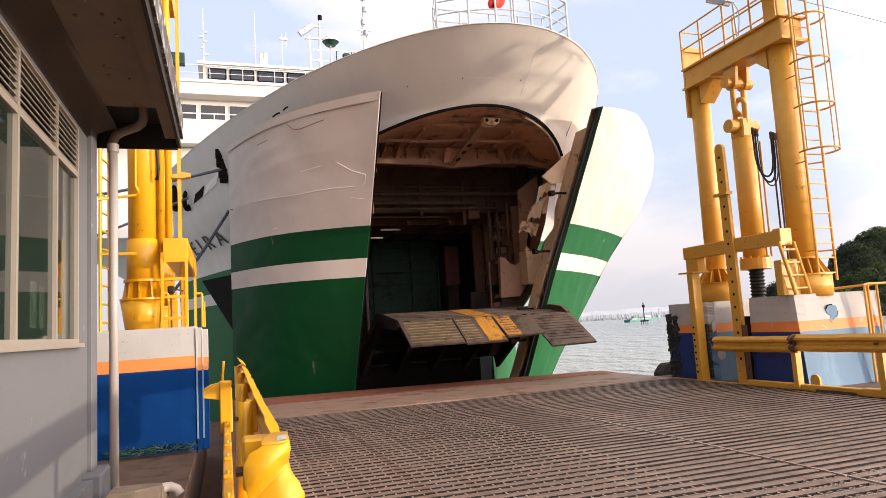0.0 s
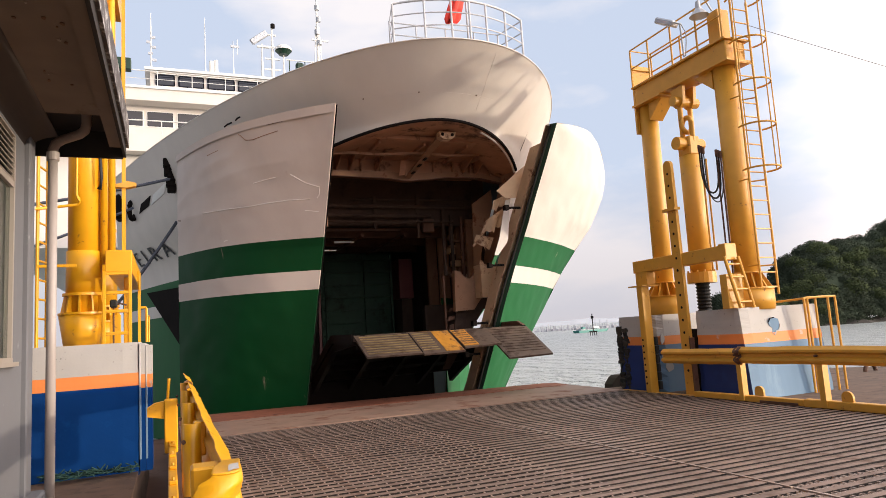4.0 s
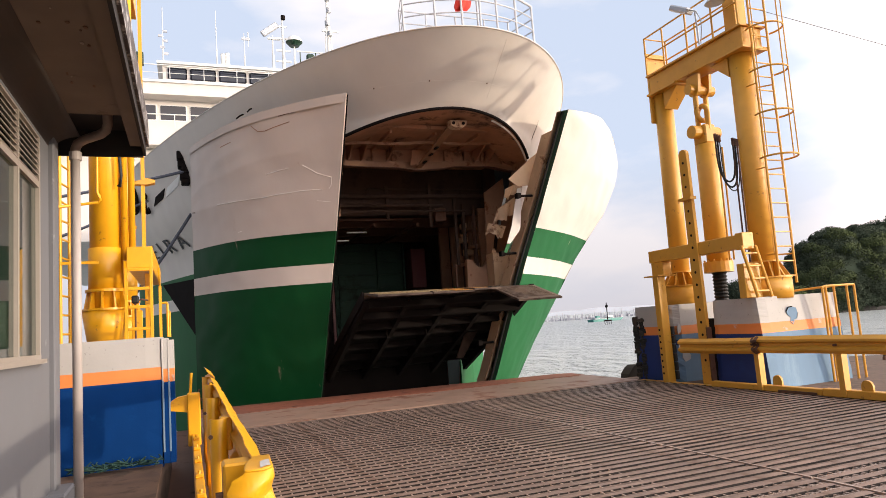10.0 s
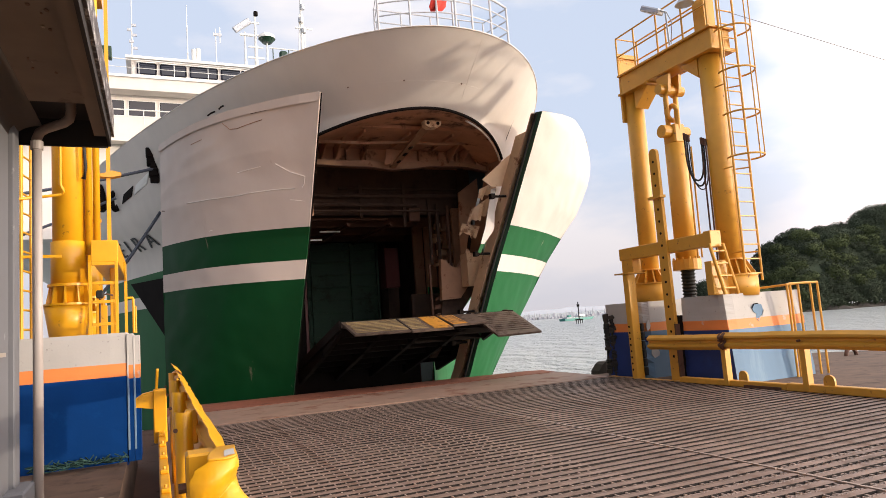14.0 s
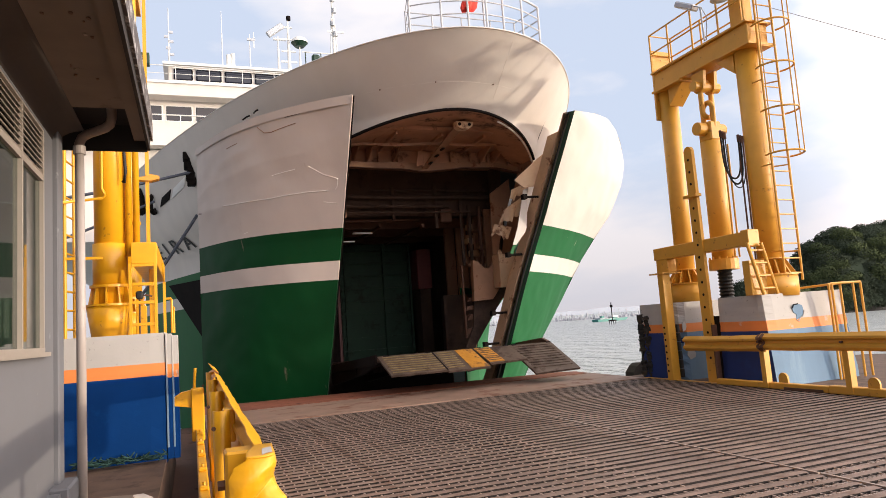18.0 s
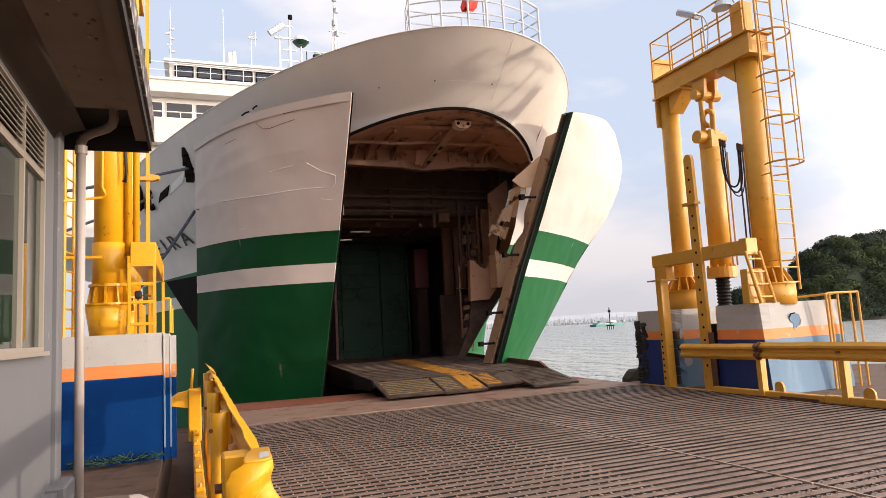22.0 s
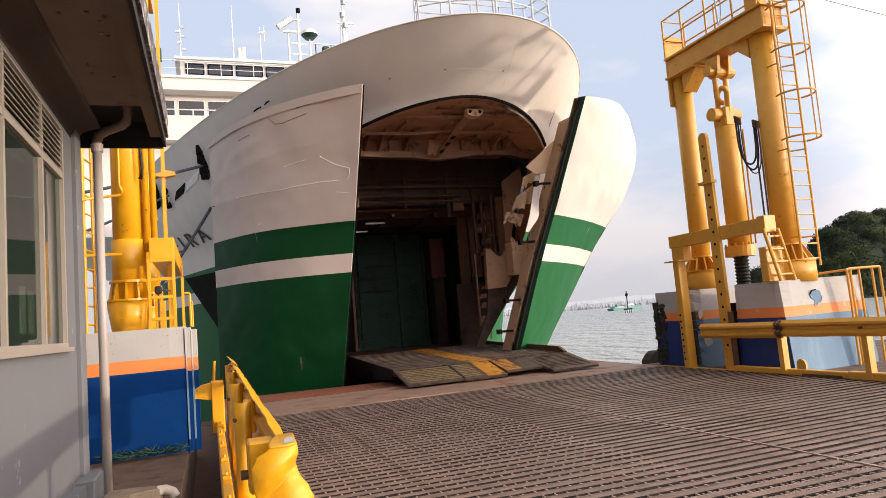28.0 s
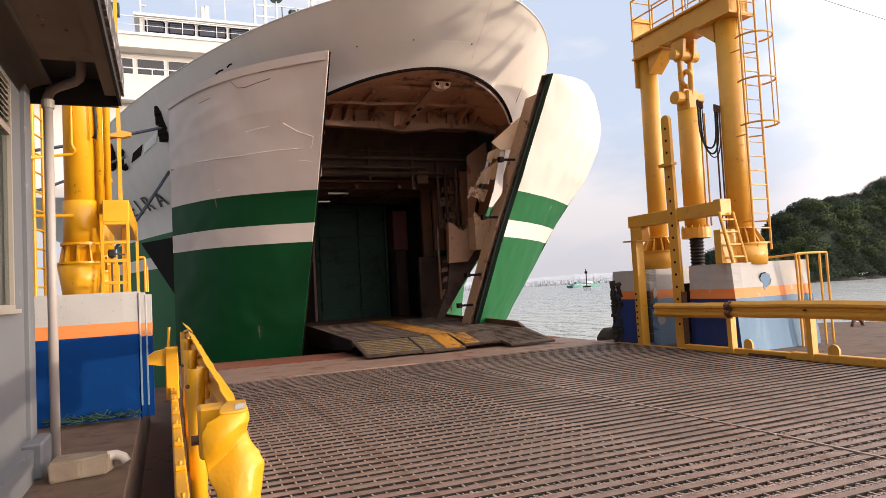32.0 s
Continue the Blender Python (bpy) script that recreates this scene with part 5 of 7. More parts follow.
def raked_back(z):
    """The starboard door's back edge, mirrored: it rakes with the bow flare."""
    pts = [(-1.5, 2.95, 21.0), (0, 2.1, 21.0), (0.65, 1.68, 21.0), (1.9, 0.78, 21.0), (2.96, 0.14, 20.85), (3.44, 0.02, 20.5), (4.24, -0.30, 19.95), (5.0, -0.75, 19.5), (6.0, -0.98, 18.9), (6.7, -0.98, 18.6), (7.3, -0.72, 18.2), (7.9, -0.25, 17.7)]
    for (z0, x0, y0), (z1, x1, y1) in zip(pts[:-1], pts[1:]):
        if z <= z1:
            s = (z - z0) / (z1 - z0)
            return x0 + (x1 - x0) * s, y0 + (y1 - y0) * s
    return pts[-1][1:]


def door_point(u, z, side=-1):
    """Outer face of a bow door: u from its back edge to its leading edge."""
    lx, ly = lead_edge(z, side)
    bx, by = (0.16, 20.0) if side < 0 else raked_back(z)
    p = Vector((bx + (lx - bx) * u, by + (ly - by) * u, z))
    f = math.sin(math.pi * u)
    flare = 0.42 + 0.25 * max(0, z) / 7 if side < 0 else 0.16
    return p + Vector((-0.7, -0.72, 0)) * f * flare


def ztop(u):
    return 7.22 - 0.02 * u - 0.05 * math.sin(math.pi * u)


DENTS = [[(0.02, 5.75), (0.15, 5.95), (0.35, 5.95), (0.6, 6.1), (0.8, 6.1)], [(0.05, 5.3), (0.4, 5.2), (0.6, 5.25)], [(0.3, 6.4), (0.5, 6.5)]]


def dents(u, z):
    """Sharp creases beaten into the port door's plating."""
    best = 9.0
    for line in DENTS:
        for (u0, z0), (u1, z1) in zip(line[:-1], line[1:]):
            ax, ay, bx, by = u0 * 4.3, z0, u1 * 4.3, z1
            dx, dy = bx - ax, by - ay
            s = max(0.0, min(1.0, ((u * 4.3 - ax) * dx + (z - ay) * dy) / (dx * dx + dy * dy)))
            best = min(best, math.hypot(u * 4.3 - ax - s * dx, z - ay - s * dy))
    return 0.028 * math.exp(-best / 0.25)


def bow_door(side):
    """One open bow door half; side -1 as drawn, +1 mirrored across the ship."""
    def mx(p):
        p = Vector(p)
        return p if side < 0 else Vector((2 * XC - p.x, p.y, p.z))

    def add(name, bm, m, parent, label="", smooth=False):
        if side > 0:
            for v in bm.verts:
                v.co.x = 2 * XC - v.co.x
            bmesh.ops.reverse_faces(bm, faces=bm.faces[:])
        return wpart(name, bm, m, parent, label, smooth)

    def dp(u, z):
        return door_point(u, z, side)

    def crown(u):
        if side < 0:
            return ztop(u)
        rows = [(0, 6.6), (0.05, 6.95), (0.12, 7.22), (0.25, 7.42), (0.45, 7.52), (0.7, 7.40), (1.0, 7.13)]
        for (a, p), (b, q) in zip(rows[:-1], rows[1:]):
            if u <= b:
                return p + (q - p) * (u - a) / (b - a)
        return 7.13

    zb = -1.4
    rnd = random.Random(21)

    def fn(u, v):
        z = zb + (crown(u) - zb) * v
        p = dp(u, z)
        d = noise.noise(Vector((u * 5, z * 1.2, 3))) * 0.035 + noise.noise(Vector((u * 11, z * 2.6, 9))) * 0.014
        if side < 0:
            d = (d + dents(u, z)) * min(1.0, (1 - u) * 14)
        return p + Vector((-0.7, -0.72, 0)) * d
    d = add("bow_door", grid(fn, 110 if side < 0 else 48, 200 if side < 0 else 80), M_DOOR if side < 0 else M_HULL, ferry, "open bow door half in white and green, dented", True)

    def inner(u, v):
        z = zb + (crown(u) - zb) * v
        return dp(u, z) + Vector((0.22, 0.24, 0)) * (1 if side > 0 else 0.35)
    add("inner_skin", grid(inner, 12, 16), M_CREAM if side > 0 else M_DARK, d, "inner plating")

    def edge(u, v):
        z = zb + (crown(1) - zb) * v
        p = dp(1, z)
        return p.lerp(p + (Vector((0.13, 0.14, 0)) if side > 0 else Vector((0.035, 0.06, 0))), u)
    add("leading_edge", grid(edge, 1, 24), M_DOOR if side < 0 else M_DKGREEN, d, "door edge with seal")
    seal = [dp(1, zb + (7.1 - zb) * i / 24) + Vector((0.12, 0.10, 0)) for i in range(25)]
    if side > 0:
        add("seal", tube(seal, 0.035, 8), M_RUBBER, d, "black rubber seal", True)

    def topcap(u, v):
        p = dp(u, crown(u))
        return p.lerp(p + Vector((0.22, 0.24, 0)) * (1 if side > 0 else 0.35), v)
    add("top_edge", grid(topcap, 24, 1), M_HULLW, d)

    def backcap(u, v):
        p = dp(0, zb + (crown(0) - zb) * v)
        return p.lerp(p + Vector((0.22, 0.24, 0)), u)
    add("back_edge", grid(backcap, 1, 8), M_HULL, d)
    # stiff frame inside the leading edge
    for wdt in (0.50,) if side > 0 else ():
        def web(u, v):
            z = -0.2 + 6.9 * v
            p = dp(1, z) + Vector((0.22, 0.26, 0))
            return p + Vector((0.10, 0.95, 0)) * u * wdt
        add("edge_frame", grid(web, 2, 20, 0.04), M_CREAM, d, "tan stiffening frame")
    for z in (0.6, 1.7, 2.8, 3.9, 5.0, 6.0):
        def rib(u, v, z=z):
            p = dp(0.1 + 0.3 * u, z) + Vector((0.24, 0.26, 0))
            return p + Vector((0.25, 0.28, 0)) * v
        add("rib", grid(rib, 8, 1, 0.03), M_CREAM, d)
    for u0 in (0.2, 0.36):
        def stiff(u, v, u0=u0):
            z = 0.2 + 6.2 * v
            return dp(u0, z) + Vector((0.24, 0.26, 0)) + Vector((0.34, 0.38, 0)) * u
        add("stiffener", grid(stiff, 1, 12, 0.03), M_BEAM, d)
    # dogs on the edge
    for z in (1.0, 1.9, 3.55, 5.1) if side > 0 else ():
        p = dp(1, z) + Vector((0.25, 0.3, 0))
        bm = rodbm(p, p + Vector((0.45, 0.05, 0)), 0.035, 8)
        box(bm, p.x + 0.38, p.x + 0.5, p.y - 0.05, p.y + 0.12, z - 0.07, z + 0.07)
        add("locking_pin", bm, M_DARK, d)
    # carrying arms
    for z, m in ((5.6, M_CREAM), (2.9, M_CREAM)) if side < 0 else ():
        a = dp(0.72, z) + Vector((0.3, 0.3, 0))
        b = Vector((3.35, 20.6, z - 0.2))
        bm = rodbm(a, b, 0.16, 10)
        add("carrying_arm", bm, m, d)
    for z in (6.2, 5.2) if side < 0 else ():
        p = dp(0.86, z) + Vector((0.35, 0.4, 0))
        bm = grid(lambda u, v, p=p: p + Vector((0.55 * u, 0.35 * u, -0.5 * v + 0.08 * math.sin(u * 6))), 5, 5, 0.02)
        add("guard_sheet", bm, M_BEAM, d)
    return d


PORT = bow_door(-1)
bow_door(1)


def top_flange(u, v):
    p = door_point(0.995 * u, ztop(u) - 0.19 + 0.19 * v)
    return p + Vector((-0.7, -0.72, 0)) * (0.04 * min(1.0, (1 - u) * 14) + 0.006)


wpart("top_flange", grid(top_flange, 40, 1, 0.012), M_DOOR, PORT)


def creases():
    """Port door folds, their caught light painted as whiter tubes, and torn doubler edges."""
    lines = [([(0.63, 5.72), (0.70, 5.76), (0.76, 5.78)], 0.010, M_HULLW), ([(0.82, 5.80), (0.89, 5.58), (0.96, 5.45), (0.96, 5.28), (0.95, 5.20)], 0.011, M_HULLW),
             ([(0.29, 5.25), (0.40, 5.22), (0.50, 5.20), (0.62, 5.18), (0.70, 5.20), (0.81, 5.22), (0.94, 5.20)], 0.012, M_HULLW), ([(0.90, 4.95), (0.98, 4.88)], 0.007, M_HULLW),
             ([(0.55, 6.93), (0.59, 6.75), (0.63, 6.72), (0.78, 6.82)], 0.010, M_BEAM), ([(0.33, 6.70), (0.43, 6.72)], 0.009, M_BEAM), ([(0.70, 6.98), (0.79, 7.0)], 0.010, M_BROWN),
             ([(0.02, 5.30), (0.06, 5.26)], 0.014, M_BROWN), ([(0.44, 4.43), (0.47, 4.45)], 0.006, M_HULLW)]
    for pts, r, m in lines:
        out = []
        for (u0, z0), (u1, z1) in zip(pts[:-1], pts[1:]):
            for k in range(6):
                u, z = u0 + (u1 - u0) * k / 6, z0 + (z1 - z0) * k / 6
                d = (noise.noise(Vector((u * 5, z * 1.2, 3))) * 0.035 + noise.noise(Vector((u * 11, z * 2.6, 9))) * 0.014 + dents(u, z)) * min(1.0, (1 - u) * 14)
                out.append(door_point(u, z) + Vector((-0.7, -0.72, 0)) * (d + 0.002))
        wpart("crease", tube(out, r, 6), m, PORT, "", True)
    # buckled clip above the flange
    for u, z, w in ((0.47, 7.20, 0.16), (0.54, 7.26, 0.10)):
        p = door_point(u, z) + Vector((-0.04, -0.04, 0))
        wpart("clip", tube([p, p + Vector((w * 0.5, -w * 0.5, 0.05)), p + Vector((w, -w * 1.1, 0.06))], 0.022, 6), M_DARK, PORT, "", True)


creases()


def interior():
    # tunnel: sides, ceiling, floor, back
    g = wpart("vehicle_deck", prism([(XC - 3.3, 22.0), (XC + 1.9, 22.0), (XC + 3.3, 26.0), (XC + 3.3, 44), (XC - 3.3, 44)], 0.35, 0.5), M_BROWN, ferry, "dark vehicle deck floor")
    wpart("side_wall", boxbm(XC - 3.5, XC - 3.3, 19.2, 44, -1.5, 7.0), M_BROWN, g)
    wpart("side_wall", boxbm(XC + 3.3, XC + 3.5, 20.2, 44, 2.7, 7.0), M_HOLDSHADE, g)
    wpart("side_wall", boxbm(XC + 3.3, XC + 3.5, 26.0, 44, -1.5, 2.698), M_HOLDSHADE, g)
    # dark plates added to hide the pale hull and read as shade
    wpart("shade_screen", prism([(XC + 1.78, 22.03), (XC + 3.16, 26.0), (XC + 3.26, 26.0), (XC + 1.88, 22.0)], 0.505, 2.69), M_HOLDSHADE, g)
    wpart("shade_screen", prism([(8.38, 0.505), (9.02, 0.505), (10.55, 2.40), (10.55, 2.69), (8.38, 2.69)], 22.06, 22.09, "y"), M_HOLDSHADE, g)
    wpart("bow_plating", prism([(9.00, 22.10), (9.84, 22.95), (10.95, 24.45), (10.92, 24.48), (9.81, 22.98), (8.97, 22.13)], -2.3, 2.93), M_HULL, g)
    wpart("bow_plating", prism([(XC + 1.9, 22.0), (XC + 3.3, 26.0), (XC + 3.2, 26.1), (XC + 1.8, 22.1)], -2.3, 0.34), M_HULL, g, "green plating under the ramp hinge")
    wpart("deckhead", boxbm(XC - 3.5, XC + 3.5, 21.0, 44, 5.55, 5.75), M_HOLDSHADE, g)
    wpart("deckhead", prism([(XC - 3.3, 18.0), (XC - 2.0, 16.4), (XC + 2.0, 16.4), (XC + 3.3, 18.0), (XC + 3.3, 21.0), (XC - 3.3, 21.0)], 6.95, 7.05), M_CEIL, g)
    wpart("lintel", boxbm(XC - 3.4, XC + 3.4, 20.8, 21.0, 5.35, 6.95), M_HOLDSHADE, g)
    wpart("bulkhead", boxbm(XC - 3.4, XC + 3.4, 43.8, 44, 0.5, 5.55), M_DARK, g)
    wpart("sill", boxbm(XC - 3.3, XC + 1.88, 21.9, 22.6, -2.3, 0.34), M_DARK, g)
    # transverse beams under the foredeck: a deep bracketed beam aft, a thin one before it
    dip = [(-3.4, 6.36), (-2.15, 6.385), (-0.8, 6.36), (0.1, 6.29), (0.5, 6.335), (1.44, 6.44), (2.25, 6.45), (3.4, 6.31)]

    def low(o):
        for (a, p), (b, q) in zip(dip[:-1], dip[1:]):
            if o <= b:
                k = (o - a) / (b - a)
                return p + (q - p) * k * k * (3 - 2 * k)
        return dip[-1][1]

    def beam(u, v):
        o = -3.3 + 6.6 * u
        return (XC + o, 18.4, low(o) + (0.20 - 0.03 * math.sin(9 * u)) * v)
    wpart("transverse_beam", grid(beam, 48, 1, 0.10), M_BEAM, g, "worn tan flange of the deep beam")

    def edge(u, v):
        o = -3.3 + 6.6 * u
        return (XC + o, 18.28 + 0.22 * v, low(o) - 0.012)
    wpart("beam_flange", grid(edge, 48, 1, 0.02), M_BROWN, g)

    def thin(u, v):
        o = -2.9 + 5.8 * u
        return (XC + o, 17.2 + 0.015 * o * o, 6.76 + 0.03 * o + 0.02 * math.cos(3 * o) + 0.075 * v)
    wpart("transverse_beam", grid(thin, 30, 1, 0.05), M_BEAM, g)
    web = wpart("web_frame", boxbm(XC - 3.3, XC + 3.3, 18.52, 18.55, 6.45, 6.94), M_CEIL, g, "rusty web plate above the beam")
    for o in (-2.9, -2.25, -1.35, -0.75, 0.95, 1.6, 2.2, 2.9):
        wpart("stiffener", boxbm(XC + o, XC + o + 0.035, 18.40, 18.52, 6.55, 6.93), M_CEIL, web)
    for o in (-2.1, -1.7, -0.9, 1.9, 2.35):
        wpart("bracket", prism([(17.3, 6.94), (18.5, 6.94), (18.5, 6.55), (18.2, 6.60)], XC + o, XC + o + 0.03, "x"), M_CEIL, web)
    for o in (-2.6, -1.3, 0.0, 1.3, 2.6):
        wpart("deck_girder", boxbm(XC + o - 0.03, XC + o + 0.03, 16.6, 18.4, 6.86, 6.945), M_CEIL, g)
    # pierced tie plate from the deep beam up to the lamp
    a, b = Vector((XC + 0.05, 18.3, 6.34)), Vector((XC + 0.30, 16.0, 6.95))

    def tie(u, v):
        p = a.lerp(b, v)
        return p + Vector((0.16 + 0.10 * v, 0, 0)) * (u - 0.5)
    strut = wpart("strut", grid(tie, 2, 8, 0.05), M_BEAM, g, "pierced tan tie plate")
    for v in (0.18, 0.36, 0.52):
        p = tie(0.5, v)
        wpart("lightening_hole", boxbm(p.x - 0.035, p.x + 0.035, p.y - 0.12, p.y + 0.12, p.z - 0.05, p.z - 0.02), M_DARK, strut)
    for o, w in ((-0.28, 0.20), (-0.08, 0.10)):
        wpart("bracket", prism([(XC + o, 6.36), (XC + o + w, 6.42), (XC + o + w + 0.08, 6.84), (XC + o + 0.08, 6.84)], 18.1, 18.14, "y"), M_CEIL, g)
    hook = wpart("towing_eye", prism([(XC + 0.08, 7.0), (XC + 0.10, 6.86), (XC + 0.20, 6.80), (XC + 0.42, 6.81), (XC + 0.54, 6.88), (XC + 0.56, 7.0)], 15.7, 15.95, "y"), M_CREAM, g, "cream cast bow eye")
    for o in (0.17, 0.45):
        wpart("eye_hole", rodbm((XC + o, 15.68, 6.92), (XC + o, 15.70, 6.92), 0.045, 10), M_DARK, hook)
    for y in (22.5, 24.5, 26.5, 29, 32):
        wpart("deck_beam", boxbm(XC - 3.3, XC + 3.3, y, y + 0.15, 5.2, 5.55), M_BROWN, g)
    for o in (-2.2, -0.6, 0.9):
        wpart("cable_pipe", rodbm((XC + o, 21.2, 5.1), (XC + o, 40, 5.1), 0.06, 8), M_BROWN, g)
    for y, z, r, o0, o1 in ((20.5, 5.62, 0.05, -3.2, 1.6), (20.45, 5.42, 0.035, -3.2, 2.4), (20.6, 5.95, 0.07, -3.2, 3.2), (20.7, 6.2, 0.04, -1.0, 3.2)):
        wpart("overhead_pipe", rodbm((XC + o0, y, z), (XC + o1, y, z), r, 10), M_HOLDSHADE, g)
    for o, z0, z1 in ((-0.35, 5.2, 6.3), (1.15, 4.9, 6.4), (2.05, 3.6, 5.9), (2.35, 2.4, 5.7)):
        wpart("hanger", boxbm(XC + o, XC + o + 0.10, 20.62, 20.70, z0, z1, bev=0.01), M_HOLDSHADE, g)
    wpart("cable_tray", boxbm(XC - 3.2, XC + 0.9, 21.4, 21.7, 5.28, 5.34), M_BROWN, g)
    wpart("junction_box", boxbm(XC + 1.35, XC + 1.75, 20.6, 20.78, 5.1, 5.55, bev=0.02), M_BROWN, g)
    wpart("lamp_tube", boxbm(XC - 1.3, XC - 0.6, 22.3, 22.4, 5.0, 5.05), M_WHITE, g)
    wpart("lamp_tube", boxbm(XC - 1.9, XC - 1.25, 22.3, 22.4, 4.72, 4.76), M_WHITE, g)
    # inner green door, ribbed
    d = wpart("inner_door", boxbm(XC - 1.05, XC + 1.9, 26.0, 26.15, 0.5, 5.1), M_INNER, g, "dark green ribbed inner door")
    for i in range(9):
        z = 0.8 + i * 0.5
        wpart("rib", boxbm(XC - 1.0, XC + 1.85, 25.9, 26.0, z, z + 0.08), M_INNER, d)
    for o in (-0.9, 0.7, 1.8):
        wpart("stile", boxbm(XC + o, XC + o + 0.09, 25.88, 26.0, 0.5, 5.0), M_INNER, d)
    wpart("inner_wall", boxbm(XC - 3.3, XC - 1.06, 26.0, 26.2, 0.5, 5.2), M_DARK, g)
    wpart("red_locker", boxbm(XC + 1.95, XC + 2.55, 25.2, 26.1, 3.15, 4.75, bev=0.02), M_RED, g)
    wpart("locker_post", boxbm(XC + 2.05, XC + 2.5, 25.3, 26.1, 0.5, 3.14), M_HOLDSHADE, g)
    wpart("red_post", boxbm(XC - 1.2, XC - 1.1, 25.9, 26.0, 0.5, 5.0), M_RED, g)
    # machinery and frames on the right-hand side
    for y, o in ((20.4, 3.0), (21.4, 3.05), (23.0, 3.0), (24.2, 3.0)):
        wpart("frame", boxbm(XC + o - 0.16, XC + o + 0.24, y, y + 0.14, 2.4, 5.5), M_BEAM, g)
        wpart("frame", boxbm(XC - o - 0.24, XC - o + 0.16, y, y + 0.14, 0.3, 5.5), M_BEAM, g)
    rnd = random.Random(31)
    for i in range(16):
        z = 2.45 + i * 0.17
        w = rnd.uniform(0.12, 0.35)
        y = rnd.uniform(20.3, 21.8)
        wpart("fitting", boxbm(XC + 2.95 - w, XC + 3.28, y, y + rnd.uniform(0.15, 0.4), z, z + rnd.uniform(0.08, 0.25), bev=0.015), M_BEAM if i % 3 else M_CREAM, g)
    for o, y in ((2.7, 20.45), (2.85, 20.9), (2.75, 21.6)):
        wpart("pipe", rodbm((XC + o, y, 2.4), (XC + o, y, 5.6), 0.05, 8), M_BROWN, g)
    mb = wpart("machine_box", prism([(8.91, 3.74), (9.60, 3.72), (9.40, 3.1), (9.10, 2.70), (8.92, 2.71)], 18.6, 19.1, "y"), M_CREAM, g, "cream machinery box")
    wpart("box_ear", prism([(8.90, 3.75), (9.06, 3.75), (9.0, 3.88), (8.94, 3.88)], 18.62, 18.66, "y"), M_CREAM, mb)
    wpart("box_arm", prism([(8.25, 3.62), (8.40, 3.60), (8.64, 3.36), (8.8, 3.35), (9.15, 3.80), (9.14, 2.73), (8.85, 2.36), (8.2, 2.33)], 19.12, 19.3, "y"), M_BEAM, g, "tan bracket arm")
    wpart("lower_plate", prism([(9.16, 2.72), (9.55, 2.72), (9.9, 3.2), (9.45, 2.42), (9.28, 2.37), (8.62, 1.48), (7.97, 0.56), (7.74, 0.56), (8.20, 1.55), (8.3, 2.3)], 19.34, 19.4, "y"), M_HOLDSHADE, g)
    wpart("angle_bar", boxbm(7.96, 8.02, 19.42, 19.50, 1.2, 3.5, bev=0.008), M_BROWN, g)
    for x, z, w, h in ((8.03, 2.05, 0.34, 0.16), (8.06, 1.74, 0.26, 0.20), (8.0, 1.30, 0.42, 0.22), (8.12, 2.34, 0.22, 0.12)):
        wpart("fitting", prism([(x, z), (x + w, z + 0.04), (x + w * 0.7, z + h), (x + 0.05, z + h * 0.8)], 19.43, 19.56, "y"), M_BROWN, g)
    wpart("upper_plate", prism([(9.43, 6.27), (10.2, 6.83), (10.05, 6.35), (9.43, 5.17), (9.26, 5.45), (8.90, 5.43), (8.63, 5.63)], 16.6, 16.64, "y"), M_CREAM, g, "tan lug plate at the arch's foot")
    rnd = random.Random(77)
    for (xa, za), (xb, zb), drop, y in (((9.17, 5.62), (9.82, 5.92), 0.42, 17.9), ((8.92, 5.02), (9.64, 5.46), 0.62, 18.05), ((8.66, 4.62), (9.24, 4.52), 0.40, 18.2)):
        phase = rnd.uniform(0, 6)

        def sheet(u, v, xa=xa, za=za, xb=xb, zb=zb, drop=drop, y=y, phase=phase):
            x, z = xa + (xb - xa) * u - 0.28 * v * drop, za + (zb - za) * u
            ragged = 0.06 * math.sin(11 * u + phase) + 0.04 * math.sin(23 * u)
            return (x, y + 0.10 * math.sin(u * 7 + phase) * v, z - (drop + ragged) * v * (0.75 + 0.25 * u))
        wpart("guard_sheet", grid(sheet, 14, 8, 0.012), M_CREAM, g, "torn cream guard sheet")
    def flank(pts, k):
        return prism([(x * k, 1.65 + (z - 1.65) * k) for x, z in pts], 19.5 * k, 19.5 * k + 0.03, "y")
    wpart("hull_flank", flank([(10.45, 6.0), (10.62, 6.05), (10.45, 4.71), (10.39, 4.56), (10.02, 4.14), (9.89, 4.14), (10.12, 4.72)], 0.862), M_HULLW, g, "white plating beside the opening")
    wpart("hull_flank", flank([(10.02, 4.13), (9.89, 4.13), (9.75, 3.86), (9.86, 3.82)], 0.862), M_HULL, g, "green plating beside the opening")
    wpart("web_plate", prism([(9.22, 5.85), (9.95, 6.35), (9.95, 5.75), (9.62, 4.9), (9.42, 4.2), (9.30, 3.4), (9.12, 3.4)], 19.5, 19.56, "y"), M_BEAM, g)
    return g


interior()


# ---- bow ramp, drawn about its hinge ----
HY, HZ, RL, LIP = 22.0, 0.55, 3.6, 2.3


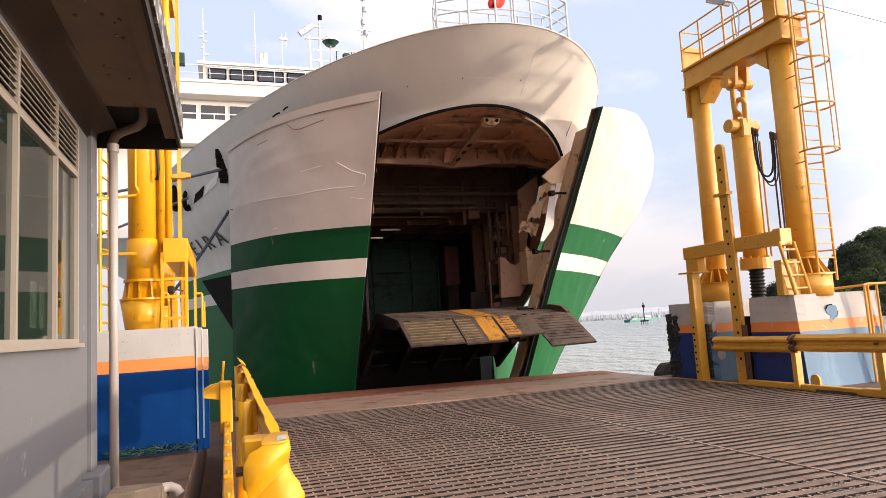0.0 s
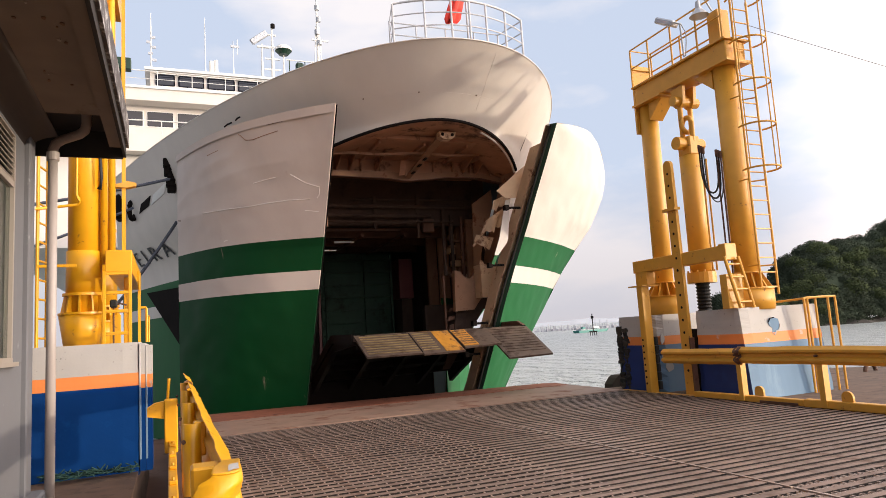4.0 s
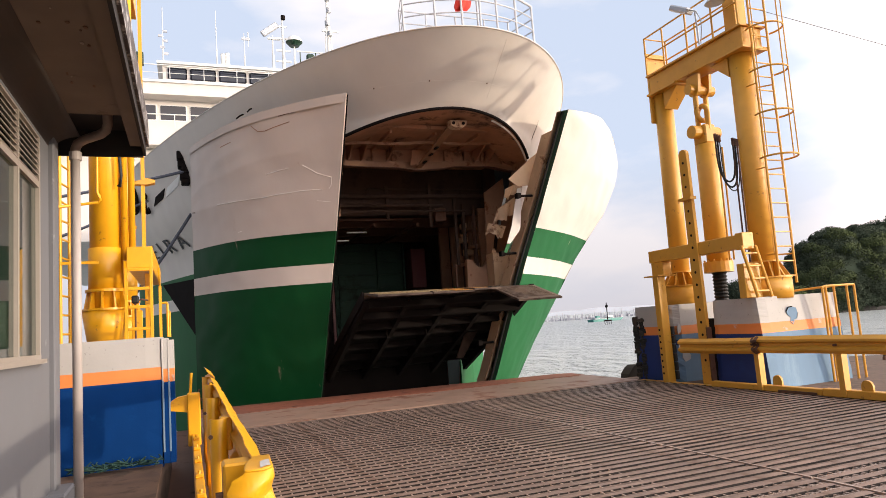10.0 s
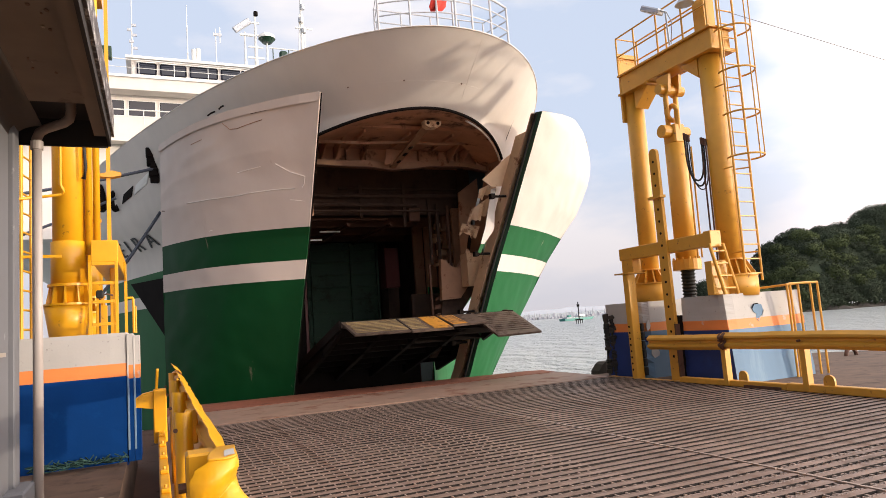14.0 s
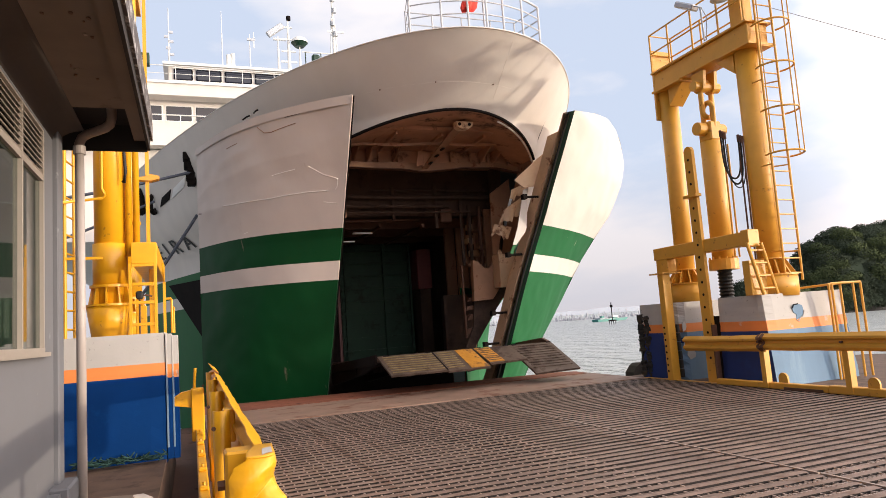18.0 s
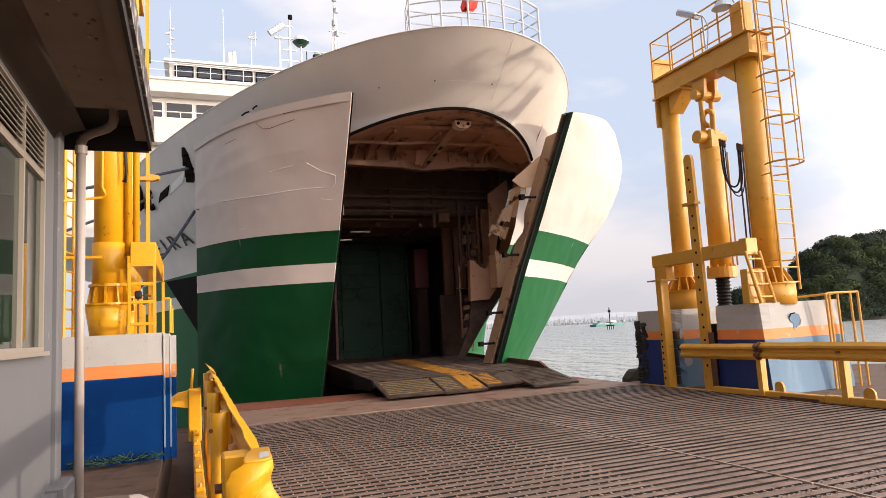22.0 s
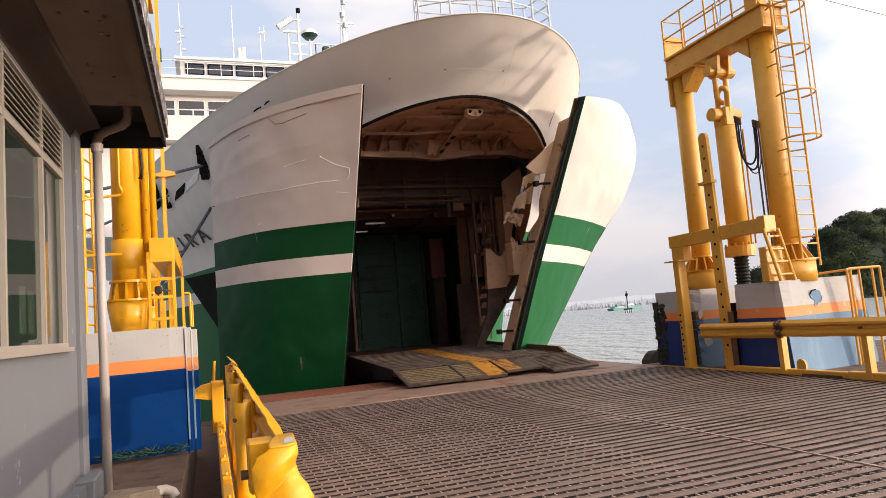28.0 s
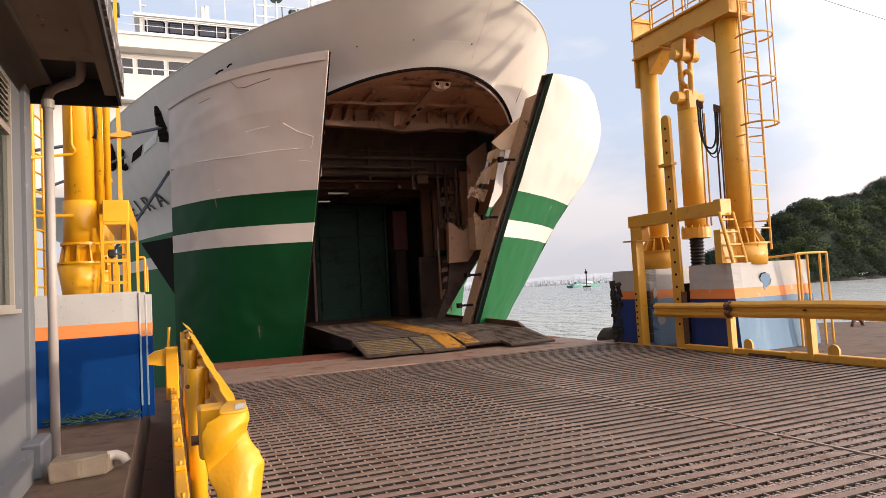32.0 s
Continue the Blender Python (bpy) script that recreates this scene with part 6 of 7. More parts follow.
def bow_ramp():
    # inner section, an outer section folding on it, and three end flaps
    def section(body, length, deep):
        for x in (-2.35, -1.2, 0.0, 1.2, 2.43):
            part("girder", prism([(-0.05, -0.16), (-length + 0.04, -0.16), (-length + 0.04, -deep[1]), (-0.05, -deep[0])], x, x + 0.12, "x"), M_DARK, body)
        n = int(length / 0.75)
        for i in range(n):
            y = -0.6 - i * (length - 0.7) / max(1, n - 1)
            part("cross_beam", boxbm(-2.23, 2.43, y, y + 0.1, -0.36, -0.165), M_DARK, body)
        # near-black sheet added to put the underside's shade into its colour
        part("shade_plate", boxbm(-2.34, 2.54, -length + 0.01, -0.02, -0.175, -0.165), M_DARK, body)
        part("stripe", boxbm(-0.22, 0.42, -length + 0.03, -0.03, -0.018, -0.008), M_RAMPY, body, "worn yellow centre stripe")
        # this side is painted near black for the port door's shade
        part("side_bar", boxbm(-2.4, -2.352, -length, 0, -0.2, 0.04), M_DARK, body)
        for i in range(int(length / 0.4)):
            y = -0.35 - i * 0.4
            for x0, x1 in ((-2.3, -0.3), (0.5, 2.4)):
                part("cleat", boxbm(x0, x1, y, y + 0.03, -0.02, -0.004), M_RAMP, body)
    r = part("ramp", boxbm(-2.35, 2.55, -RL, 0, -0.16, -0.02), M_RAMP, ferry, "worn brown steel bow ramp")
    r.location = Vector((XC, HY, HZ)) - BASE
    section(r, RL, (0.6, 0.42))
    part("side_bar", boxbm(2.552, 2.6, -RL, 0, -0.2, 0.08), M_BROWN, r)
    lip = part("ramp", boxbm(-2.35, 2.55, -LIP, -0.01, -0.14, -0.02), M_RAMP, ferry, "worn brown folding outer ramp section")
    section(lip, LIP, (0.42, 0.22))
    part("edge_bar", boxbm(-2.35, 2.55, -LIP - 0.025, -LIP + 0.03, -0.05, 0.0), M_DARK, lip)
    part("kerb", prism([(0.0, -0.1), (0.0, 0.12), (-1.9, 0.14), (-LIP + 0.05, 0.02), (-LIP + 0.05, -0.1)], 2.5, 2.58, "x"), M_BROWN, lip, "raised rusty side kerb")
    for x in (-2.2, -1.1, -0.05, 0.3, 1.1, 1.35, 2.4):
        part("hinge", rodbm((x, -LIP - 0.03, -0.02), (x + 0.14, -LIP - 0.03, -0.02), 0.035, 8), M_DARK, lip)
    flaps = []
    outlines = [
        [(-2.35, 0.0), (0.2, 0.0), (0.2, -1.2), (-0.9, -1.23), (-0.92, -1.16), (-2.32, -1.17)],
        [(0.22, 0.0), (1.24, 0.0), (1.30, -1.02), (0.24, -1.10)],
        [(1.22, 0.0), (2.55, 0.0), (2.55, -1.53), (1.26, -1.58)]]
    for k, pts in enumerate(outlines):
        f = part("ramp_flap", prism(pts, -0.05, 0.0), M_RAMP, ferry, "hinged steel ramp flap with tread bars")
        x0, x1 = pts[0][0], pts[1][0]
        reach = -pts[3][1] if k < 2 else 1.53
        n = int(reach / 0.13)
        for i in range(n - 1):
            y = -0.14 - i * 0.13
            for u0, u1 in (((x0 + 0.1, -0.95), (-0.85, -0.42)) if k == 0 else ((0.28, 0.62),) if k == 1 else ((x0 + 0.12, x1 - 0.1),)):
                part("tread_bar", boxbm(u0, u1, y, y + 0.028, 0.0, 0.016), M_RAMPT if k == 0 else M_RAMP, f)
        if k == 0:
            part("stripe", boxbm(-0.30, 0.17, -1.17, -0.03, 0.001, 0.010), M_RAMPY, f, "worn yellow stripe")
            part("joint", boxbm(-0.93, -0.90, -1.15, -0.03, 0.001, 0.012), M_DARK, f)
        if k == 1:
            part("stripe", boxbm(0.25, 0.66, -1.02, -0.03, 0.001, 0.010), M_RAMPY, f, "worn yellow stripe")
        flaps.append(f)
    return r, lip, flaps


RAMP, OUTER_RAMP, FLAPS = bow_ramp()


# ---- bow rail, flag, ropes, name ----
def bow_fittings():
    rail = wpart("bow_rail", tube([hull_point(o, 8.44) + Vector((0, 0.05, 0.95)) for o in [-1.7 + 0.2 * i for i in range(18)]], 0.026, 8), M_RAIL, ferry, "white tubular bow rail", True)
    for o in (-1.7, -1.05, -0.45, 0.0, 0.45, 1.05, 1.7):
        p = hull_point(o, 8.42) + Vector((0, 0.05, 0))
        wpart("post", rodbm(p, p + Vector((0, 0, 0.96)), 0.026, 8), M_RAIL, rail)
    for h in (0.33, 0.64):
        wpart("rail", tube([hull_point(o, 8.44) + Vector((0, 0.05, h)) for o in [-1.7 + 0.2 * i for i in range(18)]], 0.016, 6), M_RAIL, rail)
    b0, b1 = hull_point(-1.7, 8.42), hull_point(1.7, 8.42)
    for h in (0.33, 0.64, 0.95):
        wpart("rail", tube([b0 + Vector((0, 0.05, h)), b0 + Vector((0.2, 0.9, h)), b1 + Vector((-0.2, 0.9, h)), b1 + Vector((0, 0.05, h))], 0.016, 6), M_RAIL, rail)
    for x in (-1.5, -0.8, 0.0, 0.8, 1.5):
        p = Vector((XC + x, b0.y + 0.9, 7.75))
        wpart("post", rodbm(p, p + Vector((0, 0, 1.64)), 0.02, 8), M_RAIL, rail)
    st = wpart("flag_staff", rodbm((XC + 0.15, 13.7, 8.42), (XC + 0.15, 13.7, 10.6), 0.025, 8), M_RAIL, ferry)
    def flagfn(u, v):
        a = 2 * math.pi * u
        r = (0.13 + 0.05 * math.sin(a * 4 + v * 3)) * (0.75 + 0.45 * v) * (1.0 if v < 0.93 else 0.7)
        return (XC + 0.17 - 0.46 * v + r * math.cos(a), 13.66 + 0.6 * r * math.sin(a), 10.45 - 1.42 * v + 0.05 * math.sin(a * 2) * v)
    wpart("flag", grid(flagfn, 40, 14), M_FLAG, st, "gathered red flag", True)
    # chock and fairlead on the bulwark
    fl = wpart("fairlead", boxbm(-0.12, 0.10, 23.0, 23.5, 7.3, 7.5, bev=0.05), M_DARK, ferry, "black cast fairlead")
    for k, (dx, dz) in enumerate(((-0.16, 0.42), (0.08, 0.30), (-0.12, 0.16), (0.06, -0.02), (-0.02, -0.2), (0.04, -0.36))):
        wpart("chock", boxbm(dx * 0.6 - 0.14, dx * 0.6 + 0.14, 22.9 + 0.05 * k, 23.3 + 0.05 * k, 7.26 + dz, 7.54 + dz, bev=0.03), M_DARK, fl)
    # ropes to the quay and along the side
    for a, b, sag in (((0.0, 23.1, 7.30), (-9, 21.5, 5.6), 0.35), ((-1.3, 26.6, 7.0), (-10, 22, 3.4), 0.5), ((0.16, 22.2, 5.7), (-1.9, 23.5, 2.9), 0.1)):
        a, b = Vector(a), Vector(b)
        pts = []
        for i in range(13):
            s = i / 12
            p = a.lerp(b, s)
            p.z -= sag * math.sin(math.pi * s)
            pts.append(p)
        wpart("mooring_rope", tube(pts, 0.05, 7), M_ROPE, ferry, "grey mooring rope", True)

    def on_side(off, z):
        return hull_point(off, z) + Vector((-0.03, -0.02, 0))

    def side(y, z):
        lo, hi = -9.5, -3.0
        for _ in range(40):
            o = (lo + hi) / 2
            if hull_point(o, z).y > y:
                lo = o
            else:
                hi = o
        return Vector((XC + o - 0.02, y, z))
    # the white plate paints the daylight seen through the first port
    for o0, z0, o1, z1, m, nm in ((-6.62, 7.17, -7.06, 7.03, M_WHITE, "freeing port, white plate for the bright deck beyond"), (-7.16, 7.05, -7.5, 6.98, M_DARK, "dark freeing port")):
        vs = [on_side(o0, z0 + 0.16), on_side(o1, z1 + 0.15), on_side(o1 - 0.08, z1 - 0.12), on_side(o0 - 0.08, z0 - 0.12)]
        bm = bmesh.new()
        f = bm.faces.new([bm.verts.new(v) for v in vs])
        bm.normal_update()
        bmesh.ops.solidify(bm, geom=[f], thickness=0.03)
        wpart("freeing_port", bm, m, HULL, nm)
    c = on_side(-7.8, 7.08)
    wpart("hawse_pipe", tube([c + Vector((-0.03 + 0.10 * math.cos(a), 0.22 * math.cos(a), 0.34 * math.sin(a))) for a in [i * math.pi / 8 for i in range(16)]], 0.09, 8, True), M_DARK, HULL, "black oval hawse opening")
    c = on_side(-8.3, 7.4)
    wpart("bitt", boxbm(c.x - 0.2, c.x + 0.1, c.y - 0.5, c.y + 0.3, 6.9, 7.9, bev=0.1), M_DARK, HULL)
    # the readable end of the name on the hull side
    for ch, y in (("A", 26.45), ("R", 27.75), ("I", 28.85), ("E", 29.75)):
        cu = bpy.data.curves.new("letter", "FONT")
        cu.body = ch
        cu.size = 0.95
        cu.extrude = 0.01
        cu.align_x = "CENTER"
        tmp = bpy.data.objects.new("letter", cu)
        scene.collection.objects.link(tmp)
        dg = bpy.context.evaluated_depsgraph_get()
        me = bpy.data.meshes.new_from_object(tmp.evaluated_get(dg))
        bpy.data.objects.remove(tmp)
        me.materials.clear()
        me.materials.append(M_TEXT)
        z = 5.19
        a, b = side(y - 0.2, z + 0.3), side(y + 0.2, z + 0.3)
        t = (a - b).normalized()
        lo, hi = side(y, z), side(y, z + 0.7)
        up = (hi - lo).normalized()
        nn = t.cross(up).normalized()
        up = nn.cross(t)
        mt = Matrix((t, up, nn)).transposed().to_4x4() @ Matrix.Diagonal((1.45, 0.95, 1, 1))
        ob = new("letter", me)
        ob.parent = HULL
        ob.matrix_basis = Matrix.Translation(lo + nn * 0.03) @ mt
        tagged(ob, "black painted letter of the ship's name")


bow_fittings()


# ---- superstructure ----
def superstructure():
    Y = 40.0
    s = wpart("deckhouse", boxbm(-9, 22, Y + 1.6, 70, 7.6, 16.2), M_HULLW, ferry, "white tiered deckhouse below the bridge")
    wpart("bridge_front", boxbm(-9.6, 22.6, Y + 0.6, Y + 12, 16.2, 17.0), M_HULLW, s)
    wpart("bulwark_edge", boxbm(-9.6, 22.6, Y + 0.5, Y + 0.6, 16.92, 17.06), M_WHITE, s)
    wh = wpart("wheelhouse", boxbm(-1.0, 16, Y + 1.0, Y + 9, 17.0, 18.15), M_HULLW, ferry, "white wheelhouse with a row of dark windows")
    wpart("roof", boxbm(-1.3, 16.2, Y + 0.7, Y + 9.2, 18.16, 18.32), M_WHITE, wh)
    x = -0.72
    for i in range(9):
        wdt = (1.08, 1.48, 1.62)[min(i, 2)]
        w = wpart("window", boxbm(x, x + wdt, Y + 0.94, Y + 1.02, 17.26, 18.0, bev=0.09), M_DKGLASS, wh)
        for c, d in ((17.20, 17.26), (18.0, 18.06)):
            wpart("frame", boxbm(x - .05, x + wdt + .05, Y + 0.90, Y + 0.98, c, d), M_WHITE, w)
        x += wdt + 0.17
    rl = wpart("bridge_rail", tube([(-9.5, Y + 0.55, 17.98), (22.5, Y + 0.55, 17.98)], 0.028, 6), M_WHITE, ferry, "white bridge-front rail")
    for i in range(12):
        wpart("post", rodbm((-8.2 + i * 1.9, Y + 0.55, 17.0), (-8.2 + i * 1.9, Y + 0.55, 17.98), 0.022, 6), M_WHITE, rl)
    wpart("rail", rodbm((-9.5, Y + 0.55, 17.5), (22.5, Y + 0.55, 17.5), 0.018, 6), M_WHITE, rl)
    for i in range(12):
        xx = -4.55 + i * 1.68
        w = wpart("window", boxbm(xx, xx + 1.42, Y + 1.54, Y + 1.62, 14.95, 15.84, bev=0.03), M_DKGLASS, s)
        wpart("frame", boxbm(xx - 0.06, xx + 1.48, Y + 1.57, Y + 1.61, 14.89, 15.90, bev=0.015), M_WHITE, w)
    lr = wpart("deck_rail", tube([(-9.5, Y + 0.2, 14.85), (22.5, Y + 0.2, 14.85)], 0.035, 6), M_WHITE, ferry, "white promenade rail")
    for i in range(12):
        wpart("post", rodbm((-8.0 + i * 1.9, Y + 0.2, 14.0), (-8.0 + i * 1.9, Y + 0.2, 14.85), 0.03, 6), M_WHITE, lr)
    wpart("promenade", boxbm(-9.6, 22.6, Y + 0.1, Y + 1.6, 13.0, 14.0), M_HULLW, s)
    wpart("deck_front", boxbm(-9, 22, Y + 1.0, Y + 1.58, 7.6, 12.98), M_HULLW, s)
    for xx in (-4, 0, 4, 8):
        wpart("bracket", prism([(Y + 0.2, 13.0), (Y + 1.0, 13.0), (Y + 1.0, 12.3)], xx, xx + 0.1, "x"), M_HULLW, s)
    # masts and aerials on the wheelhouse roof
    def mast(x, z1, r=0.05, z0=18.3):
        return wpart("mast", rodbm((x, Y + 1, z0), (x, Y + 1, z1), r, 8, r * 0.4), M_WHITE, ferry, "thin white mast on the wheelhouse")
    a = mast(-0.95, 21.8, 0.045)
    for dx, z in ((-0.15, 19.9), (0.1, 20.2), (0.12, 19.6), (-0.05, 19.2), (0.15, 18.8)):
        wpart("aerial", boxbm(-1.05 + dx, -0.80 + dx, Y + 0.95, Y + 1.05, z, z + 0.14), M_LAMP, a)
    mast(2.1, 21.9, 0.04)
    for dx in (0.35, 0.6):
        wpart("vent", rodbm((2.1 + dx, Y + 1, 18.3), (2.1 + dx, Y + 1, 19.0 + dx * 0.3), 0.14, 10), M_WHITE, ferry)
    b = mast(3.75, 20.6, 0.04)
    wpart("aerial", boxbm(3.6, 4.1, Y + 0.95, Y + 1.05, 20.15, 20.3), M_LAMP, b)
    wpart("aerial", rodbm((4.0, Y + 1, 19.7), (4.0, Y + 1, 20.7), 0.03, 6), M_WHITE, b)
    c = mast(5.5, 20.6, 0.09)
    bm = boxbm(-0.62, 0.62, -0.1, 0.1, -0.2, 0.2, bev=0.04)
    bmesh.ops.transform(bm, matrix=pose(5.35, Y + 1, 21.0, 0, -38, 0), verts=bm.verts[:])
    wpart("radar", bm, M_LAMP, c)
    wpart("shelf", boxbm(5.2, 6.0, Y + 0.9, Y + 1.1, 20.35, 20.45), M_WHITE, c)
    e = mast(6.15, 21.9, 0.12)
    for z, w in ((18.9, 0.5), (19.6, 0.45), (20.4, 0.35), (21.2, 0.25)):
        wpart("spreader", boxbm(6.15 - w, 6.15 + w, Y + 0.95, Y + 1.05, z, z + 0.09), M_WHITE, e)
    wpart("lantern", rodbm((6.2, Y + 0.9, 21.7), (6.2, Y + 0.9, 21.95), 0.14, 8), M_DARK, e)
    f = mast(6.85, 20.2, 0.09)
    wpart("dome", rodbm((6.85, Y + 1, 20.0), (6.85, Y + 1, 20.26), 0.30, 16, 0.52), M_DKGREEN, f)
    def cap(u, v):
        a = radians(90 * v)
        return (6.85 + 0.54 * math.cos(a) * math.cos(2 * math.pi * u), Y + 1 + 0.54 * math.cos(a) * math.sin(2 * math.pi * u), 20.26 + 0.42 * math.sin(a))
    wpart("dome_cap", grid(cap, 16, 6), M_WHITE, f, "", True)
    for x in (7.6, 8.6):
        wpart("search_light", boxbm(x, x + 0.5, Y + 0.8, Y + 1.2, 19.0, 19.55, bev=0.1), M_DKGREEN, ferry, "dark search light")
        wpart("light_post", rodbm((x + 0.25, Y + 1, 18.3), (x + 0.25, Y + 1, 19.0), 0.06, 8), M_WHITE, ferry)
    wpart("roof_rail", tube([(7.0, Y + 1, 19.7), (12.0, Y + 1, 19.7)], 0.04, 6), M_WHITE, wh)
    for x in (7.2, 8.2, 9.6, 11):
        wpart("roof_post", rodbm((x, Y + 1, 18.3), (x, Y + 1, 19.7), 0.035, 6), M_DKGREEN, wh)
    g = mast(9.1, 24.6, 0.12)
    for dx in (-0.3, 0.3):
        wpart("leg", rodbm((9.1 + dx, Y + 1, 18.3), (9.1 + dx * 0.3, Y + 1, 22.2), 0.04, 6), M_WHITE, g)
    for z, dx in ((20.9, 0.1), (21.6, -0.05), (22.5, 0.08), (23.3, 0.0)):
        wpart("lantern", rodbm((9.1 + dx, Y + 0.9, z), (9.1 + dx, Y + 0.9, z + 0.3), 0.16, 10), M_LAMP, g)
    wpart("yard", boxbm(8.7, 9.8, Y + 0.95, Y + 1.05, 21.2, 21.3), M_WHITE, g)
    sl = wpart("side_light", boxbm(-2.95, -2.0, Y + 0.3, Y + 0.8, 17.9, 18.6, bev=0.03), M_DKGREEN, ferry, "green side light box")
    wpart("leg", rodbm((-2.5, Y + 0.55, 17.0), (-2.5, Y + 0.55, 17.9), 0.09, 8), M_DKGREEN, sl)


superstructure()


# ---- far shore ----
def hill():
    """Wooded headland across the water: a soil mound under a canopy of leaf clumps."""
    tip, far = Vector((112, 104, -2)), Vector((310, 60, -2))
    back = Vector((0.42, 0.9, 0))
    tops = [(0.0, 7.0), (0.06, 8.5), (0.07, 9.6), (0.084, 12.8), (0.088, 14.5), (0.103, 15.5), (0.123, 18.0), (0.135, 18.2), (0.142, 16.4), (0.154, 16.0), (0.166, 18.5), (0.181, 18.3), (0.194, 19.2), (0.207, 18.4), (0.222, 20.8), (0.24, 23.1), (0.27, 23.4), (0.30, 24.4), (0.4, 26.0), (1.0, 30.0)]

    def height(u):
        for (a, p), (b, q) in zip(tops[:-1], tops[1:]):
            if u <= b:
                return p + (q - p) * (u - a) / (b - a) + 2.0
        return 31.0

    def base(u, v):
        p = tip.lerp(far, u)
        return Vector((p.x, p.y, -2.3)) + back * (v * 36 - 1) + Vector((0, 0, (height(u) - 1.2) * math.sin(math.pi * min(1, v * 0.95 + 0.03))))
    ob = part("hill", grid(base, 120, 12), M_LEAF)
    tagged(ob, "dark wooded headland across the water", "hill", kind="structure")

    # crowns on the ridge: place along it, radius
    SKYLINE = [(0.072, 1.5), (0.082, 2.0), (0.092, 2.4), (0.104, 2.3), (0.117, 2.6), (0.130, 2.7), (0.146, 1.6), (0.158, 2.0), (0.168, 2.4), (0.181, 2.2), (0.194, 2.6), (0.206, 2.0), (0.218, 2.6), (0.231, 2.8), (0.245, 3.0), (0.260, 2.6), (0.275, 3.0), (0.290, 2.8), (0.306, 3.2), (0.325, 3.0), (0.35, 3.4), (0.38, 3.4), (0.41, 3.6)]

    def canopy(name, count, seed, vlo, vhi, rmin, rmax, leaves, size, m, label, lift=0.0, given=()):
        r = random.Random(seed)
        verts, faces = [], []
        spots = [(u, r.uniform(0.47, 0.53), rad) for u, rad in given]
        spots += [(0.42 * r.random() ** 1.2, r.uniform(vlo, vhi), r.uniform(rmin, rmax)) for _ in range(count)]
        for u, v, rad in spots:
            c = base(u, v) + Vector((0, 0, lift))
            if given:
                c.z = height(u) - 2.0 - 0.85 * rad
            lumps = [Vector((r.gauss(0, 1), r.gauss(0, 1), r.gauss(0.4, 0.8))).normalized() for _k in range(6)]
            for _k in range(leaves):
                d = (r.choice(lumps) * 0.9 + Vector((r.gauss(0, .6), r.gauss(0, .6), r.gauss(0, .5)))).normalized()
                p = c + Vector((d.x, d.y, d.z * 0.8)) * rad * r.uniform(0.72, 1.06)
                s = r.uniform(0.6, 1.3) * size
                a = Vector((r.gauss(0, 1), r.gauss(0, 1), r.gauss(0, 0.6))).normalized() * s
                b = a.cross(d).normalized() * s * 0.8
                k = len(verts)
                verts += [p - a - b, p + a - b, p + a * 0.6 + b, p - a * 0.7 + b]
                faces.append((k, k + 1, k + 2, k + 3))
        me = bpy.data.meshes.new("canopy")
        me.from_pydata([tuple(v) for v in verts], [], faces)
        me.materials.append(m)
        o = new(name, me)
        tagged(o, label, "woods", kind="stuff")
    canopy("woods", 560, 5, 0.0, 0.54, 1.6, 3.2, 900, 0.125, M_LEAF, "dense dark green trees on the headland", -1.2)
    canopy("woods", 0, 8, 0.5, 0.5, 0, 0, 1500, 0.15, M_LEAF, "separate round trees that break the skyline", 0.0, SKYLINE)
    canopy("woods", 95, 6, 0.05, 0.36, 1.6, 2.8, 700, 0.15, M_LEAF2, "scrub on the slope of the headland, sunlit tone in its colour", 0.5)

    def shore(u, v):
        p = tip.lerp(far, u)
        return (p.x - 1.5 * v, p.y - 4 * v + 0.8 * math.sin(u * 90), -1.0 - 1.4 * v + 0.3 * math.sin(u * 170))
    o = part("shore", grid(shore, 90, 2), M_ROCK)
    tagged(o, "dark rocky shoreline under the woods", "shore", kind="structure")


hill()


def far_coast():
    rnd = random.Random(3)
    def hills(u, v):
        x = -600 + 3600 * u
        return (x, 2600 - 900 * u, -2 + v * (9 + 16 * abs(noise.noise(Vector((u * 6, 0, 0)))) + 10 * abs(noise.noise(Vector((u * 22, 3, 0))))))
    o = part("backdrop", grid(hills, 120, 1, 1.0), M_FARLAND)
    tagged(o, "pale hills on the horizon, haze in their colour", "backdrop", kind="structure")
    bm = bmesh.new()
    for i in range(330):
        u = i / 330 + rnd.uniform(-.006, .006)
        x = 150 + 196 * u
        y = 378 - 105 * u
        h = 1.2 + 4.0 * rnd.random() ** 1.8
        w = rnd.uniform(0.06, 0.26)
        box(bm, x - w, x + w, y, y + 0.4, -2.1, -2.1 + h)
        if rnd.random() < 0.3:
            box(bm, x - 1.2, x + 1.2, y, y + 1.4, -2.1, rnd.uniform(-1.6, -0.6))
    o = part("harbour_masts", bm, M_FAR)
    tagged(o, "distant harbour masts and sheds, haze in their colour", "harbour", kind="stuff")


far_coast()


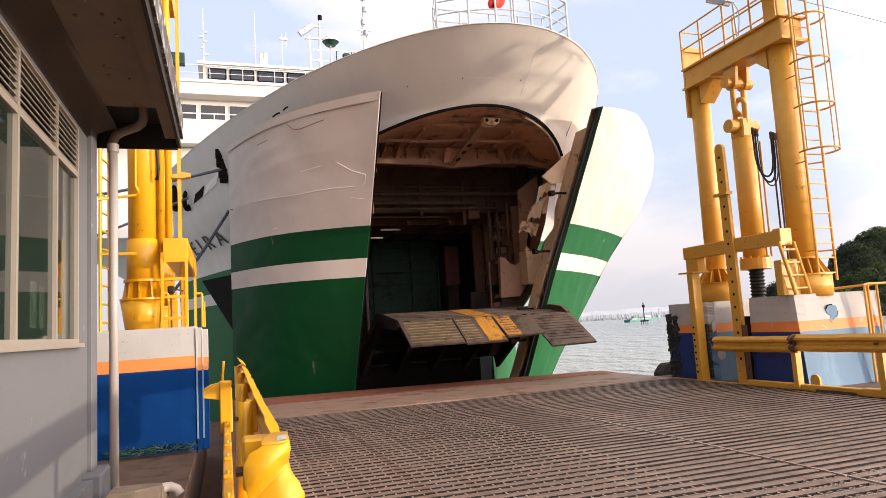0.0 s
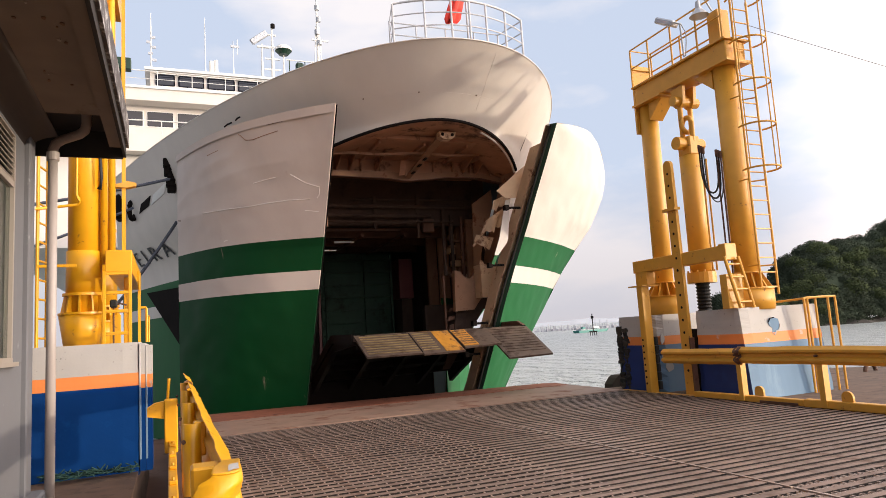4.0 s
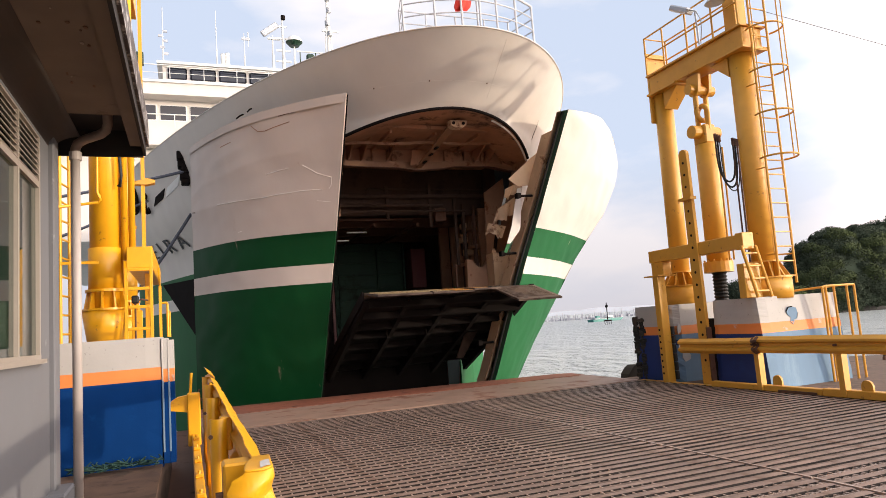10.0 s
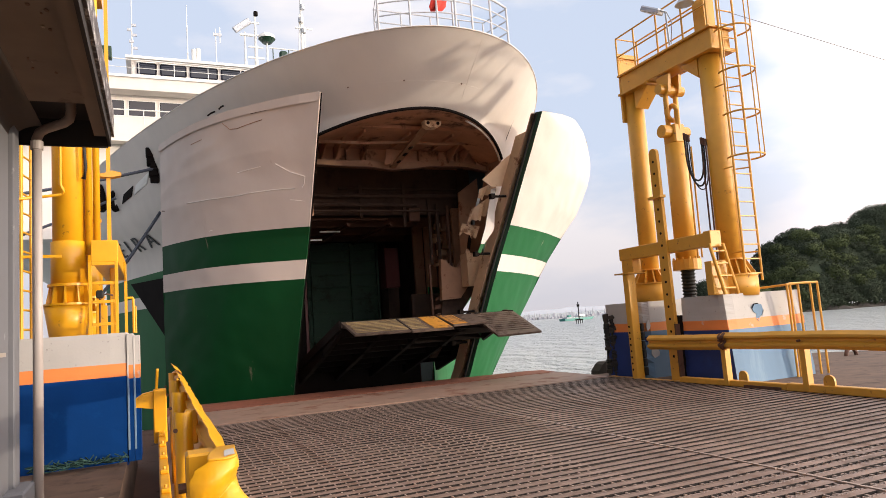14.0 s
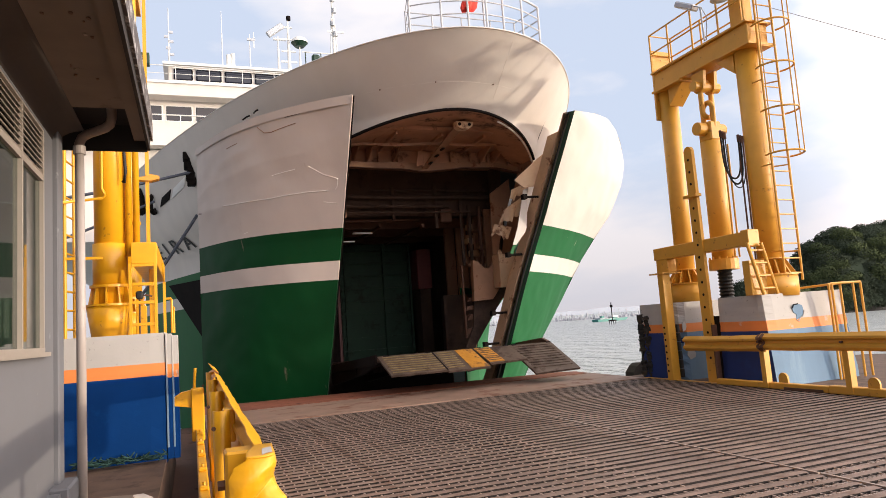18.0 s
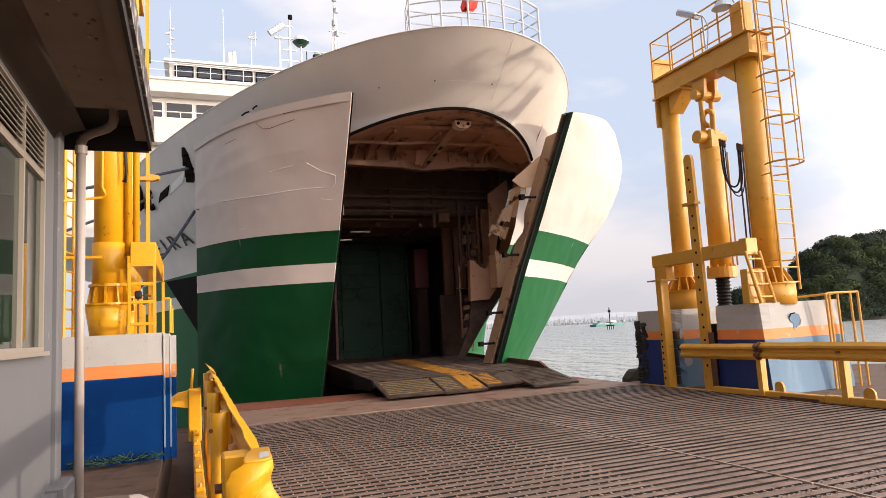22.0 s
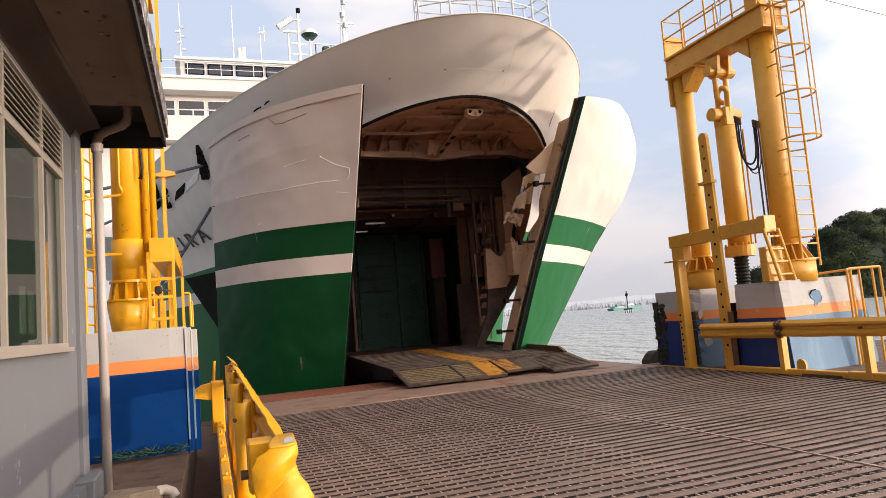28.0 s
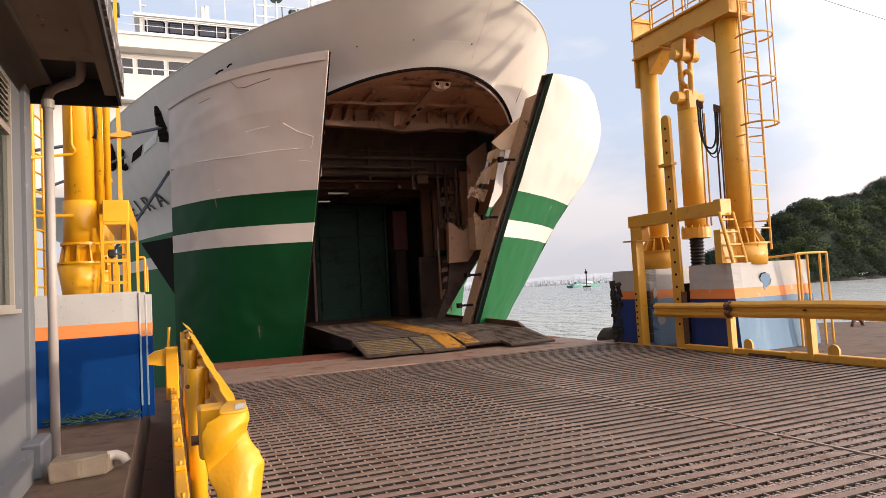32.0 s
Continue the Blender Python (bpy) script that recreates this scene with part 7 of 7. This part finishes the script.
def far_ferry():
    f = thing("passenger_ship", 152, 219, -2.1, 8, label="small green and white ship far out", category="ship")
    f.scale = (0.56, 0.56, 0.36)
    part("hull", prism([(-13, 0), (12, 0), (14.5, 3.0), (-13.5, 2.6)], -3, 3, "y"), M_SHIPG, f)
    part("deckhouse", boxbm(-11, 6, -2.6, 2.6, 2.7, 4.1), M_FAR, f)
    for x in (-10.5, -7.0, -3.5, 0.0, 3.0):
        part("window_band", boxbm(x, x + 2.4, -2.66, -2.6, 3.2, 3.7), M_SHIPG, f)
    part("funnel", boxbm(-8, -5.5, -1, 1, 4.1, 6.2), M_SHIPG, f)
    part("bridge", boxbm(1, 6, -2.2, 2.2, 4.4, 6.0), M_WHITE, f)
    part("mast", rodbm((0, 0, 6), (0, 0, 10), 0.15, 6), M_WHITE, f)


far_ferry()


def beacon():
    b = thing("beacon", 113, 161.5, -2.1, label="dark steel beacon standing in the water", category="beacon")
    for x, y in ((-0.7, -0.5), (0.7, -0.5), (-0.7, 0.5), (0.7, 0.5)):
        part("pile", rodbm((x, y, -1), (x, y, 1.0), 0.09, 8), M_DARK, b)
    part("platform", boxbm(-0.9, 0.9, -0.7, 0.7, 0.95, 1.3), M_DARK, b)
    part("mast", rodbm((0, 0, 1.2), (0, 0, 6.3), 0.14, 8), M_DARK, b)
    part("lantern", rodbm((0, 0, 4.9), (0, 0, 5.6), 0.40, 8), M_DARK, b)
    part("rail", tube([(-0.9, -0.7, 2.0), (0.9, -0.7, 2.0), (0.9, 0.7, 2.0), (-0.9, 0.7, 2.0)], 0.05, 6, True), M_DARK, b)


beacon()


def overhead_cable():
    c = thing("overhead_cable", 11.45, 10.0, 7.85, label="thin cable stay from the tower head down to the quay", category="cable")
    a, b = Vector((11.45, 10.0, 7.85)), Vector((28.6, 2.2, 0.45))
    pts = []
    for i in range(17):
        s = i / 16
        p = a.lerp(b, s)
        p.z -= 0.15 * math.sin(math.pi * s)
        pts.append(p)
    wpart("wire", tube(pts, 0.007, 5), M_STEEL, c)


overhead_cable()
deck_slats()


# ---- what moves ----
def motions():
    # height angle of the outer edge, fold between the ramp's sections, slopes of the end flaps
    edge_deg = [(0, 11.5), (0.5, 10.7), (1, 9.75), (1.5, 8.6), (2, 7.5), (2.5, 7.0), (3, 7.5), (3.5, 9.0), (4, 11.2), (4.5, 13.3), (5, 15.1), (5.5, 16.7), (6, 18.3), (6.5, 20.0), (7, 21.5), (7.5, 22.7), (8, 23.1), (8.5, 22.8), (9, 22.1), (10, 20.2), (11, 18.2), (12, 16.1), (13, 14.0), (14, 11.9), (14.5, 10.8), (15.5, 8.6), (16.5, 6.5), (17, 5.5), (18, 3.7), (19, 2.0), (20, 0.7), (21, -0.5), (21.7, -1.4), (22.1, -1.8), (22.6, -1.8), (32, -1.8)]
    fold_deg = [(0, 31.5), (1, 33), (2, 33.5), (2.5, 33), (3.5, 26), (4.5, 15), (5, 11), (6, 5), (7, 1), (8, 0), (32, 0)]
    left_deg = [(0, -31), (1, -32.5), (2, -33), (2.5, -33), (3.5, -29), (4.5, -22.5), (5, -20.5), (6, -13.5), (7, -8), (8, -4.5), (9, -4), (10, -5.5), (12, -10), (14, -15.5), (16.5, -20.3), (18, -20.5), (19, -20.8), (20, -23), (21, -20), (22, -13.3), (32, -13.3)]
    right_deg = [(0, -31.5), (1, -33), (2, -36), (2.5, -36.5), (3.5, -32), (4.5, -27), (5, -25.7), (6, -21.5), (7, -16), (8, -13.3), (9, -13.5), (10, -16), (12, -19.5), (14, -22.3), (16.5, -24), (18, -25), (19, -25.5), (20, -22), (21, -17), (22, -10.3), (32, -10.3)]

    def lookup(rows, t):
        for (a, x), (b, y) in zip(rows[:-1], rows[1:]):
            if a <= t <= b:
                return x + (y - x) * (t - a) / (b - a)
        return rows[-1][1]
    # the ship's slow heave and sway at the berth, in centimetres
    heave = [(0, -2.6), (1, -1.8), (2, -3.1), (2.5, -3.3), (3.5, -5.0), (4.5, -6.3), (5, -4.6), (6, -3.6), (6.5, -0.4), (7, 0.7), (7.5, 2.5), (8, 4.4), (8.5, 5.2), (9, 4.4), (9.5, 2.5), (10, 2.4), (10.5, 0.8), (11.5, 0.1), (12, -2.0), (13, -3.4), (14, -6.0), (14.5, -7.2), (15.5, -10.0), (16.5, -11.2), (17.5, -10.6), (18, -7.4), (18.5, -4.5), (19, -2.0), (20, 1.1), (21, 3.7), (22, 5.4), (23, 5.6), (24, 6.6), (24.5, 5.6), (25, 4.4), (25.5, 2.2), (27.5, 0.4), (29, -0.6), (30, -2.0), (31, -1.4), (32, -0.3)]
    sway = [(0, 2.5), (2, 0.8), (4.5, 6.5), (5.5, 2.2), (7, 0.0), (9, -2.4), (11, 0.3), (13, 1.4), (14.5, 2.8), (16.5, 6.2), (18, 3.4), (20, 0.2), (22, -1.9), (25, -2.4), (27.5, -0.5), (32, -0.2)]
    walk(ferry, [(t, pose(BASE.x + 0.01 * lookup(sway, t), BASE.y, BASE.z + 0.01 * h)) for t, h in heave])
    home = Vector((XC, HY, HZ)) - BASE
    times = sorted({t for t, _ in edge_deg} | {t for t, _ in left_deg} | {t for t, _ in heave} | {0.5 * i for i in range(46)})
    rows = {"inner": [], "outer": [], 0: [], 1: [], 2: []}
    for t in times:
        rise = (RL + LIP) * math.sin(math.radians(lookup(edge_deg, t))) - 0.01 * lookup(heave, t)
        fold = math.radians(lookup(fold_deg, t))
        a, b = RL + LIP * math.cos(fold), LIP * math.sin(fold)
        inner = math.atan2(b, a) + math.asin(rise / math.hypot(a, b))
        outer = inner - fold
        knee = home + Vector((0, -RL * math.cos(inner), RL * math.sin(inner)))
        end = knee + Vector((0, -(LIP + 0.03) * math.cos(outer), LIP * math.sin(outer)))
        rows["inner"].append((t, pose(home.x, home.y, home.z, -math.degrees(inner))))
        rows["outer"].append((t, pose(knee.x, knee.y, knee.z, -math.degrees(outer))))
        left, right = lookup(left_deg, t), lookup(right_deg, t)
        for k, deg in enumerate((left, left + 2.0, right)):
            rows[k].append((t, pose(end.x, end.y, end.z, -deg)))
    walk(RAMP, rows["inner"])
    walk(OUTER_RAMP, rows["outer"])
    for k, f in enumerate(FLAPS):
        walk(f, rows[k])



motions()
